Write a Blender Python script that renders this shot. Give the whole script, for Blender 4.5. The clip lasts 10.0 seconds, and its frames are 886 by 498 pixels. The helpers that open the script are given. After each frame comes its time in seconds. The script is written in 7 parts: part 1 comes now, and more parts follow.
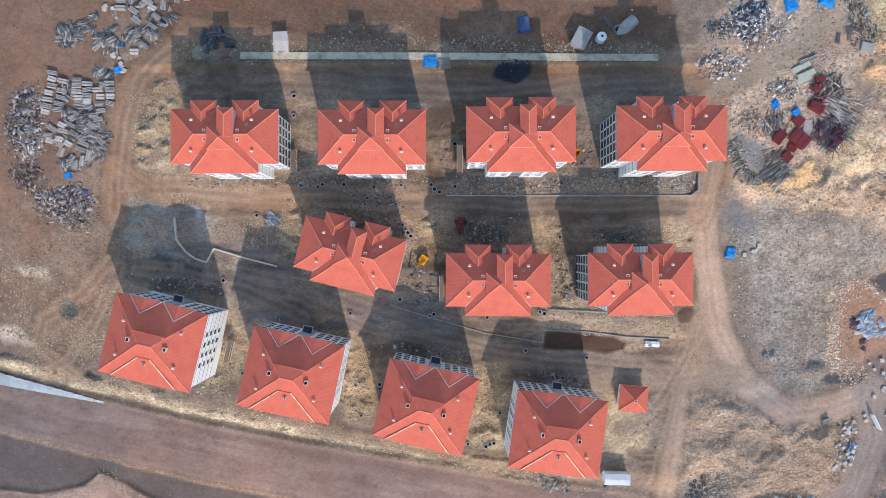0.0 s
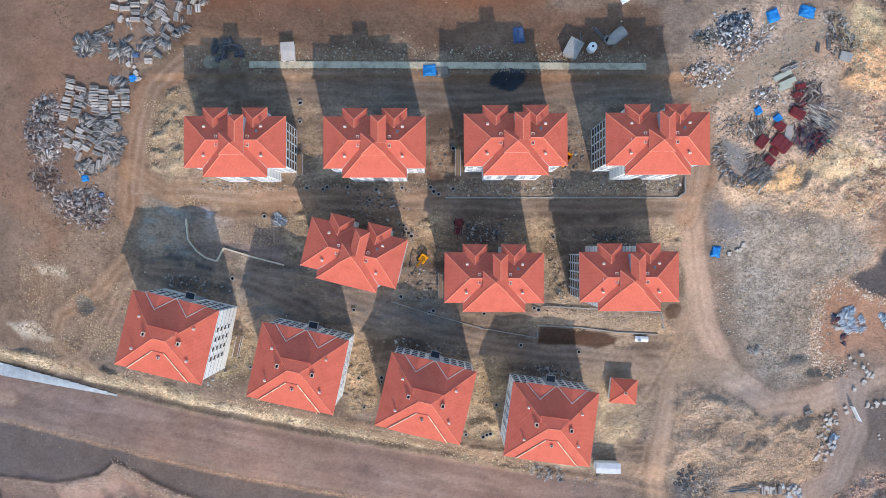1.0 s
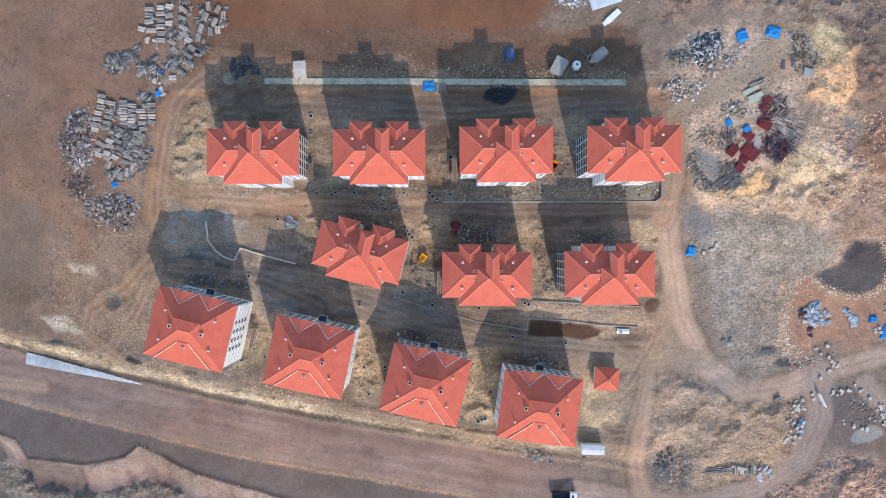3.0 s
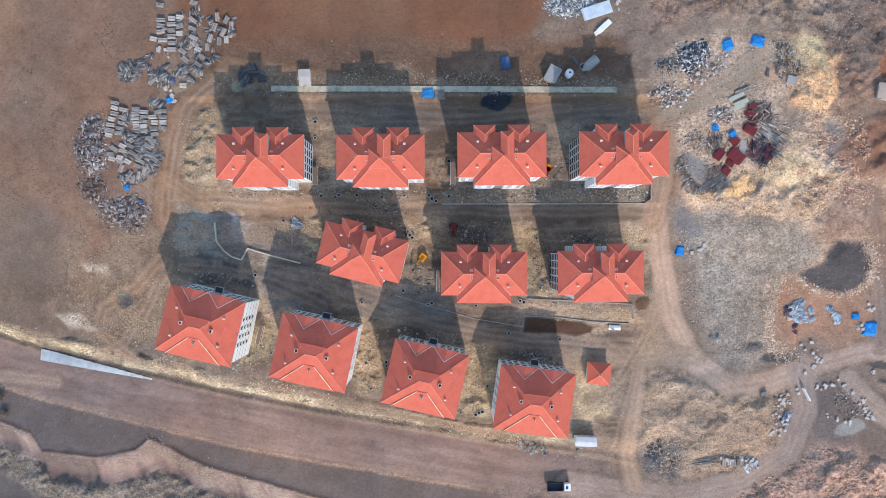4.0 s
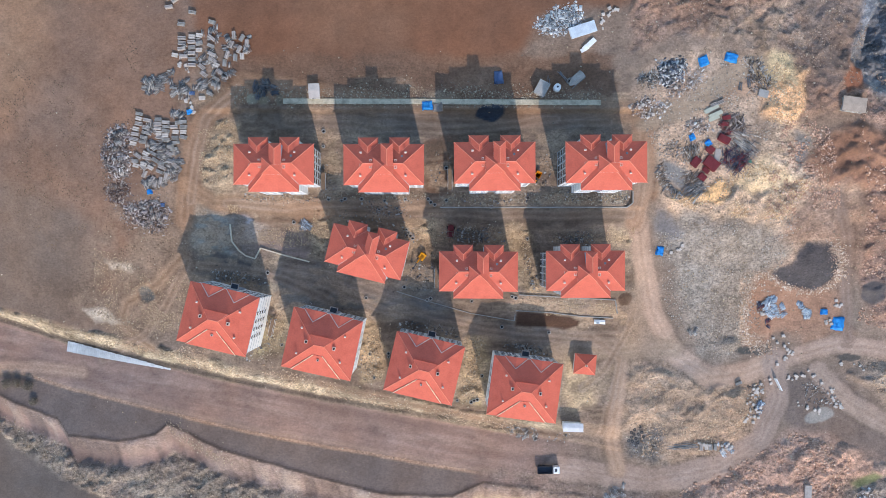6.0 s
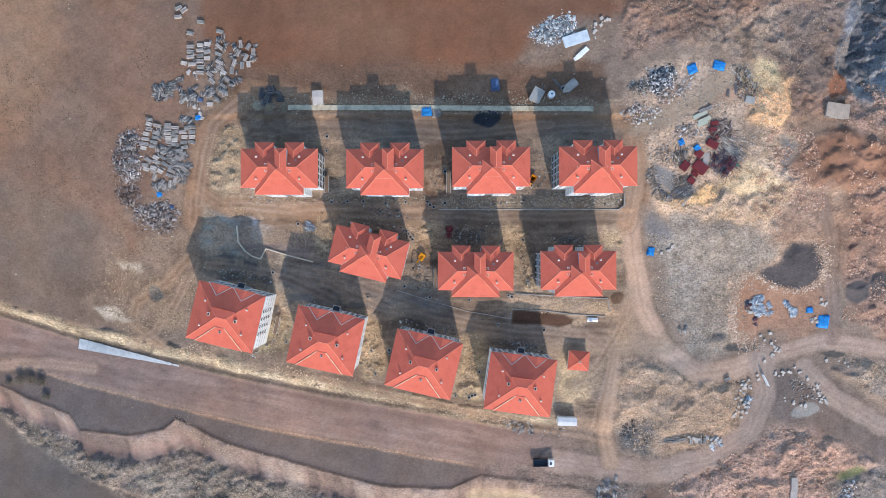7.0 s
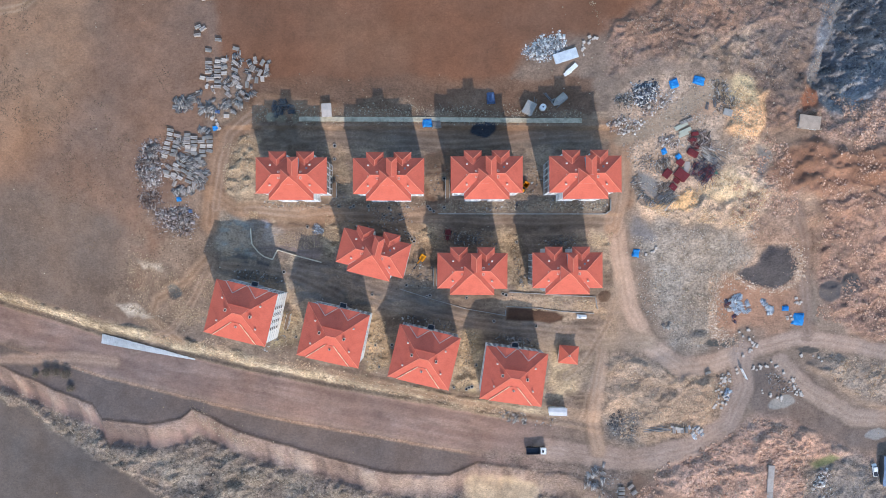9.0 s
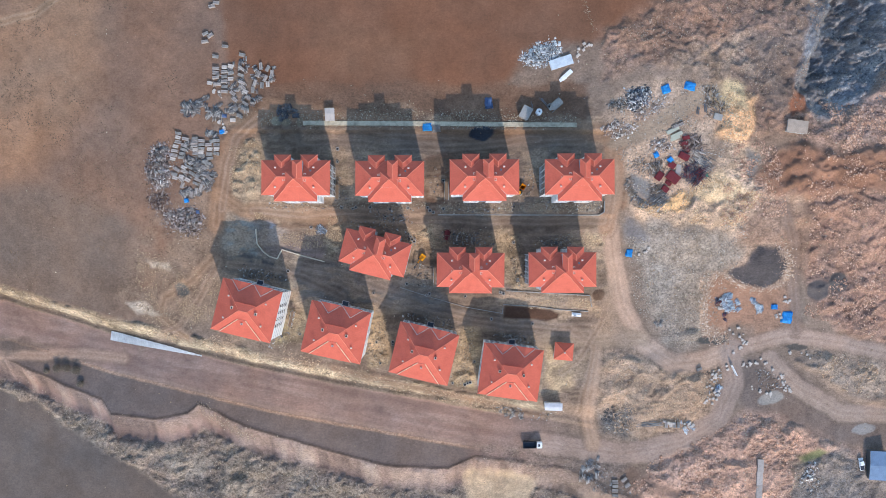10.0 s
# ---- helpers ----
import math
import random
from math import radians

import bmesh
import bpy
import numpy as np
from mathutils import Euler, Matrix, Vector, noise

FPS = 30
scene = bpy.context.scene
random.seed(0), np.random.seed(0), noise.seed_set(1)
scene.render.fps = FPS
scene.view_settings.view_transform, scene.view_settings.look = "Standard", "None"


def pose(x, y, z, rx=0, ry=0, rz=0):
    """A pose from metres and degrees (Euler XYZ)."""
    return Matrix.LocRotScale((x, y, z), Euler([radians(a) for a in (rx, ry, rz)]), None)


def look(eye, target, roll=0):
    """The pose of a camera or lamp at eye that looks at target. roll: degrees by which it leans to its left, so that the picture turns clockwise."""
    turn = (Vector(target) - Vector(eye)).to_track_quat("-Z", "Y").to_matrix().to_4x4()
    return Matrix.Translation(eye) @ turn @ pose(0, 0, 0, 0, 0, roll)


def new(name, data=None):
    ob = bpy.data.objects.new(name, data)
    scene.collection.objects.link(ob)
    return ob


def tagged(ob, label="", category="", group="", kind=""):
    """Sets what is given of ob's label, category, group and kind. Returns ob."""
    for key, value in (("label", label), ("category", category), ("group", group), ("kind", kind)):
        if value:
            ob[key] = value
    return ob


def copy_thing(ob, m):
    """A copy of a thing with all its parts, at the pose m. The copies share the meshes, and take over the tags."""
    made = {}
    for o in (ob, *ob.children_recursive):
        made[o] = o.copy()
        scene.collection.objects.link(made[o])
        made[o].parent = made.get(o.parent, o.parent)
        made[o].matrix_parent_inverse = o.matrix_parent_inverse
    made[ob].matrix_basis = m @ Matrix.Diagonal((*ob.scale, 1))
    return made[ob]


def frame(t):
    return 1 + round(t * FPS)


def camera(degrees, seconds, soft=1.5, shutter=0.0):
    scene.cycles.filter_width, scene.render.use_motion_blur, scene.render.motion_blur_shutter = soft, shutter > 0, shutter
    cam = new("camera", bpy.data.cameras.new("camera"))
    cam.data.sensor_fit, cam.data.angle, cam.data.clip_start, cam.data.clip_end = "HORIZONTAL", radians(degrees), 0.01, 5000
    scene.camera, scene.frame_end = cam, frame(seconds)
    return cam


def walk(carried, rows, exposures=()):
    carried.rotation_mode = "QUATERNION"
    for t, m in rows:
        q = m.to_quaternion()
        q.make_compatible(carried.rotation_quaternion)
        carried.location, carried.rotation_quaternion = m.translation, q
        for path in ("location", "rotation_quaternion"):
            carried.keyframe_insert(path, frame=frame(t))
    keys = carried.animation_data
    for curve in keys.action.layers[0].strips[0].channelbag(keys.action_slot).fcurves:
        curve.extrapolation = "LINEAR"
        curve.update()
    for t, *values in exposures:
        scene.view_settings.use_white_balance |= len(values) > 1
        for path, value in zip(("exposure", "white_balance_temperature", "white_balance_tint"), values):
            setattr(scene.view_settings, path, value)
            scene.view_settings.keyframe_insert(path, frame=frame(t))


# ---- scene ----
cam = camera(62.7, 10.0, soft=0.9)
METRES, EYE, TILT, LEAN, TURN = 88.0, 183.0, -90.0, 0.0, 0.0
ROWS = [
    (0.0, 0.0, 0.0, 0.0, 0.0, 0.0, -0.0),
    (0.5, 0.0019, -0.0502, -0.0001, -0.02, -0.03, -0.05),
    (1.0, 0.003, -0.1005, -0.0006, -0.0, -0.03, 0.02),
    (1.5, 0.0059, -0.1496, -0.0016, 0.05, -0.03, 0.11),
    (2.0, 0.0079, -0.2005, -0.002, 0.07, 0.01, -0.12),
    (2.5, 0.0094, -0.2495, -0.0021, 0.06, 0.0, 0.0),
    (4.0, 0.015, -0.3985, -0.0049, 0.05, 0.07, 0.1),
    (4.5, 0.0169, -0.4495, -0.0053, 0.05, 0.06, 0.04),
    (5.0, 0.0185, -0.5004, -0.0062, 0.06, 0.07, 0.08),
    (5.5, 0.0208, -0.5499, -0.0065, 0.08, 0.08, 0.02),
    (7.0, 0.0269, -0.7002, -0.0075, 0.05, 0.15, 0.02),
    (7.5, 0.028, -0.751, -0.0096, 0.07, 0.22, -0.05),
    (8.0, 0.0295, -0.801, -0.0114, 0.08, 0.27, -0.02),
    (8.5, 0.0314, -0.8502, -0.0128, 0.11, 0.31, 0.16),
    (9.0, 0.0335, -0.9039, -0.016, 0.12, 0.42, -0.07),
    (9.5, 0.0346, -0.9499, -0.0171, 0.11, 0.44, -0.08),
    (10.0, 0.0363, -0.9989, -0.0181, 0.11, 0.44, -0.13),
]
walk(cam, [(t, pose(0, 0, EYE, TILT, LEAN, TURN) @ pose(METRES * x, METRES * y, METRES * z, 90 + pitch, roll, yaw)) for t, x, y, z, yaw, pitch, roll in ROWS],
     exposures=[(0.0, 0.65, 6500, 10), (4.5, 0.68, 6480, 10), (10.0, 0.69, 6430, 10)])

# ---- daylight ----
SUN_EL = math.atan(0.633)
SUN_DIR = Vector((-0.235, 1.0, -0.655)).normalized()
world = bpy.data.worlds.new("sky")
scene.world = world
world.use_nodes = True
sky = world.node_tree.nodes.new("ShaderNodeTexSky")
sky.sky_type, sky.sun_disc = "NISHITA", False
sky.sun_elevation, sky.sun_rotation = SUN_EL, math.pi - 0.231
sky.air_density, sky.dust_density, sky.ozone_density = 1.6, 0.6, 4.0
world.node_tree.links.new(sky.outputs[0], world.node_tree.nodes["Background"].inputs[0])
world.node_tree.nodes["Background"].inputs[1].default_value = 0.163
sun = new("sun", bpy.data.lights.new("sun", "SUN"))
sun.data.energy, sun.data.angle, sun.data.color = 2.0, radians(0.6), (1.0, 0.905, 0.82)
sun.matrix_world = look((0, 0, 300), Vector((0, 0, 300)) + SUN_DIR)

# ---- materials ----
def lin(r, g, b):
    """Linear colour from display values of 0 to 255."""
    return tuple(((c / 255 + 0.055) / 1.055) ** 2.4 if c > 10 else c / 3294 for c in (r, g, b))


def paint(name, colour, rough=0.8, metal=0.0, vary=0.12, grain=1.5, stain=0.25, bump=0.15, random_piece=0.0, spec=0.3, worn=None):
    """A worn surface: fine grain, larger stains and relief at the size grain (metres)."""
    m = bpy.data.materials.new(name)
    m.use_nodes = True
    nt = m.node_tree
    bsdf = nt.nodes["Principled BSDF"]
    bsdf.inputs["Roughness"].default_value, bsdf.inputs["Metallic"].default_value = rough, metal
    bsdf.inputs["Specular IOR Level"].default_value = spec
    geo = nt.nodes.new("ShaderNodeNewGeometry")
    fine, wide = nt.nodes.new("ShaderNodeTexNoise"), nt.nodes.new("ShaderNodeTexNoise")
    for n, scale in ((fine, 6.0 / grain), (wide, 0.8 / grain)):
        n.inputs["Scale"].default_value, n.inputs["Detail"].default_value = scale, 5
        nt.links.new(geo.outputs["Position"], n.inputs["Vector"])
    ramp = nt.nodes.new("ShaderNodeMapRange")
    ramp.inputs["From Min"].default_value, ramp.inputs["From Max"].default_value = 0.3, 0.7
    ramp.inputs["To Min"].default_value, ramp.inputs["To Max"].default_value = 1 - vary, 1 + vary
    nt.links.new(fine.outputs[0], ramp.inputs["Value"])
    mix = nt.nodes.new("ShaderNodeMix")
    mix.data_type = "RGBA"
    mix.inputs[6].default_value = (*colour, 1)
    mix.inputs[7].default_value = (*(worn or [c * 0.6 for c in colour]), 1)
    spot = nt.nodes.new("ShaderNodeMapRange")
    spot.inputs["From Min"].default_value, spot.inputs["From Max"].default_value = 0.45, 0.75
    spot.inputs["To Max"].default_value = stain * 2
    nt.links.new(wide.outputs[0], spot.inputs["Value"])
    nt.links.new(spot.outputs[0], mix.inputs[0])
    scale = nt.nodes.new("ShaderNodeVectorMath")
    scale.operation = "SCALE"
    nt.links.new(mix.outputs[2], scale.inputs[0])
    nt.links.new(ramp.outputs[0], scale.inputs["Scale"])
    out = scale.outputs[0]
    if random_piece:
        info = nt.nodes.new("ShaderNodeObjectInfo")
        isl = nt.nodes.new("ShaderNodeNewGeometry")
        add = nt.nodes.new("ShaderNodeMath")
        add.operation = "ADD"
        nt.links.new(info.outputs["Random"], add.inputs[0])
        nt.links.new(isl.outputs["Random Per Island"], add.inputs[1])
        rr = nt.nodes.new("ShaderNodeMapRange")
        rr.inputs["From Max"].default_value = 2.0
        rr.inputs["To Min"].default_value, rr.inputs["To Max"].default_value = 1 - random_piece, 1 + random_piece
        nt.links.new(add.outputs[0], rr.inputs["Value"])
        more = nt.nodes.new("ShaderNodeVectorMath")
        more.operation = "SCALE"
        nt.links.new(out, more.inputs[0])
        nt.links.new(rr.outputs[0], more.inputs["Scale"])
        out = more.outputs[0]
    nt.links.new(out, bsdf.inputs["Base Color"])
    if bump:
        b = nt.nodes.new("ShaderNodeBump")
        b.inputs["Strength"].default_value, b.inputs["Distance"].default_value = bump, 0.1 * grain
        nt.links.new(fine.outputs[0], b.inputs["Height"])
        nt.links.new(b.outputs[0], bsdf.inputs["Normal"])
    return m


def tile_roof(name, colour):
    """Clay roof tiles: courses across the slope, rolls along it, and patches of older and newer firing."""
    m = paint(name, colour, rough=0.75, vary=0.10, grain=2.0, stain=0.22, bump=0.0, spec=0.25, worn=[c * f for c, f in zip(colour, (0.72, 0.62, 0.6))])
    nt = m.node_tree
    bsdf = nt.nodes["Principled BSDF"]
    uv = nt.nodes.new("ShaderNodeUVMap")
    uv.uv_map = "slope"
    bumps = []
    for axis, scale in (("X", 1 / 0.30), ("Y", 1 / 0.36)):
        w = nt.nodes.new("ShaderNodeTexWave")
        w.wave_type, w.bands_direction, w.wave_profile = "BANDS", axis, "SIN" if axis == "X" else "SAW"
        w.inputs["Scale"].default_value = scale * 0.314
        w.inputs["Distortion"].default_value = 0.0
        nt.links.new(uv.outputs[0], w.inputs["Vector"])
        bumps.append(w)
    add = nt.nodes.new("ShaderNodeMath")
    add.operation = "ADD"
    nt.links.new(bumps[0].outputs["Fac"], add.inputs[0])
    nt.links.new(bumps[1].outputs["Fac"], add.inputs[1])
    b = nt.nodes.new("ShaderNodeBump")
    b.inputs["Strength"].default_value, b.inputs["Distance"].default_value = 0.35, 0.03
    nt.links.new(add.outputs[0], b.inputs["Height"])
    nt.links.new(b.outputs[0], bsdf.inputs["Normal"])
    return m


def glass_dark(name):
    m = bpy.data.materials.new(name)
    m.use_nodes = True
    b = m.node_tree.nodes["Principled BSDF"]
    b.inputs["Base Color"].default_value = (0.02, 0.024, 0.03, 1)
    b.inputs["Roughness"].default_value, b.inputs["Specular IOR Level"].default_value = 0.12, 0.6
    return m


TILE = tile_roof("clay_tiles", lin(201, 100, 81))
RIDGE = paint("ridge_tiles", lin(226, 134, 108), 0.7, vary=0.1)
RENDER = paint("white_render", lin(243, 241, 239), 0.85, vary=0.04, grain=3, stain=0.12, bump=0.05)
BAND = paint("grey_band", lin(150, 156, 166), 0.8, vary=0.06, grain=2, stain=0.15)
TRIM = paint("white_fascia", lin(205, 190, 182), 0.6, vary=0.08, grain=1)
CREAM = paint("cream_flashing", lin(238, 214, 182), 0.6, vary=0.1, grain=0.8)
PANE = glass_dark("window_glass")
FRAME = paint("window_frame", lin(226, 226, 226), 0.5, vary=0.03)
VENT = paint("vent_render", lin(212, 190, 176), 0.8, vary=0.08, grain=0.6)
DARKHOLE = paint("shaded_inside", lin(40, 38, 38), 0.9, vary=0.1)
CONCRETE = paint("cast_concrete", lin(214, 202, 180), 0.9, vary=0.1, grain=1.5, stain=0.3, bump=0.2)
GREYCON = paint("grey_concrete", lin(158, 153, 148), 0.9, vary=0.15, grain=1.2, stain=0.3, bump=0.2, random_piece=0.2)


def mixed(name, colours, rough=0.85, metal=0.0, vary=0.1):
    """Loose pieces of several colours: each piece takes one."""
    m = paint(name, colours[0], rough, metal, vary, 0.8, 0.1, 0.1)
    nt = m.node_tree
    mixer = [n for n in nt.nodes if n.bl_idname == "ShaderNodeMix"][0]
    geo = nt.nodes.new("ShaderNodeNewGeometry")
    ramp = nt.nodes.new("ShaderNodeValToRGB")
    ramp.color_ramp.interpolation = "CONSTANT"
    els = ramp.color_ramp.elements
    while len(els) < len(colours):
        els.new(0.5)
    for i, c in enumerate(colours):
        els[i].position, els[i].color = i / len(colours), (*c, 1)
    nt.links.new(geo.outputs["Random Per Island"], ramp.inputs[0])
    nt.links.new(ramp.outputs[0], mixer.inputs[6])
    return m


ROCK = mixed("broken_stone", [lin(*c) for c in ((154, 134, 114), (138, 120, 104), (168, 150, 128), (128, 110, 94), (152, 132, 110), (162, 138, 114), (188, 174, 154))], 0.95)
SCRAP = mixed("site_scrap", [lin(*c) for c in ((140, 136, 134), (116, 112, 112), (166, 160, 154), (118, 98, 84), (92, 90, 92), (142, 124, 108), (190, 184, 178), (86, 74, 66), (128, 110, 96))], 0.8)
PINKSCRAP = mixed("timber_scrap", [lin(*c) for c in ((150, 138, 136), (104, 86, 80), (172, 162, 160), (128, 110, 100), (182, 170, 162), (72, 60, 56), (142, 126, 118), (84, 76, 74), (120, 106, 100))], 0.85)
BAGS = mixed("bags", [lin(*c) for c in ((226, 224, 220), (70, 74, 80), (64, 66, 72), (52, 54, 60), (150, 150, 152), (90, 96, 110), (60, 64, 74), (180, 180, 182))], 0.8)
SLAB = paint("concrete_slabs", lin(172, 160, 152), 0.9, vary=0.12, grain=0.7, stain=0.3, bump=0.2, random_piece=0.3)
TIMBER = paint("weathered_timber", lin(130, 106, 86), 0.9, vary=0.2, grain=0.6, stain=0.3, random_piece=0.2)
WRAP = paint("wrapped_blocks", lin(194, 182, 172), 0.7, vary=0.12, grain=0.6, stain=0.3, random_piece=0.2)
WHITE = paint("white_sheet", lin(232, 232, 232), 0.6, vary=0.05, grain=1)
BLUE = paint("blue_tarpaulin", lin(62, 172, 240), 0.5, vary=0.12, grain=0.6, stain=0.2, bump=0.5, worn=lin(40, 136, 222))
DULLBLUE = paint("faded_blue_tarpaulin", lin(110, 134, 176), 0.6, vary=0.12, grain=0.6)
REDSTEEL = paint("red_primed_steel", lin(112, 44, 48), 0.7, 0.0, vary=0.15, grain=0.7, random_piece=0.3)
STEEL = paint("grey_steel", lin(120, 122, 126), 0.5, 0.6, vary=0.15, grain=0.6, random_piece=0.2)
DARKSTEEL = paint("dark_steel", lin(62, 66, 76), 0.6, 0.3, vary=0.15, grain=0.6)
YELLOW = paint("yellow_machine", lin(240, 160, 30), 0.45, vary=0.08, grain=0.6, stain=0.15)
RUBBER = paint("black_rubber", lin(34, 34, 36), 0.9, vary=0.1)
SHEET = paint("corrugated_sheet", lin(228, 231, 233), 0.45, 0.4, vary=0.1, grain=1.5, stain=0.3, random_piece=0.08)
LEAF = mixed("dry_leaves", [lin(*c) for c in ((126, 112, 100), (104, 94, 84), (142, 126, 110), (112, 104, 90))], 0.9)
BARK = paint("bark", lin(88, 72, 60), 0.95, vary=0.2, grain=0.4)
SHEETS = mixed("formwork_sheets", [lin(*c) for c in ((152, 146, 142), (126, 123, 122), (106, 104, 104), (166, 160, 154), (84, 84, 86), (138, 124, 116), (182, 176, 170))], 0.7)
NAVY = mixed("dark_steel_props", [lin(*c) for c in ((52, 60, 84), (70, 76, 96), (44, 46, 58), (96, 96, 104), (110, 44, 50))], 0.6)
WALLCON = paint("retaining_concrete", lin(192, 178, 154), 0.9, vary=0.16, grain=1.5, stain=0.6, bump=0.2, random_piece=0.06)

# ---- relief of the ground ----
def vnoise(x, y, seed):
    """Smooth value noise between 0 and 1 on a lattice of one metre."""
    xi, yi = np.floor(x), np.floor(y)
    fx, fy = x - xi, y - yi
    fx, fy = fx * fx * (3 - 2 * fx), fy * fy * (3 - 2 * fy)

    def cell(i, j):
        h = np.sin(i * 127.1 + j * 311.7 + seed * 74.7) * 43758.5453
        return h - np.floor(h)

    a, b, c, d = cell(xi, yi), cell(xi + 1, yi), cell(xi, yi + 1), cell(xi + 1, yi + 1)
    return (a * (1 - fx) + b * fx) * (1 - fy) + (c * (1 - fx) + d * fx) * fy


def fbm(x, y, size, seed, octaves=4):
    total, amp, norm = 0.0, 1.0, 0.0
    for k in range(octaves):
        total = total + amp * vnoise(x / size + 17.3 * k, y / size - 9.1 * k, seed + k)
        norm += amp
        size, amp = size / 2.1, amp * 0.55
    return total / norm


def craggy(x, y, size, seed, octaves=4):
    """Sharp crests and gullies, finer where the ground is already broken; about 0 to 1."""
    total, amp, weight, norm = 0.0, 1.0, 1.0, 0.0
    for k in range(octaves):
        c, q = math.cos(0.6 * k), math.sin(0.6 * k)
        n = (1 - np.abs(2 * vnoise((x * c - y * q) / size + 5.7 * k, (x * q + y * c) / size + 3.1 * k, seed + k) - 1)) ** 2 * weight
        weight = np.clip(n * 2.2 + 0.15, 0, 1)
        total, norm = total + amp * n, norm + amp * 0.55
        size, amp = size / 2.0, amp * 0.6
    return total / norm


def smooth(a, b, v):
    t = np.clip((v - a) / (b - a), 0, 1)
    return t * t * (3 - 2 * t)


def line_distance(x, y, points, closed=False):
    """Distance to a polyline, and for a closed one whether a point lies inside."""
    best, inside = np.full(np.shape(x), 1e9), np.zeros(np.shape(x), bool)
    pts = list(points) + ([points[0]] if closed else [])
    for (x0, y0), (x1, y1) in zip(pts[:-1], pts[1:]):
        dx, dy = x1 - x0, y1 - y0
        t = np.clip(((x - x0) * dx + (y - y0) * dy) / (dx * dx + dy * dy + 1e-9), 0, 1)
        best = np.minimum(best, np.hypot(x - x0 - t * dx, y - y0 - t * dy))
        if closed:
            hit = ((y0 > y) != (y1 > y)) & (x < (x1 - x0) * (y - y0) / (y1 - y0 + 1e-12) + x0)
            inside ^= hit
    return best, inside


# the edge of the road cutting below the estate, the lower edge of the road, and the foot of the spoil slope
def road_top(x):
    return np.interp(x, [-170, -128, -70, -20, 20, 60, 200], [-19.0, -31.5, -44.5, -54.0, -61.0, -66.0, -66.0])


# heaps of soil and gravel, and one pit: middle, half widths, height
HEAPS = ((16.3, 42.0, 5.0, 2.7, 0.9), (35.7, -23.1, 10.5, 2.8, 1.1), (127.5, -5.0, 9.5, 8.0, 2.6), (98.0, -32.0, 4.5, 2.5, 1.5),
         (-95.5, -14.5, 3.0, 3.5, -1.6), (86.0, -45.0, 14.0, 8.0, 1.5), (92.0, 4.0, 16.0, 10.0, 1.2), (155.0, -20.0, 8.0, 5.0, 1.6))


def terrain(x, y):
    x, y = np.asarray(x, float), np.asarray(y, float)
    # terraces, stepping down to the south
    south = y + 0.19 * np.clip(x, -80, 60)
    high = np.interp(y, [-200, -60, -45, -25, -16, 3, 9, 12.2, 12.7, 30, 41.6, 42.3, 90, 300],
                     [-14, -4.5, -3.0, 0.8, 5.6, 6.4, 9.2, 10.0, 12.0, 12.2, 12.4, 15.2, 15.5, 16])
    low = np.interp(south, [-200, -60, -42, -27, -12, 8, 20, 45, 90, 300],
                    [-14, -3.0, -1.0, 2.0, 3.2, 5.0, 10.0, 13.0, 15.5, 16])
    west = smooth(-18, -42, x) * smooth(22, 8, y)
    z = high * (1 - west) + low * west
    edge = smooth(56, 68, x) + smooth(-62, -74, x)
    soft = 3.5 + np.where(y > 0, 12 * np.tanh(y / 40), 8.5 * np.tanh(y * 0.3 / 8.5))
    z = z * (1 - np.clip(edge, 0, 1)) + soft * np.clip(edge, 0, 1)
    # falls away to the east and the west
    z = z - 0.15 * np.clip(x - 62, 0, 140) - 0.075 * np.clip(-x - 78, 0, 140)
    # embankment down to the road, and the lower ground beyond it
    below = road_top(x) - y
    fade = smooth(70, 44, x)
    z = z - fade * (6.3 * smooth(-7.5, -0.8, below)) - fade * 1.2 * smooth(0.2, 2.0, below)
    z = z - 1.1 * fade * smooth(10, -40, x) * np.exp(-((below + 0.3) / 1.3) ** 2)
    # edge of the road's fill platform: a low berm, then a gullied slope down to the fields
    edge = np.interp(x, [-175, -146, -132, -128, -110, -97, -92.5, -73, -46, -20, 4.5, 15.6, 51, 80, 200],
                     [-42, -54, -59, -65, -66.5, -64, -60, -69, -76.5, -84, -85, -80, -85, -96, -110])
    beyond = edge - y + 0.9 * (fbm(x, y, 7.0, 31, 3) - 0.5)
    gully = 4.2 * (fbm(x, y * 0.12, 6.5, 8, 3) - 0.5)
    z = z + 0.35 * np.exp(-(beyond / 0.8) ** 2) * (fbm(x, y, 9.0, 12, 2) > 0.35)
    z = z - 5.5 * smooth(0.3, 9.0, beyond) + gully * smooth(0, 2.5, beyond) * smooth(14, 8, beyond)
    # heaps and hollows
    for hx, hy, rx, ry, h in HEAPS:
        r = np.hypot((x - hx) / rx, (y - hy) / ry) * (0.9 + 0.25 * fbm(x, y, 4.0, 3, 2))
        z = z + h * np.clip(1 - r, 0, 1) ** 0.8 * (1 if h < 0 else smooth(1.0, 0.6, r) * 0.5 + 0.5)
    return z

# ---- building helpers ----
def mesh_from(name, verts, faces, mats, slots=None, uvs=None):
    me = bpy.data.meshes.new(name)
    me.from_pydata([tuple(v) for v in verts], [], faces)
    for m in mats:
        me.materials.append(m)
    if slots:
        me.polygons.foreach_set("material_index", slots)
    me.update()
    return me


def put(name, me, parent=None, label="", m=None):
    ob = new(name, me)
    if parent:
        ob.parent = parent
    if m is not None:
        ob.matrix_basis = m
    if label:
        tagged(ob, label)
    return ob


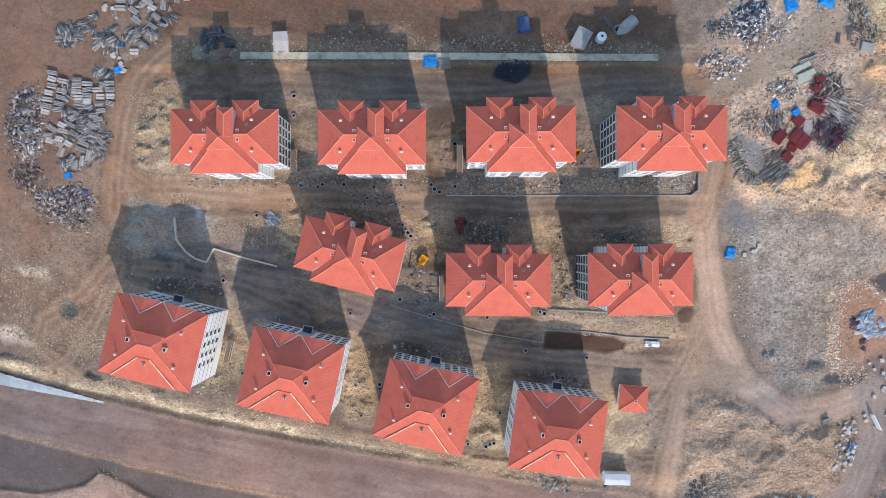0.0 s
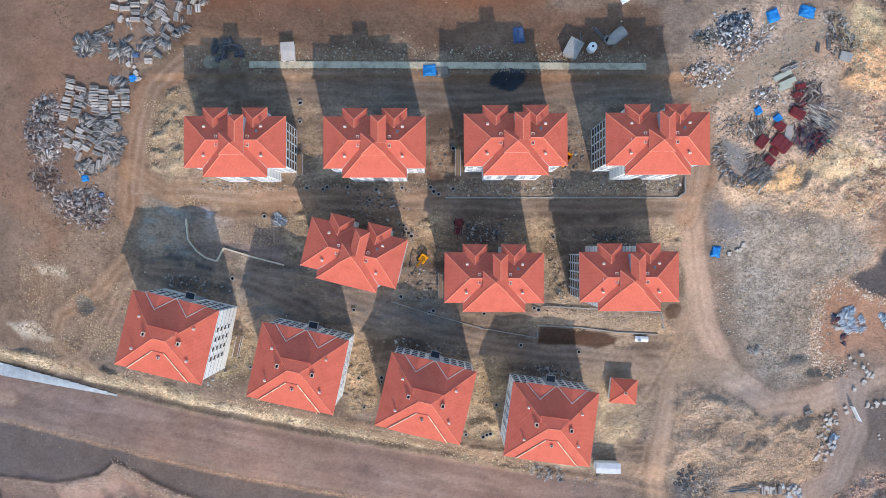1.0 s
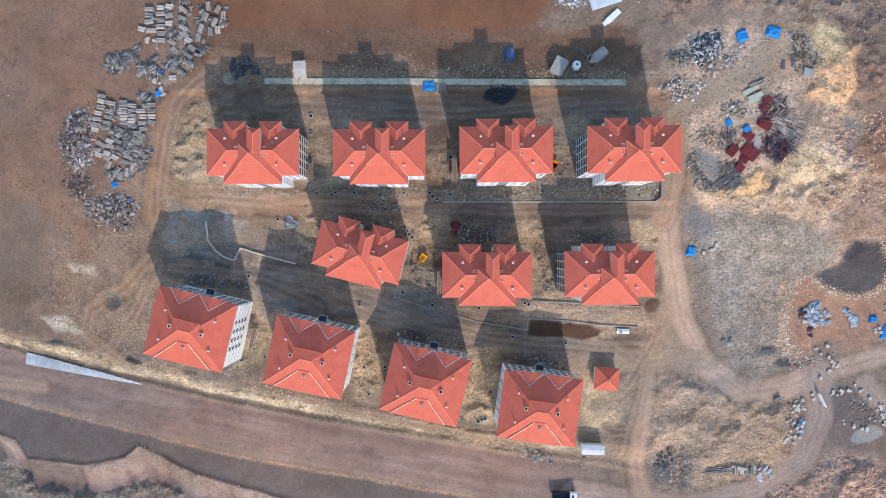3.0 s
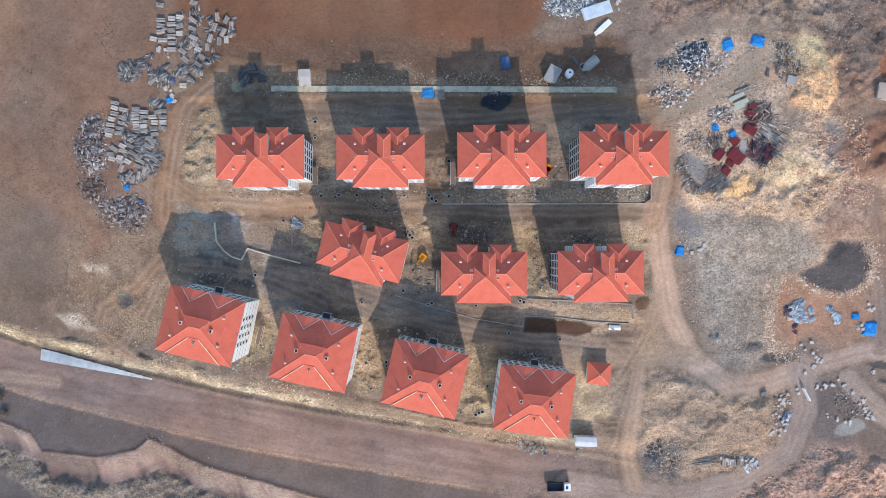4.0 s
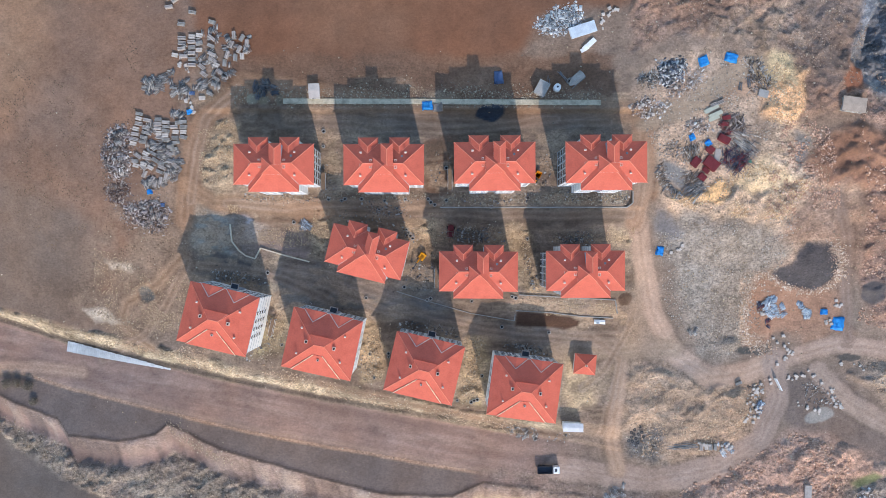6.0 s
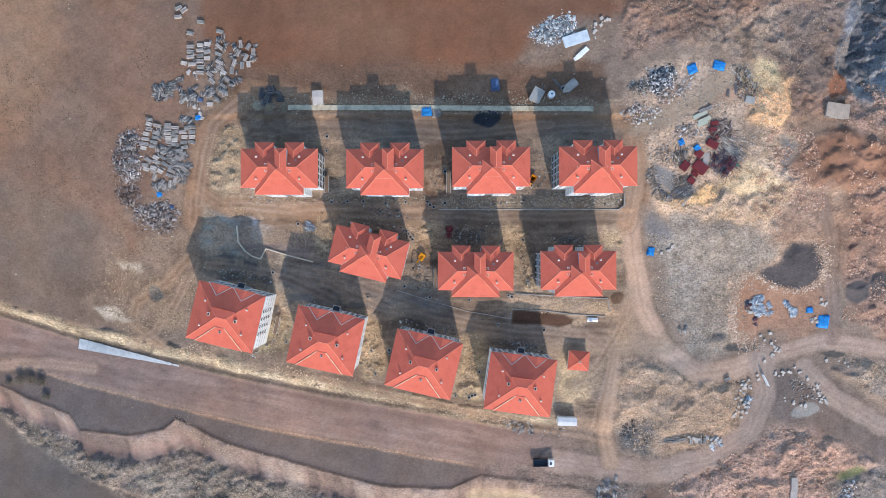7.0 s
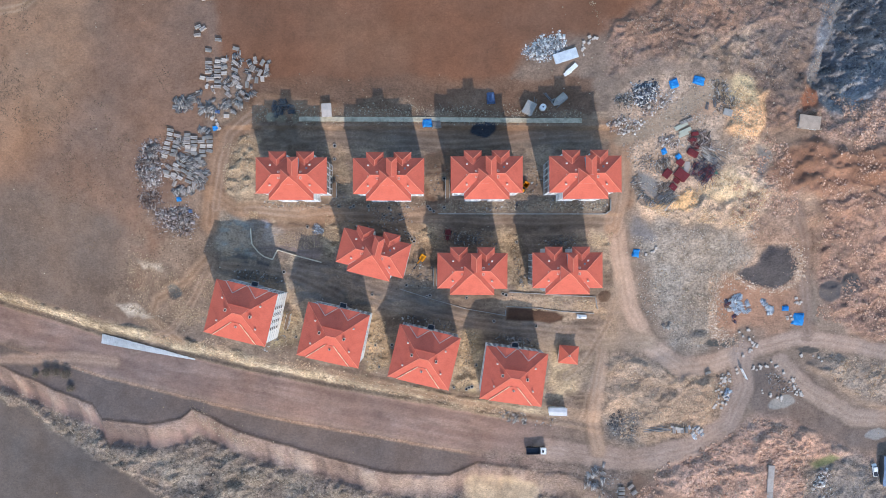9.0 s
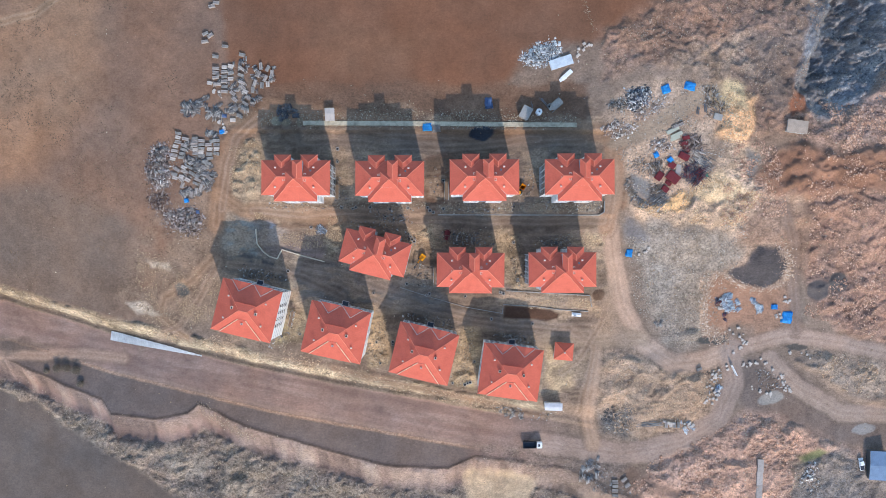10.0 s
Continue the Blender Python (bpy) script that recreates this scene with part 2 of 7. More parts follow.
def part(name, bm, material, parent, label="", m=None):
    me = bpy.data.meshes.new(name)
    bm.to_mesh(me)
    bm.free()
    for mt in (material if isinstance(material, (list, tuple)) else [material]):
        me.materials.append(mt)
    return put(name, me, parent, label, m)


def box(bm, x0, x1, y0, y1, z0, z1, slot=0, bevel=0.0, m=None):
    """An axis-aligned box, added to bm."""
    mat = Matrix.Translation(((x0 + x1) / 2, (y0 + y1) / 2, (z0 + z1) / 2)) @ Matrix.Diagonal((x1 - x0, y1 - y0, z1 - z0, 1))
    if m is not None:
        mat = m @ mat
    made = bmesh.ops.create_cube(bm, size=1, matrix=mat)
    if bevel:
        edges = list({e for v in made["verts"] for e in v.link_edges})
        made = bmesh.ops.bevel(bm, geom=edges, offset=bevel, segments=1, affect="EDGES")
        fs = made["faces"]
    fs = {f for v in made["verts"] for f in v.link_faces}
    for f in fs:
        f.material_index = slot
    return made


def tube(bm, a, b, r0, r1=None, sides=8, slot=0):
    """A tapered round bar from a to b."""
    a, b = Vector(a), Vector(b)
    q = (b - a).to_track_quat("Z", "Y").to_matrix().to_4x4()
    made = bmesh.ops.create_cone(bm, cap_ends=True, segments=sides, radius1=r0, radius2=r0 if r1 is None else r1, depth=(b - a).length,
                                 matrix=Matrix.Translation((a + b) / 2) @ q)
    for f in {f for v in made["verts"] for f in v.link_faces}:
        f.material_index = slot
    return made


def empty(name, m, label, category, group="", kind=""):
    ob = new(name)
    ob.matrix_basis = m
    ob.empty_display_size = 0.5
    return tagged(ob, label, category, group, kind)


def slope_mesh(name, planes, thick=0.18, materials=(TILE, TRIM)):
    """Roof planes, each a polygon, as slabs with thickness; UVs run along and up each slope."""
    bm = bmesh.new()
    layer = bm.loops.layers.uv.new("slope")
    for poly in planes:
        pts = [Vector(p) for p in poly]
        n = Vector((0, 0, 0))
        for i in range(len(pts)):
            n += (pts[i] - pts[0]).cross(pts[(i + 1) % len(pts)] - pts[0])
        n.normalize()
        if n.z < 0:
            pts.reverse()
            n = -n
        up = (Vector((0, 0, 1)) - n * n.z)
        up = up.normalized() if up.length > 1e-4 else Vector((0, 1, 0))
        side = n.cross(up)
        top = [bm.verts.new(p) for p in pts]
        bot = [bm.verts.new(p - Vector((0, 0, thick))) for p in pts]
        f = bm.faces.new(top)
        for loop in f.loops:
            loop[layer].uv = (loop.vert.co.dot(side), loop.vert.co.dot(up))
        g = bm.faces.new(list(reversed(bot)))
        g.material_index = 1
        for i in range(len(pts)):
            j = (i + 1) % len(pts)
            q = bm.faces.new((top[j], top[i], bot[i], bot[j]))
            q.material_index = 1
    me = bpy.data.meshes.new(name)
    bm.to_mesh(me)
    bm.free()
    for m in materials:
        me.materials.append(m)
    return me


def ridge(parent, a, b, name="ridge_cap", material=RIDGE, r=0.12, lift=0.02):
    """A run of half-round ridge tiles over an edge of the roof."""
    a, b = Vector(a) + Vector((0, 0, lift)), Vector(b) + Vector((0, 0, lift))
    bm = bmesh.new()
    tube(bm, a, b, r, r, 6)
    return part(name, bm, material, parent)


def vent(parent, x, y, z, sx=0.75, sy=0.75, h=1.0, material=None):
    """A rendered flue with a dark mouth and a thin cap slab."""
    bm = bmesh.new()
    t = 0.11
    box(bm, x - sx / 2, x + sx / 2, y - sy / 2, y - sy / 2 + t, z - 1.2, z + h)
    box(bm, x - sx / 2, x + sx / 2, y + sy / 2 - t, y + sy / 2, z - 1.2, z + h)
    box(bm, x - sx / 2, x - sx / 2 + t, y - sy / 2 + t, y + sy / 2 - t, z - 1.2, z + h)
    box(bm, x + sx / 2 - t, x + sx / 2, y - sy / 2 + t, y + sy / 2 - t, z - 1.2, z + h)
    v = part("flue", bm, material or VENT, parent, "white rendered flue with a dark mouth")
    bm = bmesh.new()
    # dark plug that stands for the shade down inside the flue
    box(bm, x - sx / 2 + t, x + sx / 2 - t, y - sy / 2 + t, y + sy / 2 - t, z - 1.0, z + h - 0.4)
    part("flue_mouth", bm, DARKHOLE, v)


def capped_flue(parent, x, y, z, h, w=0.34):
    """A small rendered flue under a pale gabled cap."""
    bm = bmesh.new()
    box(bm, x - w / 2, x + w / 2, y - w / 2, y + w / 2, z - 1.0, z + h)
    v = part("flue", bm, VENT, parent)
    bm = bmesh.new()
    e = w / 2 + 0.13
    a = [bm.verts.new((x + i * e, y + j * e, z + h)) for i, j in ((-1, -1), (1, -1), (1, 1), (-1, 1))]
    r = [bm.verts.new((x + i * e, y, z + h + 0.28)) for i in (-1, 1)]
    for f in ((a[0], a[1], r[1], r[0]), (a[2], a[3], r[0], r[1]), (a[1], a[2], r[1]), (a[3], a[0], r[0]), (a[3], a[2], a[1], a[0])):
        bm.faces.new(f)
    part("flue_cap", bm, VENT, v)


WINDOWS = {}


def window(parent, m, w, h):
    """One window: a frame and its pane, set in the wall's face (local -y looks out)."""
    key = (round(w, 2), round(h, 2))
    if key not in WINDOWS:
        t = 0.07
        outer = [(-w / 2, -h / 2), (w / 2, -h / 2), (w / 2, h / 2), (-w / 2, h / 2)]
        inner = [(-w / 2 + t, -h / 2 + t), (w / 2 - t, -h / 2 + t), (w / 2 - t, h / 2 - t), (-w / 2 + t, h / 2 - t)]
        vs = [(x, y, z) for y in (-0.07, 0.08) for ring in (outer, inner) for x, z in ring]
        fs = []
        for i in range(4):
            j = (i + 1) % 4
            fs += [(i, j, 4 + j, 4 + i), (8 + j, 8 + i, 12 + i, 12 + j), (j, i, 8 + i, 8 + j), (4 + i, 4 + j, 12 + j, 12 + i)]
        fr = mesh_from("window_frame", vs, fs, [FRAME])
        bm = bmesh.new()
        box(bm, -w / 2 + t, w / 2 - t, -0.03, 0.06, -h / 2 + t, h / 2 - t)
        gl = bpy.data.meshes.new("pane")
        bm.to_mesh(gl)
        bm.free()
        gl.materials.append(PANE)
        WINDOWS[key] = fr, gl
    fr, gl = WINDOWS[key]
    ob = put("window", fr, parent, "", m)
    put("pane", gl, ob)


def wall_slab(parent, x0, x1, y0, y1, z0, z1, name="wall", label="", material=RENDER):
    bm = bmesh.new()
    box(bm, x0, x1, y0, y1, z0, z1, 0, 0.03)
    return part(name, bm, material, parent, label)


def bands(parent, x0, x1, y0, y1, levels, out=0.05, h=0.2, material=BAND):
    """String courses round a block at the floor levels."""
    for z in levels:
        bm = bmesh.new()
        box(bm, x0 - out, x1 + out, y0 - out, y1 + out, z - h / 2, z + h / 2)
        part("string_course", bm, material, parent)


# ---- the larger apartment house, with two rear wings and a stair tower ----
def facade(parent, a, b, z_top, storeys, pitch, w=1.3, h=1.5, step=3.0, skip=()):
    """Windows on a straight wall from a to b (outside on the right hand), counted down from the eaves."""
    a, b = Vector((*a, 0)), Vector((*b, 0))
    d = (b - a)
    n = max(1, round(d.length / pitch))
    ang = math.atan2(d.y, d.x)
    for k in range(storeys):
        for i in range(n):
            if i in skip:
                continue
            p = a + d * ((i + 0.5) / n)
            window(parent, Matrix.Translation((p.x, p.y, z_top - 1.55 - k * step)) @ Matrix.Rotation(ang, 4, "Z"), w, h)


def cross_house(m, label, deep):
    """Roof planes are worked out from eaves rectangles with one pitch. Local origin: middle of the main eaves, at eaves height."""
    s = 0.54
    house = empty("apartment_house", m, label, "apartment house", "red-roofed apartment houses")
    hx, hy = 11.5, 5.85
    r = hy * s
    k = hx - hy
    roof = put("roof", slope_mesh("roof", [
        [(-hx, -hy, 0), (hx, -hy, 0), (k, 0, r), (-k, 0, r)],
        [(hx, hy, 0), (-hx, hy, 0), (-k, 0, r), (k, 0, r)],
        [(-hx, hy, 0), (-hx, -hy, 0), (-k, 0, r)],
        [(hx, -hy, 0), (hx, hy, 0), (k, 0, r)]]), house, "red clay tile hipped roof with pale ridge tiles")
    for sx in (-1, 1):
        for sy in (-1, 1):
            ridge(roof, (sx * hx, sy * hy, 0), (sx * k, 0, r))
    ridge(roof, (-k, 0, r), (k, 0, r))
    # south wing: one hipped front, cut where the raised middle begins
    fy, fw, cz = -7.9, 7.25, 4.75
    front = put("wing_roof", slope_mesh("wing_roof", [
        [(-fw, fy, 0), (fw, fy, 0), (fw - cz, fy + cz, cz * s), (-fw + cz, fy + cz, cz * s)],
        [(-fw, fy, 0), (-fw + cz, fy + cz, cz * s), (-fw + cz, 1.2, cz * s), (-fw, 1.2, 0)],
        [(fw, fy, 0), (fw, 1.2, 0), (fw - cz, 1.2, cz * s), (fw - cz, fy + cz, cz * s)]]), house)
    for sx in (-1, 1):
        ridge(front, (sx * fw, fy, 0), (sx * (fw - cz), fy + cz, cz * s))
        # lead-lined valley where the wing meets the main slope
        ridge(front, (sx * fw, -hy, 0.0), (sx * 3.0, -1.6, 2.13), "valley_gutter", TRIM, 0.07, 0.02)
    # raised middle
    bw, b0, b1, bz = 2.8, fy + cz - 0.1, 1.6, 3.25
    ax, ay, az = 0.05, -0.85, 4.65
    mid = put("lantern_roof", slope_mesh("lantern_roof", [
        [(-bw, b0, bz), (bw, b0, bz), (ax, ay, az)], [(bw, b0, bz), (bw, b1, bz), (ax, ay, az)],
        [(bw, b1, bz), (-bw, b1, bz), (ax, ay, az)], [(-bw, b1, bz), (-bw, b0, bz), (ax, ay, az)]]), house)
    for c in ((-bw, b0, bz), (bw, b0, bz), (-bw, b1, bz)):
        ridge(mid, c, (ax, ay, az))
    wall_slab(house, -bw + 0.25, bw - 0.25, b0 + 0.3, b1 - 0.25, -0.5, bz - 0.16, "lantern_wall", "white rendered lantern wall")
    # stair tower
    tx, tw, t1, tz = 1.15, 1.72, 5.5, az - 1.72 * s
    tower = put("tower_roof", slope_mesh("tower_roof", [
        [(tx - tw, t1, tz), (tx - tw, ay + 0.2, tz), (tx, ay + 0.2, az), (tx, t1 - tw, az)],
        [(tx + tw, ay + 0.2, tz), (tx + tw, t1, tz), (tx, t1 - tw, az), (tx, ay + 0.2, az)],
        [(tx + tw, t1, tz), (tx - tw, t1, tz), (tx, t1 - tw, az)]]), house)
    ridge(tower, (tx, ay + 0.3, az), (tx, t1 - tw, az))
    ridge(tower, (tx - tw, t1, tz), (tx, t1 - tw, az))
    ridge(tower, (tx + tw, t1, tz), (tx, t1 - tw, az))
    wall_slab(house, tx - tw + 0.2, tx + tw - 0.2, -0.4, t1 - 0.2, -deep, tz - 0.14, "tower_wall", "grey-white rendered stair tower wall", BAND)
    # rear wings
    for gx in (-4.45, 4.45):
        g, gy = 2.85, 7.75
        wing = put("wing_roof", slope_mesh("wing_roof", [
            [(gx + g, gy, 0), (gx - g, gy, 0), (gx, gy - g, g * s)],
            [(gx - g, gy, 0), (gx - g, hy, 0), (gx, hy - g, g * s), (gx, gy - g, g * s)],
            [(gx + g, hy, 0), (gx + g, gy, 0), (gx, gy - g, g * s), (gx, hy - g, g * s)]]), house)
        for sx in (-1, 1):
            ridge(wing, (gx + sx * g, gy, 0), (gx, gy - g, g * s))
            ridge(wing, (gx + sx * g, hy, 0), (gx, hy - g, g * s), "valley_gutter", RIDGE, 0.09)
        ridge(wing, (gx, gy - g, g * s), (gx, hy - g, g * s))
        wall_slab(house, gx - g + 0.6, gx + g - 0.6, 0, gy - 0.6, -deep, -0.12)
        facade(house, (gx + g - 0.6, gy - 0.6), (gx - g + 0.6, gy - 0.6), -0.2, 5, 2.2)
        bands(house, gx - g + 0.6, gx + g - 0.6, 1, gy - 0.6, [-3.0 * k - 0.2 for k in range(1, 6)])
    # main body and front wing
    o = 0.65
    wall_slab(house, -hx + o, hx - o, -hy + o, hy - o, -deep, -0.14, "wall", "white rendered wall with grey string courses")
    for x0, x1, y0 in ((-fw + o, -1.3, fy + o), (1.3, fw - o, fy + o), (-1.3, 1.3, fy + o + 1.6)):
        wall_slab(house, x0, x1, y0, 0, -deep, -0.15, "wall", "white rendered front wing wall")
    levels = [-3.0 * k - 0.2 for k in range(0, 7)]
    bands(house, -hx + o, hx - o, -hy + o, hy - o, levels)
    bands(house, -fw + o, -1.3, fy + o, -1, levels)
    bands(house, 1.3, fw - o, fy + o, -1, levels)
    for sx in (-1, 1):
        x = sx * (hx - o)
        ends = ((x, hy - o), (x, -hy + o)) if sx < 0 else ((x, -hy + o), (x, hy - o))
        facade(house, *ends, -0.2, 6, 2.1, 1.85, 2.55)
        facade(house, *(((-hx + o, -hy + o), (-fw + o, -hy + o)) if sx < 0 else ((fw - o, -hy + o), (hx - o, -hy + o))), -0.2, 5, 2.0)
    for sx in (-1, 1):
        ends = ((sx * 10.85, hy - o), (sx * 7.0, hy - o)) if sx > 0 else ((-7.0, hy - o), (-10.85, hy - o))
        facade(house, *ends, -0.2, 5, 1.9, 1.3, 1.8)
    facade(house, (-fw + o, fy + o), (-1.4, fy + o), -0.2, 5, 2.4)
    facade(house, (1.4, fy + o), (fw - o, fy + o), -0.2, 5, 2.4)
    # recessed balcony bay in the middle of the front: floor slabs and a dark back
    for k in range(1, 6):
        bm = bmesh.new()
        box(bm, -1.3, 1.3, fy + o + 0.1, fy + o + 1.6, -3.0 * k - 0.35, -3.0 * k - 0.2)
        box(bm, -1.3, 1.3, fy + o + 0.1, fy + o + 0.18, -3.0 * k - 0.2, -3.0 * k + 0.75)
        part("balcony", bm, BAND, house, "grey rendered balcony slab and parapet")
    # flues: four open shafts beside the tower, and smaller capped ones on the slopes
    for x, y, z, sy in ((-3.5, 0.86, 2.6, 0.62), (-3.47, -0.95, 2.55, 0.8), (3.49, 0.87, 2.6, 0.62), (3.49, -1.05, 2.6, 0.85), (-6.27, -0.44, 2.45, 0.62)):
        vent(house, x, y, z - 0.5, 0.66, sy, 0.75)
    for x, y, z in ((-6.34, 3.17, 1.5), (6.34, 3.2, 1.5), (-6.45, -3.36, 1.35), (6.35, -3.36, 1.35)):
        capped_flue(house, x, y, z, 0.75)
    bm = bmesh.new()
    box(bm, 5.0, 5.6, 1.7, 2.5, 1.3, 2.15, 0, 0.04)
    part("roof_hatch", bm, STEEL, house, "grey steel roof hatch")
    return house


# ---- the smaller-storeyed house of the lower row ----
def square_house(m, label, deep):
    house = empty("apartment_house", m, label, "apartment house", "red-roofed apartment houses")
    hx, hy = 10.6, 9.1
    k, rz = 1.45, 5.0             # half the length of the ridge, and its height
    roof = put("roof", slope_mesh("roof", [
        [(-hx, -hy, 0), (hx, -hy, 0), (k, 0, rz), (-k, 0, rz)],
        [(hx, -hy, 0), (hx, hy, 0), (k, 0, rz)],
        [(-hx, hy, 0), (-hx, -hy, 0), (-k, 0, rz)],
        [(hx, hy, 0), (-hx, hy, 0), (-k, 0, rz), (k, 0, rz)]]), house, "red clay tile hipped roof with pale ridge tiles")
    for sx in (-1, 1):
        ridge(roof, (sx * hx, -hy, 0), (sx * k, 0, rz), r=0.1)
        ridge(roof, (sx * hx, hy, 0), (sx * k, 0, rz), r=0.08)
    ridge(roof, (-k, 0, rz), (k, 0, rz))
    # raised cap behind the ridge, ending in a step that shades the slope below
    cx, c1, cz = 3.6, 2.6, 4.35
    cap = put("cap_roof", slope_mesh("cap_roof", [
        [(-k, 0, rz + 0.03), (k, 0, rz + 0.03), (cx, c1, cz), (-cx, c1, cz)]], 0.3), house)
    ridge(cap, (-cx, c1, cz), (cx, c1, cz), "ridge_cap", TILE, 0.1)
    bm = bmesh.new()
    box(bm, -cx + 0.1, cx - 0.1, 1.0, c1 - 0.1, 2.2, cz - 0.25)
    part("step_wall", bm, TILE, house)
    # two low rear gables between metal-lined valleys
    for gx, g in ((-3.8, 3.7), (3.95, 3.7)):
        tipy, end = 6.0, hy + 0.3
        gable = put("gable_roof", slope_mesh("gable_roof", [
            [(gx - g, end, 0.06), (gx, tipy, 1.76), (gx, end, 0.85)],
            [(gx + g, end, 0.06), (gx, end, 0.85), (gx, tipy, 1.76)]], 0.15), house)
        for sx in (-1, 1):
            ridge(gable, (gx + sx * g, end, 0.1), (gx, tipy, 1.8), "valley_gutter", TRIM, 0.1)
    # front slope: a raised panel with metal edges, its tiles lifted here and there along them
    def front(x, y, lift):
        return (x, y, (y + hy) * rz / hy + lift)
    wedge = [front(-7.55, -hy - 0.15, 0.30), front(7.5, -hy - 0.15, 0.30), front(1.35, -3.1, 0.18), front(-1.4, -3.15, 0.18)]
    panel = put("front_roof", slope_mesh("front_roof", [wedge], 0.3), house)
    for sx in (-1, 1):
        a, b = Vector(wedge[0 if sx < 0 else 1]), Vector(wedge[3 if sx < 0 else 2])
        bm = bmesh.new()
        for q in range(14):
            lo, hi = a.lerp(b, q / 14), a.lerp(b, (q + 0.82 + 0.18 * (q % 3 > 0)) / 14)
            tube(bm, lo + Vector((0, 0, 0.05)), hi + Vector((0, 0, 0.05)), 0.13 if (q * 7) % 5 else 0.08, None, 6)
        part("edge_flashing", bm, CREAM, panel)
    o = 0.65
    wall_slab(house, -hx + o, hx - o, -hy + o, hy - o, -deep, -0.14, "wall", "white rendered wall with grey string courses")
    bands(house, -hx + o, hx - o, -hy + o, hy - o, [-3.0 * q - 0.1 for q in range(0, 6)], 0.05, 0.18)
    for sx in (-1, 1):
        x = sx * (hx - o)
        y0, y1 = (hy - 4.2, -hy + 4.2) if sx < 0 else (-hy + 4.2, hy - 4.2)
        facade(house, (x, y0), (x, y1), -0.1, 5, 2.45, 1.25, 1.75)
    facade(house, (hx - o, hy - o), (2.2, hy - o), -0.1, 5, 1.9, 1.5, 2.2)
    facade(house, (-2.2, hy - o), (-hx + o, hy - o), -0.1, 5, 1.9, 1.5, 2.2)
    facade(house, (-hx + o, -hy + o), (hx - o, -hy + o), -0.1, 5, 2.8)
    # entrance bay on the north side
    wall_slab(house, -1.4, 1.4, hy - o - 0.2, hy - o + 0.3, -deep, -1.2, "stair_bay", "grey rendered stair bay", BAND)
    bm = bmesh.new()
    box(bm, -1.25, 1.25, hy - 0.6, hy + 1.3, -9.6, -9.4, 0, 0.03)
    part("canopy", bm, TRIM, house)
    bm = bmesh.new()
    box(bm, -1.05, 1.05, hy - 0.4, hy + 1.12, -9.4, -9.35)
    part("canopy_covering", bm, DARKSTEEL, house)
    for x, y in ((-6.4, 3.87), (6.58, 3.89), (-6.48, -3.83), (6.64, -3.81)):
        capped_flue(house, x, y, (hx - abs(x)) * rz / (hx - k), 0.75, 0.34)
    for x, y in ((-4.16, 0.28), (4.23, -0.07)):
        vent(house, x, y, (hx - abs(x)) * rz / (hx - k), 0.8, 0.95, 0.9)
    vent(house, 0.2, -4.5, (hy - 4.5) * rz / hy, 0.6, 0.6, 0.9, TRIM)
    return house


BIG = SMALL = None
A_LABEL = "white apartment house with a red clay tile roof on a terrace"
for x, y, z, turn in ((-46.6, 24.0, 28.0, 0), (-15.1, 23.8, 28.5, 0), (16.4, 24.1, 30.5, 0.3), (47.8, 24.2, 31.0, 0.3),
                      (-20.5, -1.0, 22.5, -13.9), (12.1, -6.8, 23.8, -0.3), (43.3, -6.6, 23.8, 0.2)):
    if BIG is None:
        BIG = cross_house(pose(x, y, z, 0, 0, turn), A_LABEL, 21.0)
    else:
        copy_thing(BIG, pose(x, y, z, 0, 0, turn))
for x, y, z, turn in ((-65.0, -21.0, 20.0, -13.6), (-34.3, -28.5, 19.0, -12.3), (-3.9, -36.2, 16.5, -13.2), (26.6, -42.8, 15.0, -7.6)):
    if SMALL is None:
        SMALL = square_house(pose(x, y, z, 0, 0, turn), "white apartment house with a square red hipped roof above the road", 20.0)
    else:
        copy_thing(SMALL, pose(x, y, z, 0, 0, turn))

# ---- the ground, one sheet out to the horizon ----
STEP = 0.5
def spread(a, b):
    near = np.arange(a, b + STEP / 2, STEP)
    far = np.array([6, 16, 34, 70, 140, 300, 700, 1500, 2600.0])
    return np.concatenate([(a - far)[::-1], near, b + far])

gx, gy = np.meshgrid(spread(-182, 186), spread(-112, 108))
gz = terrain(gx, gy)
cols, rows = gx.shape[1], gx.shape[0]
soil = np.empty(gx.shape + (3,))
soil[:] = lin(138, 116, 100)
rough = np.full(gx.shape, 0.10)
speck = np.full(gx.shape, 0.35)
wx = gx + 7.0 * (fbm(gx, gy, 9.0, 51) - 0.5)
wy = gy + 7.0 * (fbm(gx, gy, 9.0, 77) - 0.5)


def lay(mask, colour, bumps=None, specks=None):
    """Lay a kind of soil over the ground by a mask of 0 to 1."""
    global soil, rough, speck
    soil = soil * (1 - mask[..., None]) + np.array(lin(*colour)) * mask[..., None]
    if bumps is not None:
        rough = rough * (1 - mask) + bumps * mask
    if specks is not None:
        speck = speck * (1 - mask) + specks * mask


def zone(points, colour, soft=3.0, amount=1.0, bumps=None, specks=None, patchy=0.0):
    d, inside = line_distance(wx, wy, points, True)
    mask = amount * smooth(-soft, soft, np.where(inside, d, -d))
    if patchy:
        mask = mask * smooth(0.5 - patchy, 0.5 + patchy * 0.3, fbm(gx, gy, 6.0, len(points) * 7 + colour[0]))
    lay(mask, colour, bumps, specks)


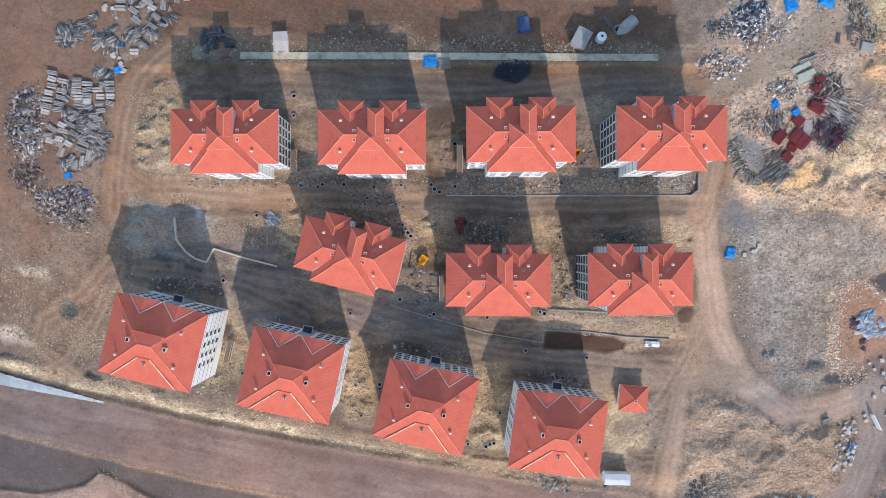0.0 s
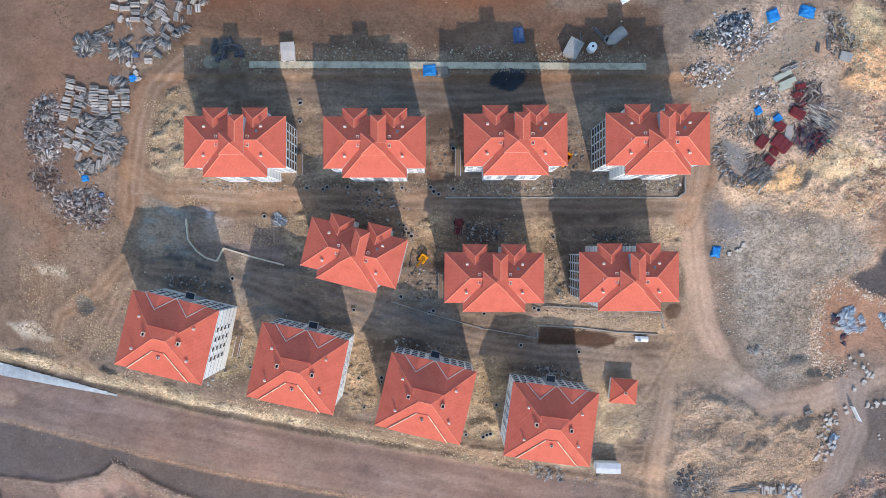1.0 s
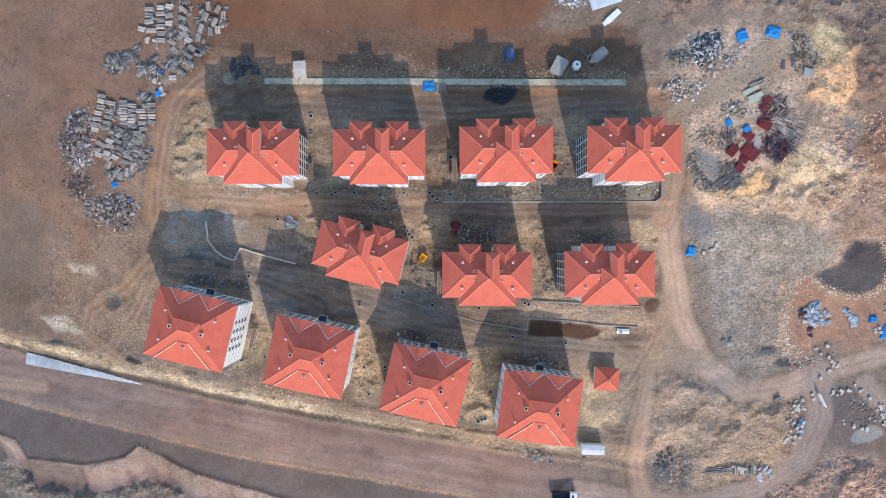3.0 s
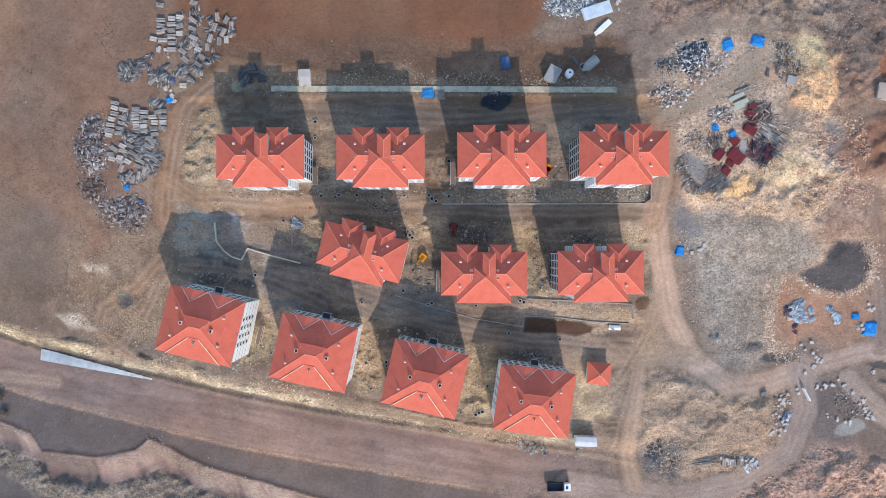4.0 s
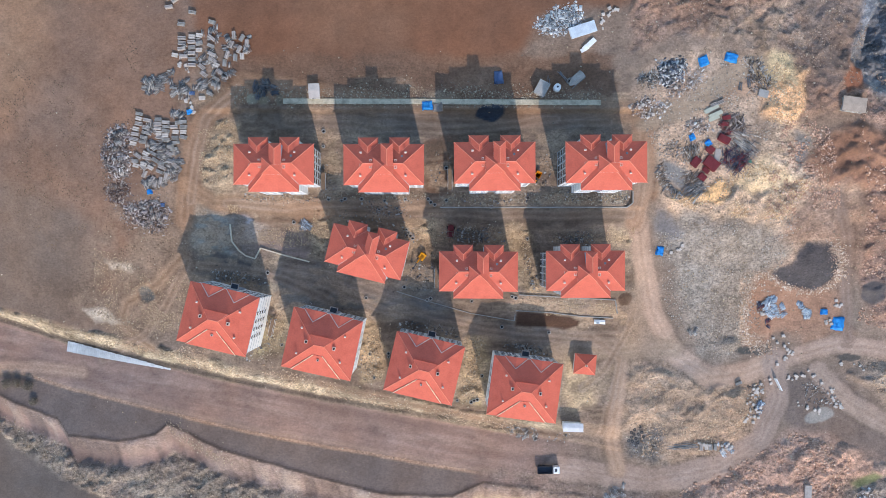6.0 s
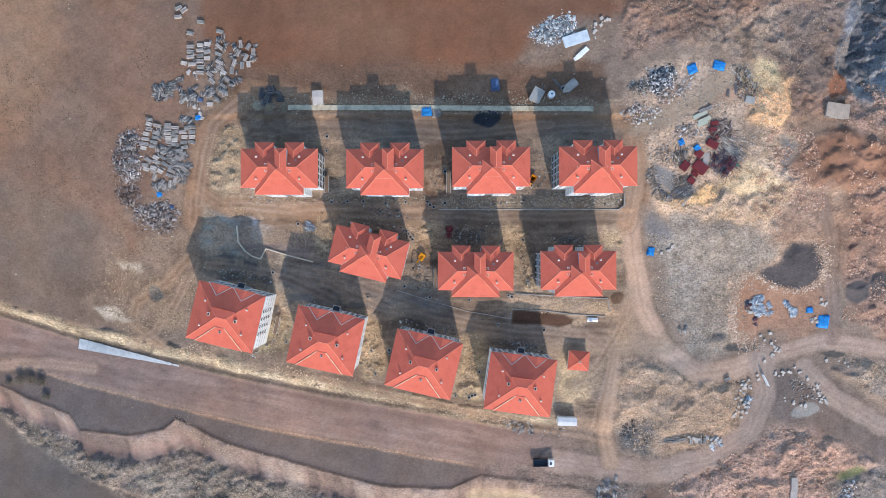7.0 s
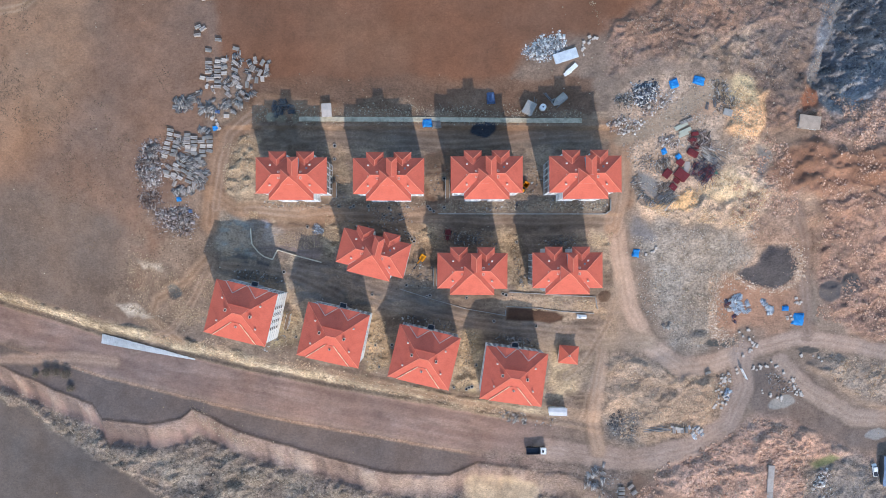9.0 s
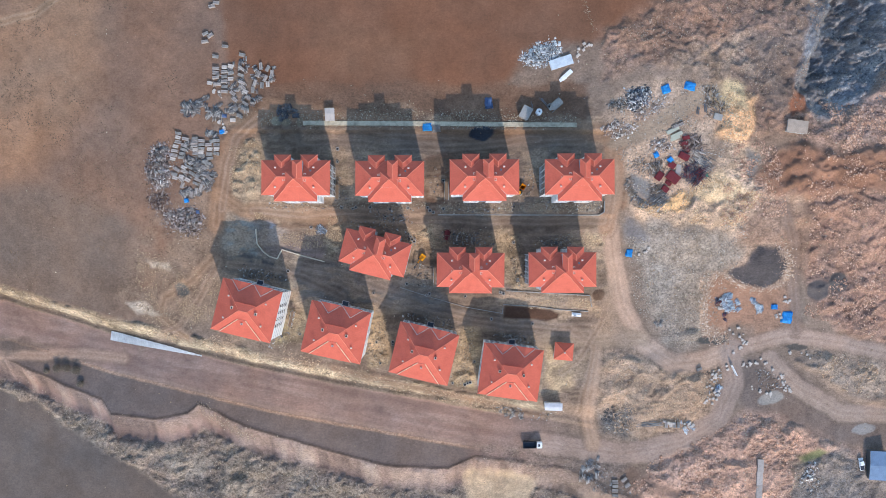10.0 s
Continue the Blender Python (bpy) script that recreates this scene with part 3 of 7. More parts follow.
def track(points, width, colour, amount=1.0, bumps=0.05, specks=0.2, ruts=0.0):
    """A worn vehicle track with two paler wheel lines."""
    x, y = gx + 0.25 * (wx - gx), gy + 0.25 * (wy - gy)
    d, _ = line_distance(x, y, points)
    lay(amount * smooth(width / 2 + 1.2, width / 2 - 0.8, d), colour, bumps, specks)
    lay(0.4 * amount * np.exp(-((d - width / 2 - 0.9) / 0.6) ** 2) * smooth(0.4, 0.55, fbm(gx, gy, 7.0, 17)), tuple(int(c * 0.68) for c in colour))
    if ruts:
        lay(ruts * np.exp(-((d - 1.0) / 0.45) ** 2), tuple(min(255, c + 26) for c in colour))
        lay(ruts * 0.6 * np.exp(-(d / 0.4) ** 2), tuple(c - 18 for c in colour))


# fields to the north and west
zone([(-166.8, 104.5), (-175.0, -25.0), (-111.8, -24.8), (-74.8, 48.8), (-74.2, 104.2)], (131, 101, 83), 5, 1, 0.12, 0.2)
zone([(-169.2, 77.5), (-171.4, 22.9), (-145.0, 28.8), (-125.3, 48.7), (-116.5, 80.4), (-124.6, 100.5), (-142.7, 100.5)], (156, 118, 90), 9, 0.75)
zone([(-144.6, 23.0), (-129.8, 46.9), (-114.8, 56.6), (-103.0, 42.7), (-112.0, 12.8), (-135.2, 8.7)], (126, 100, 84), 4, 0.6)
zone([(-173.4, 23.2), (-175.1, -18.7), (-132.2, -27.3), (-113.7, -25.0), (-110.7, 8.8), (-136.3, 23.0)], (116, 97, 84), 5, 0.95, 0.10, 0.2)
zone([(-77.2, 108.2), (-74.0, 68.2), (-54.0, 54.2), (21.7, 56.4), (31.6, 70.4), (62.0, 73.0), (95.8, 95.0), (99.9, 111.5)], (126, 87, 65), 3, 1, 0.06, 0.12)
zone([(-42.2, 82.2), (-40.1, 60.3), (-10.2, 58.3), (-2.3, 76.3)], (132, 94, 70), 6, 0.6)
# building site
zone([(-78.6, 50.6), (-83.0, 12.9), (-89.8, 0.5), (-100.3, -33.6), (36.2, -59.1), (69.0, -74.8), (62.2, 43.0), (25.7, 54.4)], (139, 117, 101), 3, 1, 0.15, 0.4)
zone([(-102.0, 17.0), (-81.2, 17.1), (-44.7, -43.9), (-104.9, -31.6), (-121.6, -16.6)], (132, 110, 93), 4, 0.8, 0.2, 0.5, 0.35)
zone([(-67.9, 39.8), (-61.3, 38.4), (-59.7, 14.7), (-70.0, 14.8), (-72.5, 28.0)], (182, 152, 118), 2, 0.9, 0.2, 0.6, 0.4)
zone([(-47.7, 38.7), (51.3, 38.7), (51.3, 43.7), (-47.7, 44.6)], (142, 118, 94), 2, 0.8, 0.08, 0.3)
zone([(-64.3, 18.7), (-35.1, 14.7), (-1.9, 14.8), (-1.9, 7.6), (-36.1, 8.3), (-63.5, 10.4)], (128, 103, 83), 2, 0.8, 0.1, 0.3)
zone([(-50.1, 9.8), (-34.9, 9.8), (-36.7, -4.0), (-49.2, 0.1)], (170, 142, 112), 2, 0.9, 0.25, 0.7, 0.5)
zone([(-75.9, 12.6), (-65.9, 8.5), (-64.9, -2.7), (-73.3, -4.1), (-79.6, 1.5)], (150, 146, 136), 2, 0.9, 0.08, 0.3)
zone([(-63.5, 8.7), (-47.6, 8.7), (-39.3, 2.9), (-42.3, -2.9), (-56.2, 0.8), (-63.1, 2.2)], (150, 124, 112), 1.5, 0.9, 0.06, 0.2)
zone([(-63.1, 8.4), (-55.6, 8.7), (-53.8, 4.3), (-62.1, 3.6)], (186, 172, 166), 1.2, 0.9, 0.03, 0.1)
zone([(-26.0, -22.5), (-16.8, -25.3), (-18.6, -43.9), (-24.4, -43.2)], (196, 170, 124), 2, 0.95, 0.2, 0.6, 0.3)
zone([(-56.4, -21.1), (-50.1, -22.5), (-52.3, -34.4), (-61.0, -35.8)], (190, 166, 122), 2, 0.95, 0.2, 0.6, 0.3)
zone([(8.7, -28.3), (15.1, -28.3), (15.4, -52.2), (6.7, -52.2)], (194, 168, 124), 2, 0.95, 0.2, 0.6, 0.3)
zone([(40.6, -28.5), (43.8, -31.3), (44.2, -41.5), (52.2, -42.5), (53.2, -50.7), (41.6, -52.2)], (206, 172, 132), 2.5, 0.95, 0.08, 0.3)
zone([(-11.4, 12.3), (-1.9, 12.3), (-0.6, -5.4), (-8.8, -4.0)], (164, 138, 110), 2, 0.9, 0.2, 0.6, 0.4)
zone([(20.0, 8.3), (29.5, 8.3), (34.0, -16.5), (26.4, -16.5)], (172, 146, 114), 2, 0.9, 0.25, 0.7, 0.4)
zone([(0.8, 16.3), (60.6, 16.3), (60.6, 12.8), (0.8, 12.8)], (150, 140, 124), 1, 0.9, 0.25, 0.9, 0.4)
zone([(-60.3, 17.4), (-3.2, 17.1), (-3.2, 15.3), (-60.3, 14.5)], (156, 140, 120), 1, 0.8, 0.2, 0.9, 0.4)
zone([(-34.9, 34.5), (-29.6, 34.5), (-29.8, 18.7), (-37.1, 18.7)], (160, 136, 108), 1.5, 0.8, 0.2, 0.5, 0.4)
zone([(-63.2, 55.0), (53.0, 55.0), (53.0, 45.8), (-61.9, 45.2)], (102, 75, 60), 2, 0.8, 0.15, 0.35, 0.4)
zone([(-64.5, 54.3), (-46.9, 55.6), (-46.5, 44.1), (-60.0, 43.5), (-63.6, 46.1)], (104, 80, 68), 2, 0.8, 0.1, 0.25)
zone([(-65.9, 16.6), (-32.8, 16.0), (0.8, 16.1), (0.8, 12.0), (-36.3, 12.0), (-67.1, 12.2)], (114, 88, 70), 1.5, 0.8, 0.06, 0.2)
# damp red-brown earth between the houses and round the ends of the rows
for pts, c in (([(-4.2, 33.6), (5.6, 34.1), (5.0, 16.6), (-3.5, 16.6)], (116, 84, 64)), ([(60.6, 20.2), (68.9, 21.2), (69.3, 15.2), (62.3, 13.0)], (138, 100, 74)), ([(-66.6, 12.2), (-36.2, 12.2), (-36.4, 9.5), (-50.6, 6.8), (-58.9, 9.6), (-66.9, 9.5)], (140, 108, 84)),
               ([(27.0, 12.0), (61.8, 12.1), (61.8, 6.3), (52.6, 5.6), (27.4, 5.6)], (150, 124, 105)), ([(-12.6, 12.0), (0.8, 12.0), (0.8, 7.6), (-11.4, 7.6)], (112, 84, 66)), ([(-76.6, 41.2), (-69.6, 44.9), (-71.1, 32.1), (-76.1, 15.1), (-80.3, 15.1)], (124, 94, 76))):
    zone(pts, c, 1.5, 0.85, 0.06, 0.15)
for pts in ([(-66.1, 13.8), (-58.4, 13.2), (-58.1, 10.9), (-65.5, 11.2)], [(-39.0, 12.5), (-34.1, 12.5), (-34.6, 1.5), (-38.9, 0.1), (-40.2, 5.7)], [(-6.6, 10.9), (-1.2, 10.9), (0.1, 0.1), (-5.4, 2.9)], [(24.7, 5.6), (28.8, 5.6), (30.5, -14.3), (26.3, -14.3), (27.6, -4.0)],
            [(51.9, 6.3), (62.5, 6.7), (61.6, 1.5), (53.7, 1.5)], [(-73.6, 36.0), (-64.2, 39.9), (-62.9, 32.0), (-64.4, 21.4), (-73.6, 19.1), (-74.0, 26.9)], [(-27.5, -28.3), (-18.3, -25.4), (-17.9, -43.1), (-23.6, -42.4), (-26.3, -35.6)], [(5.9, -32.7), (12.2, -28.3), (14.6, -47.6), (8.1, -50.6)],
            [(-55.1, -1.3), (-50.8, -1.3), (-51.2, -16.7), (-48.6, -22.5), (-54.0, -16.7)]):
    zone(pts, (202, 174, 140), 1.2, 0.85, 0.5, 0.75, 0.35)
# smoother lanes between the rows
zone([(-60.3, 35.3), (53.9, 35.3), (53.9, 42.9), (-48.4, 43.7), (-60.3, 42.7)], (128, 110, 95), 2, 0.85, 0.06, 0.12)
zone([(-32.3, 12.0), (61.7, 12.0), (62.0, 7.6), (-6.0, 7.6), (-30.5, 9.4)], (133, 114, 97), 2, 0.85, 0.06, 0.15)
zone([(-53.7, -6.2), (-36.7, -5.4), (-11.7, -15.0), (23.5, -24.2), (42.1, -26.9), (42.3, -31.3), (13.7, -28.3), (-20.3, -19.5), (-51.2, -16.7)], (122, 113, 106), 2, 0.85, 0.06, 0.15)
zone([(-79.6, 0.1), (-63.5, -3.4), (-56.5, -4.1), (-54.7, -14.6), (-80.5, -9.8)], (118, 106, 96), 2, 0.8, 0.08, 0.2)
zone([(-3.3, -4.0), (-11.6, -4.0), (-11.7, -14.5), (0.1, -15.2)], (134, 124, 112), 2, 0.7, 0.1, 0.3)
# a darker patch north of the western lower house
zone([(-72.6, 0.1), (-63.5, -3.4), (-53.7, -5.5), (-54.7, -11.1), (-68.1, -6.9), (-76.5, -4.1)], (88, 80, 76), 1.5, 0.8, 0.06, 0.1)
# churned soil of the site: pale and dark patches, drawn out along the terraces
site = smooth(-86, -70, gx) * smooth(74, 60, gx) * smooth(-52, -44, gy + 0.19 * gx) * smooth(58, 46, gy)
churn = fbm(gx * 0.55, gy, 5.0, 301, 5)
lay(0.75 * site * smooth(0.53, 0.62, churn), (170, 142, 116), 0.2, 0.5)
lay(0.65 * site * smooth(0.46, 0.38, churn), (108, 88, 72), 0.1, 0.25)
streak = fbm(gx * 0.12, gy, 1.1, 333, 3)
lay(0.32 * site * smooth(0.58, 0.68, streak), (100, 84, 72))
lay(0.30 * site * smooth(0.42, 0.34, streak), (174, 148, 122))
# brown field soil reaching down to the top of the wall
zone([(-63.6, 58.8), (52.9, 58.8), (52.9, 45.5), (34.7, 46.5), (-39.6, 46.5), (-63.7, 46.1)], (120, 90, 71), 1.5, 0.75, 0.12, 0.3)
zone([(-24.0, 51.0), (-8.3, 51.0), (-3.1, 47.1), (-31.8, 46.8)], (150, 122, 98), 1.2, 0.6, 0.2, 0.7, 0.3)
# sunlit tan yards beside the houses
for pts in ([(-26.0, -22.5), (-17.5, -24.6), (-17.1, -35.8), (-19.4, -43.9), (-24.0, -42.9)], [(-55.0, -21.1), (-50.1, -22.5), (-51.6, -31.5), (-55.2, -34.4)],
            [(8.7, -28.3), (15.1, -28.3), (13.9, -49.3), (6.7, -50.7)], [(41.6, -29.2), (44.5, -41.8), (51.5, -42.5), (51.7, -50.0), (41.8, -50.7)],
            [(-65.9, 38.4), (-61.6, 38.4), (-61.7, 18.7), (-67.6, 17.4), (-69.4, 28.0)], [(21.3, 5.6), (27.5, 5.6), (32.0, -14.4), (27.8, -14.4)]):
    zone(pts, (190, 158, 122), 1.6, 0.7, 0.45, 0.65, 0.3)
# the road, its pale embankment and the dark platform below it
x, y = gx, gy
below = road_top(x) - y + 0.5 * (wy - gy) * smooth(4, -4, road_top(x) - y) + 0.15 * (wy - gy)
edge_fade = smooth(48, 30, x)
far_edge = np.interp(x, [-175, -146, -132, -128, -110, -97, -92.5, -73, -46, -20, 4.5, 15.6, 51, 80, 200],
                     [-42, -54, -59, -65, -66.5, -64, -60, -69, -76.5, -84, -85, -80, -85, -96, -110])
beyond = far_edge - y + 0.9 * (fbm(x, y, 7.0, 31, 3) - 0.5)
lay(smooth(-7.5, -5.5, below) * smooth(2.5, 0.0, below) * edge_fade * (0.45 + 0.55 * smooth(0.4, 0.6, fbm(x, y, 9.0, 63))), (150, 131, 108), 0.5, 0.8)
lay(0.85 * smooth(-5.2, -4.2, below) * smooth(-0.8, -1.8, below) * edge_fade * smooth(0.36, 0.5, fbm(x * 0.4, y, 5.0, 13)), (198, 176, 146), 0.7, 0.85)
lay(0.6 * smooth(-9.0, -8.0, below) * smooth(-5.6, -6.6, below) * edge_fade * smooth(-60, -45, x), (104, 84, 70), 0.06, 0.2)
# dark strip in the roadside ditch, its shade put into the soil colour
lay(0.6 * smooth(-2.0, -0.8, below) * smooth(1.6, 0.4, below) * edge_fade * smooth(30, -40, x), (92, 78, 70), 0.1, 0.2)
lay(smooth(0.6, 1.8, below) * smooth(60, 20, x), (142, 114, 102), 0.05, 0.15)
for off, wide, shade in ((3.0, 1.5, (128, 104, 94)), (6.5, 1.2, (166, 136, 120)), (9.5, 0.9, (132, 104, 92)), (12.5, 1.6, (164, 132, 116)), (15.5, 0.8, (176, 148, 124))):
    lay(0.3 * np.exp(-((below - off - 2 * (fbm(x, y, 30.0, 3, 2) - 0.5)) / wide) ** 2) * smooth(60, 20, x), shade)
lay(0.35 * smooth(1.5, 3.0, below) * smooth(16, 13, below) * smooth(40, 10, x) * smooth(0.55, 0.64, fbm(x * 0.12, (y + 0.19 * x), 1.6, 141, 3)), (164, 138, 124))
lay(0.35 * smooth(1.5, 3.0, below) * smooth(16, 13, below) * smooth(40, 10, x) * smooth(0.45, 0.36, fbm(x * 0.1, (y + 0.19 * x), 1.2, 147, 3)), (120, 96, 86))
lay(0.5 * smooth(1.5, 3.0, below) * smooth(16, 13, below) * smooth(40, 10, x) * smooth(0.52, 0.68, fbm(x * 0.4 + y * 0.1, y + 0.19 * x, 6.0, 171)), (128, 102, 90))
lay(smooth(15.5, 17.5, below) * smooth(0.5, -1.0, beyond) * smooth(20, 8, x), (112, 96, 88), 0.06, 0.15)
lay(smooth(16.0, 16.6, below) * smooth(17.8, 17.0, below) * smooth(20, 8, x), (166, 132, 108), 0.2, 0.5)
lay(smooth(-0.6, 0.8, beyond) * smooth(14, 9.5, beyond + 7 * smooth(0.45, 0.6, fbm(x, x * 0, 30.0, 66, 2))), (146, 121, 108), 0.25, 0.4)
# light and shade of the folds put into the soil: ribs paler, gullies darker
lay((0.3 + 0.6 * smooth(0.4, 0.6, fbm(x, y, 38.0, 88, 2))) * smooth(0, 1.5, beyond) * smooth(13, 8, beyond) * smooth(0.48, 0.6, fbm(x, y * 0.12, 6.5, 8, 3)), (163, 139, 123))
lay(0.8 * smooth(0, 1.5, beyond) * smooth(13, 8, beyond) * smooth(0.46, 0.36, fbm(x, y * 0.12, 6.5, 8, 3)), (112, 94, 86))
# the berm's thin shadow painted as a dark line along the crest
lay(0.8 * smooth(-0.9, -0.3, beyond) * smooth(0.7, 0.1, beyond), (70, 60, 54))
lay(smooth(9.0, 12.0, beyond), (140, 122, 108), 0.45, 0.8)
lay(0.7 * smooth(11, 16, beyond) * smooth(0.45, 0.6, fbm(x, y, 8.0, 21)), (156, 138, 119), 0.4, 0.9)
zone([(-199.5, -50.0), (-163.6, -61.0), (-138.9, -77.7), (-96.6, -102.4), (-92.1, -115.8), (-199.7, -116.1)], (110, 96, 87), 1.5, 1, 0.05, 0.12)
zone([(13.1, -84.2), (40.0, -90.9), (35.5, -102.0), (13.2, -102.1)], (188, 162, 132), 2, 0.9, 0.1, 0.3)
# spoil heaps and tips to the east
zone([(58.6, 77.9), (106.8, 104.0), (149.2, 106.5), (140.7, 45.2), (114.2, 42.6), (107.2, 73.3), (58.4, 61.4)], (146, 116, 99), 4, 1, 0.6, 0.6)
zone([(76.2, 65.1), (92.9, 75.8), (114.6, 78.9), (127.7, 73.2), (126.4, 61.2), (106.1, 60.2), (93.1, 63.8)], (150, 132, 118), 4, 0.8, 0.7, 0.7, 0.4)
zone([(114.4, 71.6), (130.1, 83.8), (134.4, 92.2), (141.2, 92.6), (133.6, 73.7), (131.4, 59.1), (126.1, 50.7), (118.7, 54.7)], (124, 104, 92), 2.5, 0.8, 0.5, 0.5)
zone([(142.2, 96.8), (134.3, 77.9), (132.1, 63.2), (135.2, 52.1), (143.1, 48.8), (153.3, 50.5), (159.9, 55.9), (168.3, 68.8), (185.0, 82.2), (184.9, 107.7)], (122, 118, 118), 1.5, 1, 0.5, 0.6)
zone([(60.6, 48.5), (67.9, 56.8), (82.5, 63.3), (104.0, 58.1), (106.4, 50.1), (100.4, 37.8), (99.1, 23.7), (86.5, 19.4), (71.4, 19.2), (64.3, 35.0)], (186, 156, 132), 3, 1, 0.25, 0.6)
zone([(82.8, 47.4), (87.0, 51.5), (95.4, 56.8), (100.1, 56.0), (97.7, 49.9), (89.3, 46.6), (76.7, 41.3), (64.3, 35.0), (62.1, 38.9), (72.4, 44.1)], (172, 136, 110), 1.5, 0.95, 0.08, 0.15)
zone([(70.7, 26.2), (76.9, 25.0), (79.2, 18.4), (75.9, 17.6), (71.6, 21.0)], (122, 119, 118), 1.2, 0.95, 0.08, 0.2)
zone([(69.4, 17.2), (78.2, 14.9), (88.9, 16.4), (97.0, 23.6), (109.1, 40.1), (115.7, 39.2), (121.5, 24.1), (137.6, 18.0), (135.7, 1.1), (112.2, 5.2), (89.1, 9.2), (72.1, 10.1)], (198, 166, 138), 3, 0.85, 0.5, 0.85)
zone([(107.3, 58.2), (116.2, 57.0), (115.3, 47.4), (112.6, 39.2), (106.6, 39.9), (101.3, 41.9), (104.2, 50.1)], (228, 174, 126), 1.5, 1, 0.4, 0.6)
zone([(72.7, 15.6), (80.4, 13.7), (89.0, 15.0), (91.9, 19.5), (90.4, 23.5), (85.2, 21.4), (83.3, 19.0), (78.1, 16.1), (73.7, 17.2)], (226, 178, 124), 1.2, 0.95, 0.4, 0.6)
zone([(94.0, 20.6), (96.7, 27.7), (104.3, 28.9), (112.3, 23.9), (115.9, 20.8), (108.6, 17.3), (99.7, 17.6)], (230, 194, 150), 2.0, 0.9, 0.25, 0.6)
zone([(113.3, 37.8), (117.5, 37.9), (120.2, 30.1), (118.3, 27.7), (114.5, 30.0)], (120, 114, 110), 1.0, 0.95, 0.15, 0.3)
zone([(127.4, 55.0), (130.5, 58.1), (135.9, 58.2), (137.4, 52.1), (130.8, 49.2)], (150, 96, 70), 1.2, 0.9, 0.2, 0.3)
zone([(67.3, 11.1), (74.2, 10.1), (77.7, 7.1), (69.2, 5.0)], (126, 118, 112), 1.5, 0.8, 0.15, 0.3)
zone([(70.3, 5.0), (78.5, 10.2), (96.1, 8.2), (114.3, 5.2), (119.6, 1.0), (111.4, -5.5), (108.4, -25.1), (102.1, -38.2), (88.3, -35.8), (81.2, -20.5), (75.4, -5.4)], (154, 138, 124), 3, 1, 0.3, 0.7)
zone([(120.7, 19.9), (135.1, 19.6), (141.3, 9.6), (141.3, -5.4), (135.7, -16.5), (119.3, 3.1), (112.2, 5.2)], (150, 120, 102), 3, 0.9, 0.35, 0.5)
zone([(119.6, 30.1), (124.7, 36.8), (137.9, 40.4), (151.9, 36.6), (163.7, 39.5), (177.7, 39.3), (179.2, 22.8), (155.8, 21.4), (137.5, 19.7), (121.7, 21.0)], (142, 104, 83), 2.5, 1, 0.5, 0.25)
zone([(136.7, 42.8), (139.7, 48.0), (151.2, 48.4), (159.9, 54.9), (168.6, 66.7), (185.3, 69.5), (186.9, 41.0), (163.3, 40.4), (151.7, 38.0)], (156, 126, 111), 2.5, 1, 0.5, 0.8)
zone([(142.3, 19.8), (155.8, 21.4), (179.2, 21.7), (188.6, -37.4), (163.6, -34.7), (148.5, -25.5), (141.3, -5.4)], (158, 122, 103), 3, 1, 0.5, 0.6)
zone([(138.9, 18.0), (147.4, 17.1), (154.5, 1.1), (154.3, -18.7), (145.2, -16.5), (145.0, 1.1)], (128, 104, 92), 3, 0.85, 0.45, 0.5, 0.4)
zone([(152.3, 14.0), (161.6, 16.2), (166.0, 1.2), (161.0, -7.7), (154.5, 1.1)], (138, 112, 98), 3, 0.7, 0.45, 0.5, 0.4)
zone([(106.8, -9.7), (135.5, -14.0), (143.0, -29.3), (125.6, -33.7), (106.1, -27.0)], (158, 120, 96), 2.5, 0.9, 0.12, 0.4)
zone([(61.2, -37.3), (101.0, -44.3), (114.8, -46.7), (110.4, -59.7), (93.1, -72.8), (62.3, -70.2)], (178, 146, 120), 3, 1, 0.36, 0.65)
zone([(62.1, -60.3), (75.2, -59.4), (75.5, -70.4), (62.3, -70.2)], (98, 98, 98), 2.5, 0.8, 0.3, 0.6)
zone([(114.8, -42.4), (137.4, -42.6), (160.9, -65.1), (194.4, -70.3), (194.3, -83.7), (138.8, -69.5), (117.7, -60.1)], (120, 102, 92), 2, 0.9, 0.08, 0.25)
zone([(82.8, -79.9), (106.4, -70.8), (122.5, -62.5), (147.6, -71.7), (180.3, -85.7), (180.8, -112.8), (68.7, -112.3)], (192, 152, 130), 4, 1, 0.4, 0.65)
zone([(139.3, -83.0), (161.9, -78.8), (185.4, -90.5), (185.3, -112.8), (140.2, -112.5)], (134, 122, 112), 3, 0.9, 0.4, 0.7)
zone([(141.0, -81.0), (151.4, -78.1), (155.9, -79.9), (144.8, -84.8)], (82, 98, 58), 1.2, 0.8, 0.2, 0.3)
zone([(144.0, -38.2), (177.1, -43.3), (184.8, -59.0), (155.9, -53.9)], (172, 148, 128), 3, 0.9, 0.4, 0.7)
zone([(15.1, -76.0), (71.6, -77.4), (83.6, -93.9), (42.0, -92.5)], (136, 116, 104), 3, 0.8, 0.35, 0.65, 0.4)
zone([(96.7, 60.3), (111.6, 61.0), (112.2, 51.8), (103.8, 51.7), (99.8, 55.7)], (214, 186, 142), 1.5, 0.9, 0.3, 0.6)
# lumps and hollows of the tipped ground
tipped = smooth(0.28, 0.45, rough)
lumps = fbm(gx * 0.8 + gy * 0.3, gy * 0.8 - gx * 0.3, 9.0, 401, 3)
# relief shading put into the soil colour: crests paler, hollows darker
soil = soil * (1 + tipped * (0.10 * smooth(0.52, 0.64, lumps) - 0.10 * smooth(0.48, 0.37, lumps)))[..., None]
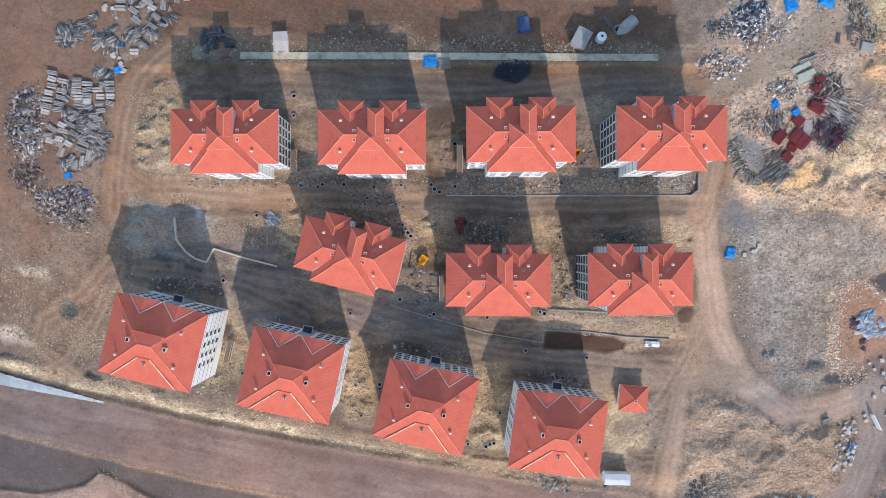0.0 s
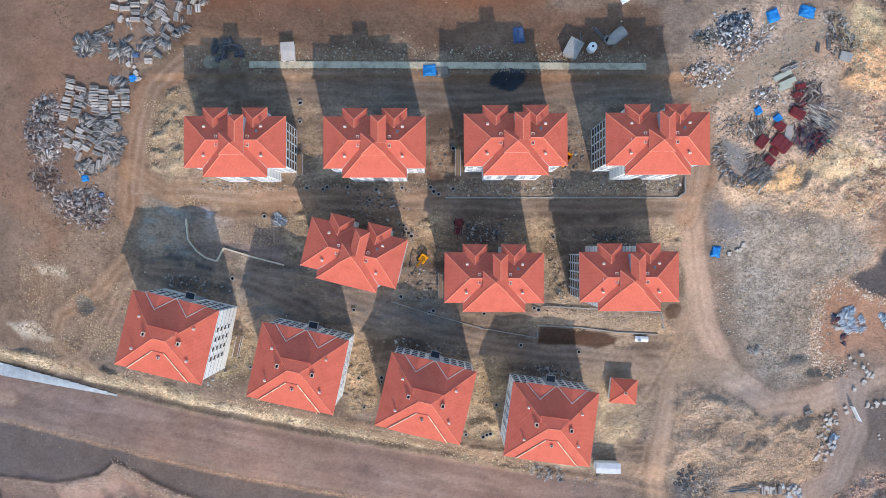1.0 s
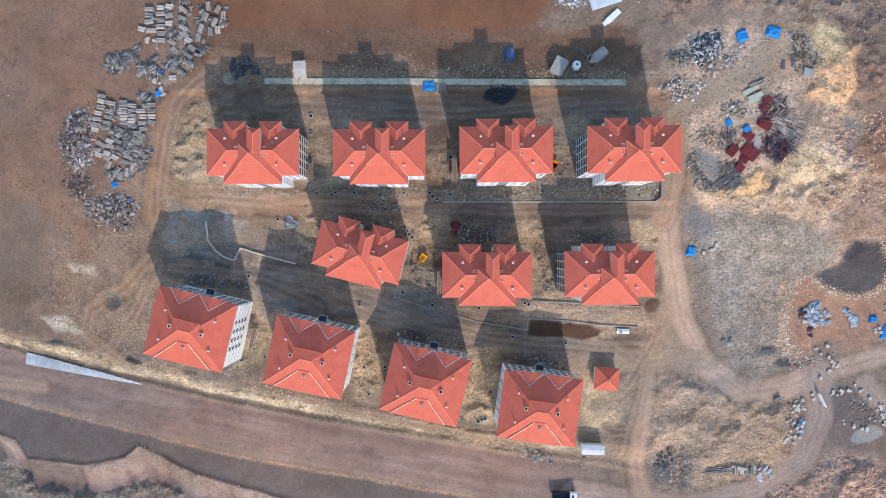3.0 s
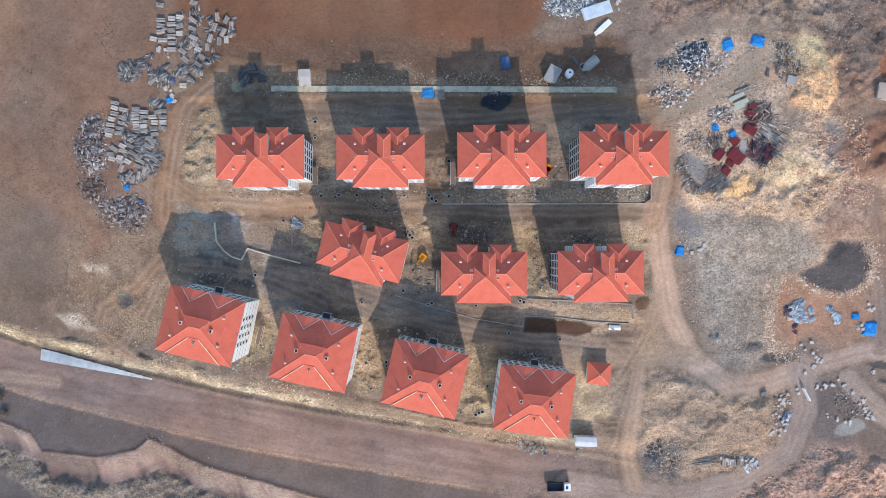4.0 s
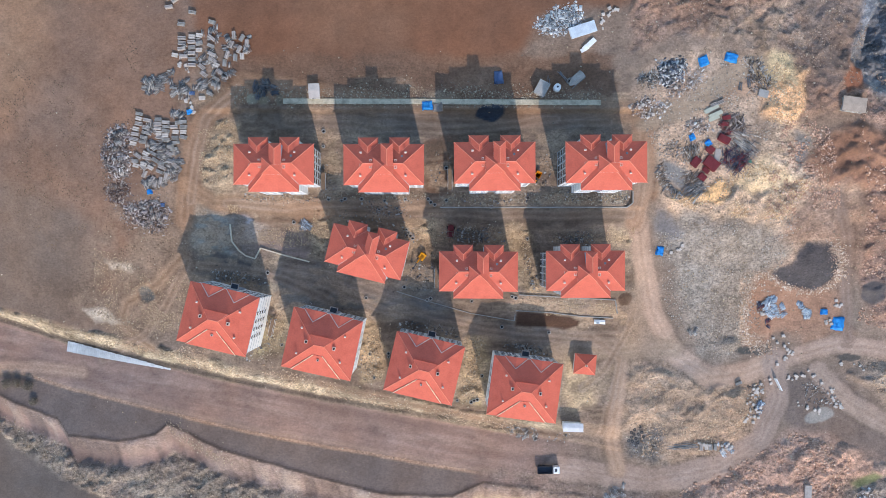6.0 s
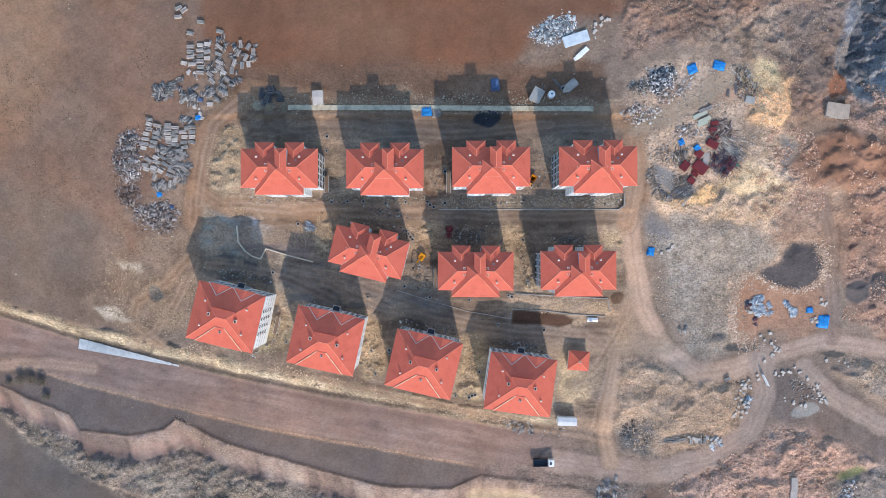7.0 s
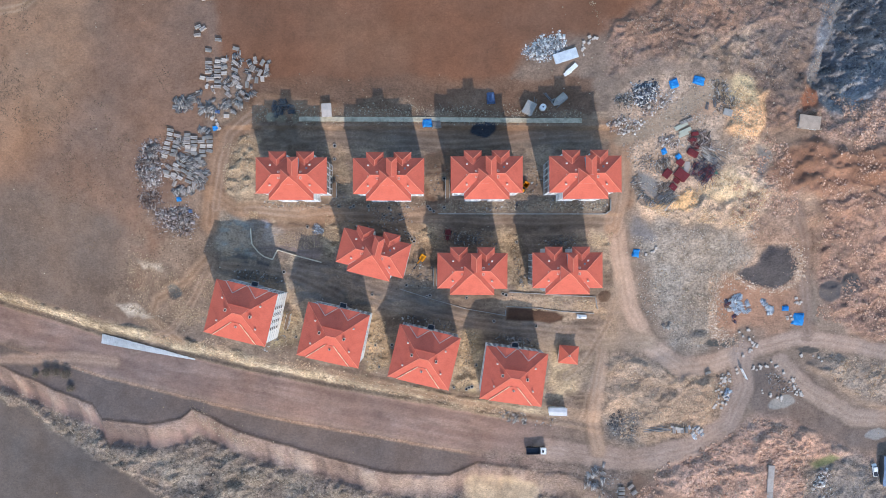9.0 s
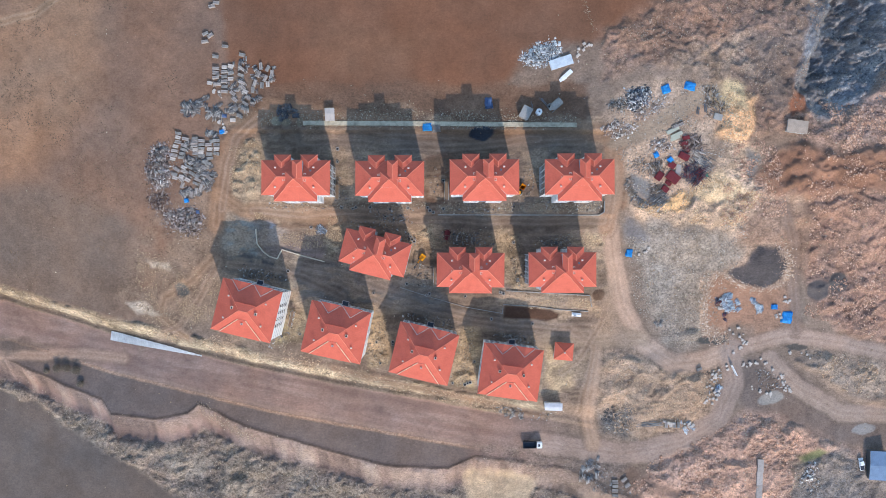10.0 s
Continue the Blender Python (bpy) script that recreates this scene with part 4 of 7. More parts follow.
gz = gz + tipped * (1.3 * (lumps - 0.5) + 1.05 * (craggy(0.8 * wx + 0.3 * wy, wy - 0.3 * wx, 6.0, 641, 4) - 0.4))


def raise_up(points, height, soft, crest=0.0):
    """A body of earth with a bank of the given width round it; crest: ridges and gullies on its top."""
    global gz
    d, inside = line_distance(gx + 0.35 * (wx - gx), gy + 0.35 * (wy - gy), points, True)
    body = smooth(-soft, soft, np.where(inside, d, -d))
    gz = gz + body * (height + crest * (craggy(0.65 * wx + 0.2 * wy, wy - 0.25 * wx, 11.0, 611, 5) - 0.4))


# mound between the tracks, the clay banks and the eroded brown body to the east
raise_up([(61.9, -41.7), (70.4, -38.1), (78.7, -43.3), (88.1, -45.8), (101.8, -45.9), (104.7, -53.6), (100.4, -62.6), (88.7, -64.1), (75.1, -63.2), (72.4, -57.6), (62.6, -57.2)], 0.35, 1.2, 1.2)
raise_up([(107.3, 58.2), (116.2, 57.0), (115.8, 47.4), (113.3, 39.3), (106.6, 39.9), (101.9, 41.9), (104.7, 50.1)], 0.6, 2.0, 0.8)
raise_up([(72.7, 15.6), (88.9, 16.4), (97.0, 25.7), (110.1, 24.9), (120.7, 19.9), (111.6, 9.4), (84.9, 11.2)], 0.4, 2.5, 0.7)
raise_up([(120.2, 30.1), (124.7, 36.8), (137.9, 40.4), (151.9, 36.6), (163.7, 39.5), (177.7, 39.3), (179.1, 23.9), (155.7, 23.5), (148.8, 21.1), (146.8, 26.9), (145.5, 21.1), (137.4, 20.1), (125.0, 21.0)], 0.8, 2.2, 0.7)
raise_up([(136.7, 42.8), (139.7, 48.0), (151.2, 48.4), (159.9, 54.9), (168.6, 66.7), (185.3, 69.5), (187.0, 42.1), (163.3, 41.5), (151.6, 38.6)], 0.8, 2.5, 0.9)
raise_up([(142.4, 18.1), (179.4, 20.7), (188.3, -35.1), (163.6, -33.6), (149.7, -25.5), (148.4, -5.4)], 0.4, 2.0, 0.9)
raise_up([(142.1, -43.4), (151.7, -40.2), (174.1, -48.6), (181.0, -55.5), (181.1, -62.4), (164.2, -58.5), (149.4, -48.0)], 0.8, 1.5, 1.2)
raise_up([(118.9, -71.8), (132.8, -65.5), (147.2, -70.4), (164.3, -80.0), (144.7, -79.1), (140.1, -94.7), (127.0, -96.3), (116.3, -84.7)], 0.7, 1.5, 1.1)
raise_up([(81.9, -83.3), (104.8, -75.6), (121.2, -74.0), (121.1, -96.0), (86.6, -94.5)], 0.5, 1.5, 1.1)
# the ground falls away to the north behind the eastern tip, and that side lies in its own shade
BROW = [(131.8, 52.0), (143.2, 48.4), (153.2, 50.1), (161.0, 55.5), (171.0, 68.0), (186.0, 84.0)]
SIDE = [(131.0, 51.0), (134.5, 63.2), (141.0, 78.0), (148.0, 93.0), (155.0, 108.0)]
fall = np.clip(gy - np.interp(gx, [p[0] for p in BROW], [p[1] for p in BROW]), 0, 75)
gully = np.abs(fbm(gx * 0.5 + gy * 0.25, gy - 0.5 * gx, 5.0, 733, 5) - 0.5)
lay(0.6 * smooth(2, 8, fall) * smooth(0.52, 0.62, fbm(gx * 0.4 + gy * 0.2, gy - 0.5 * gx, 3.0, 735, 3)) * smooth(132, 142, gx), (176, 170, 166))
east = smooth(-3.0, 7.0, gx - np.interp(gy, [p[1] for p in SIDE], [p[0] for p in SIDE]) + 1.3 * (wx - gx))
gz = gz - east * (0.43 * fall + gully * 11 * smooth(0, 10, fall))
# vehicle tracks
track([(62.3, 13.1), (66.1, -5.4), (70.0, -20.1), (78.4, -35.2), (91.0, -43.1), (103.6, -42.3), (116.9, -38.0)], 6.5, (176, 144, 122), 1.0, ruts=0.3)
track([(116.9, -38.0), (137.4, -33.5), (153.2, -35.1), (193.8, -43.4)], 5.5, (166, 138, 120), 1.0, ruts=0.3)
track([(114.8, -38.1), (115.8, -51.1), (109.3, -65.2), (95.2, -73.9), (71.4, -77.2), (41.0, -75.1)], 8.0, (160, 134, 118), 1.0, ruts=0.3)
track([(130.4, -42.5), (142.2, -53.7), (160.9, -64.0), (193.7, -66.8)], 6.5, (160, 136, 120), 1.0, ruts=0.3)
track([(141.3, -31.6), (138.3, -11.8), (135.8, 5.3), (130.1, 17.8)], 4.0, (132, 108, 94), 0.9, ruts=0.3)
track([(61.2, -33.0), (59.5, -46.1), (57.8, -63.5), (60.1, -74.5)], 4.3, (172, 140, 116), 1.0, ruts=0.3)
track([(39.9, -33.0), (61.2, -33.0), (78.4, -33.1)], 6.0, (156, 130, 108), 0.8, ruts=0.3)
track([(63.4, 41.2), (64.1, 23.2), (61.9, 9.0)], 6.5, (156, 122, 98), 1.0, ruts=0.3)
track([(63.7, 39.3), (77.1, 43.6), (90.0, 52.1), (100.6, 58.6)], 6.0, (152, 132, 112), 0.8, ruts=0.2)
track([(-60.2, 47.4), (-70.8, 40.7), (-75.8, 30.9), (-78.6, 19.0), (-80.2, 8.8)], 6.0, (142, 110, 86), 0.9, ruts=0.5)
track([(-78.3, 20.0), (-70.0, 14.4), (-51.5, 13.2), (-35.1, 11.8)], 5.0, (148, 115, 89), 0.9, ruts=0.4)
track([(-82.8, -2.6), (-90.8, -11.1), (-102.1, -17.6), (-104.6, -25.1), (-94.2, -33.7)], 3.5, (140, 112, 90), 0.8, ruts=0.5)
track([(-38.6, -44.2), (-15.2, -50.7), (17.0, -57.6), (40.7, -63.8)], 3.0, (124, 98, 80), 0.8, ruts=0.4)
track([(-58.7, 49.8), (-2.2, 41.9), (60.4, 41.6)], 6.5, (144, 112, 88), 0.75, ruts=0.3)
track([(77.3, -96.5), (74.3, -84.5), (85.8, -91.7), (106.0, -96.4)], 4.0, (120, 96, 82), 0.7)
track([(-174.6, 78.1), (-143.7, 85.1), (-122.6, 100.5)], 3.0, (150, 120, 94), 0.6, ruts=0.4)
for pts in ([(-46.9, 41.5), (-21.7, 41.0), (4.8, 38.6), (31.3, 38.3), (52.5, 38.6)], [(-46.9, 38.6), (-19.1, 37.3), (6.1, 36.2), (36.6, 39.9)], [(-66.0, 14.1), (-49.7, 13.5), (-33.1, 14.0), (-11.2, 12.8), (0.8, 14.7)], [(-30.5, 12.1), (-11.3, 10.6), (2.2, 10.9), (26.4, 10.2), (60.4, 10.7)],
            [(-50.9, -5.5), (-36.9, -8.2), (-19.8, -13.6), (-3.4, -20.8), (16.4, -25.3), (42.1, -28.3), (59.2, -28.3)], [(-49.6, -8.3), (-34.1, -12.4), (-17.3, -19.4), (2.3, -24.6), (25.0, -28.3), (59.4, -31.3)], [(-76.6, -5.5), (-62.2, -6.9), (-51.0, -9.7), (-34.1, -16.7)], [(49.2, -28.3), (59.7, -35.8), (56.7, -52.1), (54.4, -62.2)],
            [(47.2, -46.1), (54.1, -40.1), (60.8, -28.4), (64.9, -16.9)], [(-77.5, 15.1), (-74.8, 28.2), (-70.7, 39.9), (-60.5, 48.4)], [(-115.6, -38.2), (-96.7, -29.0), (-88.2, -17.1), (-80.8, -4.1)]):
    track(pts, 2.2, (140, 114, 95), 0.35, 0.05, 0.12, ruts=0.45)
track([(-183.6, -43.4), (-173.8, -41.4), (-157.4, -41.9), (-141.0, -40.6), (-122.6, -42.6)], 3.6, (166, 134, 112), 0.8, ruts=0.2)
zone([(-183.0, -37.0), (-173.5, -33.7), (-159.5, -35.4), (-147.4, -36.6), (-159.6, -39.0), (-173.7, -39.6)], (110, 92, 80), 1.0, 0.7, 0.1, 0.2)
for x0, y0, rx, ry, c in ((16.2, 41.9, 4.8, 2.5, (64, 66, 74)), (-95.5, -14.5, 2.6, 2.2, (110, 104, 98)), (60.3, -15.7, 2.6, 2.0, (96, 74, 60)),
                         (156.0, -11.9, 5.0, 4.0, (92, 84, 80)), (147.9, -15.1, 4.0, 4.5, (98, 88, 84)), (107.5, -34.9, 6.5, 2.2, (84, 80, 76)), (141.8, -38.2, 4.5, 1.2, (92, 84, 78)), (131.7, -57.9, 6.0, 2.4, (150, 142, 134)), (171.9, -71.0, 5.0, 2.2, (148, 140, 134))):
    lay(smooth(1.08, 0.86, np.hypot((0.5 * (gx + wx) - x0) / rx, (0.5 * (gy + wy) - y0) / ry)), c, 0.08, 0.2)
# damp dark soil tipped against the kerb wall
d, inside = line_distance(gx + 0.12 * (wx - gx), gy + 0.12 * (wy - gy), [(25.2, -20.4), (36.0, -21.0), (42.3, -21.8), (45.6, -23.5), (45.3, -25.2), (40.9, -26.2), (34.6, -25.5), (25.2, -25.0)], True)
lay(smooth(-0.5, 0.4, np.where(inside, d, -d)), (86, 62, 49), 0.08, 0.2)
for pts, c, edge in (([(103.7, -33.1), (102.7, -21.9), (103.7, -13.7), (106.5, -8.7), (111.0, -9.7), (118.3, -13.6), (125.1, -15.0), (131.5, -13.5), (137.1, -18.5), (136.2, -25.9), (123.4, -28.7), (113.8, -27.6), (111.0, -33.1)], (162, 122, 98), 1.2),
                     ([(118.4, 1.2), (124.5, 2.6), (131.9, 1.2), (135.5, -5.0), (132.9, -11.2), (126.9, -14.2), (121.2, -13.5), (115.1, -11.6), (111.2, -8.7), (113.3, -6.0), (117.7, -3.5)], (84, 78, 78), 0.9)):
    d, inside = line_distance(gx + 0.3 * (wx - gx), gy + 0.3 * (wy - gy), pts, True)
    d = np.where(inside, d, -d)
    lay(smooth(-edge, edge, d), c, 0.12, 0.35)
    lay(0.7 * np.exp(-((d - 0.2) / 1.3) ** 2) * smooth(0.42, 0.55, fbm(gx, gy, 2.5, 55)) * smooth(-7.5, -5.5, gz + 2 * (c[0] > 100)), (186, 154, 130), 0.25, 0.9)
# gravel cones in the shade of the wall's end, dark turned soil and a stony fringe on the eastern tip
for x0, y0, rx, ry, c in ((-56.1, 45.3, 1.9, 1.6, (138, 132, 116)), (-52.7, 44.9, 1.7, 1.4, (128, 116, 98)), (-47.8, 45.0, 1.2, 1.8, (120, 108, 92))):
    d = np.hypot((gx - x0) / rx, (gy - y0) / ry)
    lay(smooth(1.15, 0.9, d), c, 0.03, 0.2)
    gz = gz + 1.3 * np.clip(1 - d, 0, 1)
zone([(62.0, -18.8), (66.5, -8.2), (68.0, -28.3), (74.2, -35.8), (65.6, -35.8)], (158, 132, 112), 3, 0.7, 0.08, 0.2)
zone([(68.9, 11.8), (72.3, 10.5), (77.6, 5.7), (78.6, 3.6), (71.4, 4.3), (68.5, 7.7)], (120, 112, 110), 1.5, 0.85, 0.15, 0.3)
zone([(101.1, -9.3), (104.0, -8.6), (103.4, -17.4), (103.4, -26.3), (110.1, -31.6), (102.2, -31.4), (100.8, -20.3)], (186, 156, 132), 1.5, 0.8, 0.3, 0.95)
# pale scar by the western track
zone([(-115.9, -19.7), (-108.0, -20.7), (-105.6, -25.1), (-114.2, -23.0)], (214, 196, 176), 1.2, 0.8, 0.3, 0.6)
zone([(-107.3, -4.2), (-98.9, -5.8), (-98.2, -9.0), (-106.6, -6.3)], (206, 186, 164), 1.2, 0.8, 0.3, 0.8)
# relief and mottling at several sizes
tip = smooth(62, 80, gx) * smooth(0.3, 0.6, rough)
gz = gz + tip * 0.7 * (craggy(wx * 0.8 + wy * 0.4, (wy * 0.9 - wx * 0.4) * 0.6, 3.0, 71, 3) - 0.4)
mottle = (fbm(gx, gy, 14.0, 5) - 0.5) * 0.35 + (fbm(gx, gy, 3.6, 6, 3) - 0.5) * (0.2 + 0.75 * speck) + (vnoise(gx / 1.3, gy / 1.3, 9) - 0.5) * speck * 0.45
pale = smooth(0.80, 0.95, vnoise(gx / 0.6, gy / 0.6, 19)) * np.clip(speck - 0.3, 0, 1) * 0.3
soil = np.clip(soil * np.clip(1 + mottle, 0.35, 1.9)[..., None], 0, 1)
soil = soil * (1 - pale[..., None]) + np.array(lin(194, 176, 154)) * pale[..., None]
warm = (fbm(gx, gy, 20.0, 91) - 0.5)[..., None] * np.array([0.25, 0.0, -0.25])
soil = np.clip(soil * (1 + warm), 0.01, 1)
# a little bluish haze mixed into the soil colour
grey = soil @ np.array([0.3, 0.6, 0.1])
soil = 0.93 * soil + 0.07 * grey[..., None] * np.array([0.98, 1.0, 1.05])
site_rough = np.clip(rough - 0.25, 0, 1) * smooth(80, 62, gx)
gz = gz + site_rough * 2.2 * (craggy(wx, wy, 4.5, 651, 4) - 0.4)
gz = gz + rough * 1.25 * (2.3 * (fbm(gx, gy, 4.2, 33, 3) - 0.5) + 0.55 * (vnoise(gx / 1.3, gy / 1.3, 41) - 0.5))
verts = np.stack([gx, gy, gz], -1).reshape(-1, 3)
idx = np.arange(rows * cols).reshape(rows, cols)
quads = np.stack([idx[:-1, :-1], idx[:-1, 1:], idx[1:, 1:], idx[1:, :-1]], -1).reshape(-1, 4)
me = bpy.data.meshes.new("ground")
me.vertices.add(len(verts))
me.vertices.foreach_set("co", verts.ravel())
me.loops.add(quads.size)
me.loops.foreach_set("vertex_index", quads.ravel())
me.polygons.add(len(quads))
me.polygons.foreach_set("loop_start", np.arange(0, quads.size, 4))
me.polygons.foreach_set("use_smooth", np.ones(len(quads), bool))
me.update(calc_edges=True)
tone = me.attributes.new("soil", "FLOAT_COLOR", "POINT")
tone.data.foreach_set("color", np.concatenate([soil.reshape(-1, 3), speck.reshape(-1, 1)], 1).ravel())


def earth():
    """Bare soil: the kinds of soil come with the ground; here are grit, clods and stones, stronger where the ground is stony."""
    m = bpy.data.materials.new("bare_earth")
    m.use_nodes = True
    nt = m.node_tree
    bsdf = nt.nodes["Principled BSDF"]
    bsdf.inputs["Roughness"].default_value, bsdf.inputs["Specular IOR Level"].default_value = 0.95, 0.1
    at, geo = nt.nodes.new("ShaderNodeAttribute"), nt.nodes.new("ShaderNodeNewGeometry")
    at.attribute_name = "soil"

    def math_node(op, a, b):
        n = nt.nodes.new("ShaderNodeMath")
        n.operation = op
        for k, v in enumerate((a, b)):
            if isinstance(v, (int, float)):
                n.inputs[k].default_value = v
            else:
                nt.links.new(v, n.inputs[k])
        return n.outputs[0]

    def grain(scale, detail, rough_=0.6):
        n = nt.nodes.new("ShaderNodeTexNoise")
        n.inputs["Scale"].default_value, n.inputs["Detail"].default_value, n.inputs["Roughness"].default_value = scale, detail, rough_
        nt.links.new(geo.outputs["Position"], n.inputs["Vector"])
        return n.outputs[0]

    def cells(scale):
        n = nt.nodes.new("ShaderNodeTexVoronoi")
        n.inputs["Scale"].default_value = scale
        nt.links.new(geo.outputs["Position"], n.inputs["Vector"])
        sep = nt.nodes.new("ShaderNodeSeparateColor")
        nt.links.new(n.outputs["Color"], sep.inputs[0])
        return n.outputs["Distance"], sep.outputs[0], sep.outputs[1]

    def streaks(turn):
        mp = nt.nodes.new("ShaderNodeMapping")
        mp.inputs["Rotation"].default_value = (0, 0, turn)
        mp.inputs["Scale"].default_value = (0.7, 3.2, 1.0)
        nt.links.new(geo.outputs["Position"], mp.inputs["Vector"])
        n = nt.nodes.new("ShaderNodeTexNoise")
        n.inputs["Scale"].default_value, n.inputs["Detail"].default_value = 1.0, 3
        nt.links.new(mp.outputs[0], n.inputs["Vector"])
        return n.outputs[0]

    stony = at.outputs["Alpha"]
    litter = math_node("SUBTRACT", math_node("MAXIMUM", streaks(0.7), math_node("MAXIMUM", streaks(-0.5), streaks(1.9))), 0.62)
    n1, n2 = grain(1.25, 5, 0.68), grain(5.0, 4, 0.6)
    dist, tint, pick = cells(2.0)
    f = math_node("MULTIPLY", math_node("SUBTRACT", n1, 0.5), 2.0)
    f = math_node("ADD", f, math_node("MULTIPLY", math_node("SUBTRACT", tint, 0.5), 0.5))
    f = math_node("ADD", f, math_node("MULTIPLY", litter, 1.7))
    f = math_node("MULTIPLY", f, math_node("ADD", stony, 0.12))
    f = math_node("ADD", f, math_node("MULTIPLY", math_node("SUBTRACT", n2, 0.5), 0.35))
    f = math_node("MAXIMUM", math_node("ADD", f, 1.0), 0.3)
    sc = nt.nodes.new("ShaderNodeVectorMath")
    sc.operation = "SCALE"
    nt.links.new(at.outputs["Color"], sc.inputs[0])
    nt.links.new(f, sc.inputs["Scale"])
    stone = math_node("MULTIPLY", math_node("GREATER_THAN", pick, 0.80), math_node("LESS_THAN", dist, 0.30))
    stone = math_node("MULTIPLY", math_node("MULTIPLY", stone, math_node("MULTIPLY", stony, stony)), 0.25)
    mix = nt.nodes.new("ShaderNodeMix")
    mix.data_type = "RGBA"
    nt.links.new(stone, mix.inputs[0])
    nt.links.new(sc.outputs[0], mix.inputs[6])
    mix.inputs[7].default_value = (*lin(184, 166, 146), 1)
    nt.links.new(mix.outputs[2], bsdf.inputs["Base Color"])
    h = math_node("ADD", math_node("MULTIPLY", n1, 1.4), math_node("MULTIPLY", math_node("MULTIPLY", dist, -0.5), stony))
    bump = nt.nodes.new("ShaderNodeBump")
    bump.inputs["Distance"].default_value = 0.5
    nt.links.new(math_node("ADD", math_node("MULTIPLY", stony, 0.75), 0.15), bump.inputs["Strength"])
    nt.links.new(h, bump.inputs["Height"])
    nt.links.new(bump.outputs[0], bsdf.inputs["Normal"])
    return m


EARTH = earth()
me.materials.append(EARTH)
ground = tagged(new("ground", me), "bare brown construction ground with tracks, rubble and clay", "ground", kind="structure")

# ---- loose stone and clutter ----
NX0, NY0 = -182.0, -112.0
k0 = 9
near_z = gz[k0:-k0, k0:-k0]


def ground_z(x, y):
    """Height of the finished ground."""
    u, v = (np.asarray(x, float) - NX0) / STEP, (np.asarray(y, float) - NY0) / STEP
    i, j = np.clip(u.astype(int), 0, near_z.shape[1] - 2), np.clip(v.astype(int), 0, near_z.shape[0] - 2)
    a, b = np.clip(u - i, 0, 1), np.clip(v - j, 0, 1)
    return (near_z[j, i] * (1 - a) + near_z[j, i + 1] * a) * (1 - b) + (near_z[j + 1, i] * (1 - a) + near_z[j + 1, i + 1] * a) * b


rng = np.random.default_rng(4)
OCTA = np.array([(1, 0, 0), (0, 1, 0), (-1, 0, 0), (0, -1, 0), (0, 0, 0.8), (0, 0, -0.6)], float)
OCTA_F = np.array([(0, 1, 4), (1, 2, 4), (2, 3, 4), (3, 0, 4), (1, 0, 5), (2, 1, 5), (3, 2, 5), (0, 3, 5)])
CUBE = np.array([(x, y, z) for x in (-0.5, 0.5) for y in (-0.5, 0.5) for z in (0, 1)], float)
CUBE_F = np.array([(0, 1, 3), (0, 3, 2), (4, 6, 7), (4, 7, 5), (0, 4, 5), (0, 5, 1), (2, 3, 7), (2, 7, 6), (1, 5, 7), (1, 7, 3), (0, 2, 6), (0, 6, 4)])


def many(name, shape, faces, x, y, z, sx, sy, sz, turn, tilt, material, label, category, jitter=0.0):
    """One object of many small separate pieces."""
    n = len(x)
    p = np.repeat(shape[None], n, 0)
    if jitter:
        p = p * (1 + jitter * (rng.random((n, len(shape), 3)) - 0.5))
    p = p * np.stack([sx, sy, sz], -1)[:, None]
    ct, st = np.cos(tilt)[:, None], np.sin(tilt)[:, None]
    px, pz = p[..., 0] * ct + p[..., 2] * st, -p[..., 0] * st + p[..., 2] * ct
    ca, sa = np.cos(turn)[:, None], np.sin(turn)[:, None]
    q = np.stack([px * ca - p[..., 1] * sa + x[:, None], px * sa + p[..., 1] * ca + y[:, None], pz + z[:, None]], -1)
    f = faces[None] + (np.arange(n) * len(shape))[:, None, None]
    me = bpy.data.meshes.new(name)
    q, f = q.reshape(-1, 3), f.reshape(-1, 3)
    me.vertices.add(len(q))
    me.vertices.foreach_set("co", q.ravel())
    me.loops.add(f.size)
    me.loops.foreach_set("vertex_index", f.ravel())
    me.polygons.add(len(f))
    me.polygons.foreach_set("loop_start", np.arange(0, f.size, 3))
    me.update(calc_edges=True)
    me.materials.append(material)
    return tagged(new(name, me), label, category, kind="stuff")


def inside_points(poly, n):
    """n random points in a polygon."""
    px, py = [p[0] for p in poly], [p[1] for p in poly]
    xs, ys = np.empty(0), np.empty(0)
    while len(xs) < n:
        x, y = rng.uniform(min(px), max(px), n * 2), rng.uniform(min(py), max(py), n * 2)
        ok = line_distance(x, y, poly, True)[1]
        xs, ys = np.concatenate([xs, x[ok]]), np.concatenate([ys, y[ok]])
    return xs[:n], ys[:n]


def along(points, n, spread):
    """n random points close to a polyline."""
    pts = np.array(points, float)
    seg = np.hypot(*(pts[1:] - pts[:-1]).T)
    s = rng.uniform(0, seg.sum(), n)
    c = np.concatenate([[0], np.cumsum(seg)])
    x, y = np.interp(s, c, pts[:, 0]), np.interp(s, c, pts[:, 1])
    return x + rng.normal(0, spread, n), y + rng.normal(0, spread, n)


def stones(name, x, y, low, high, label, material=ROCK, power=3.0):
    r = low + (high - low) * rng.random(len(x)) ** power
    z = ground_z(x, y)
    return many(name, OCTA, OCTA_F, x, y, z + r * 0.15, r, r * rng.uniform(0.6, 1, len(x)), r * rng.uniform(0.3, 0.55, len(x)),
                rng.uniform(0, 6.3, len(x)), rng.uniform(-0.3, 0.3, len(x)), material, label, "stones", 0.5)


# stones strewn where the ground is rough
x, y = rng.uniform(-176, 180, 900000), rng.uniform(-106, 102, 900000)
ci, cj = ((x - NX0) / STEP).astype(int) + k0, ((y - NY0) / STEP).astype(int) + k0
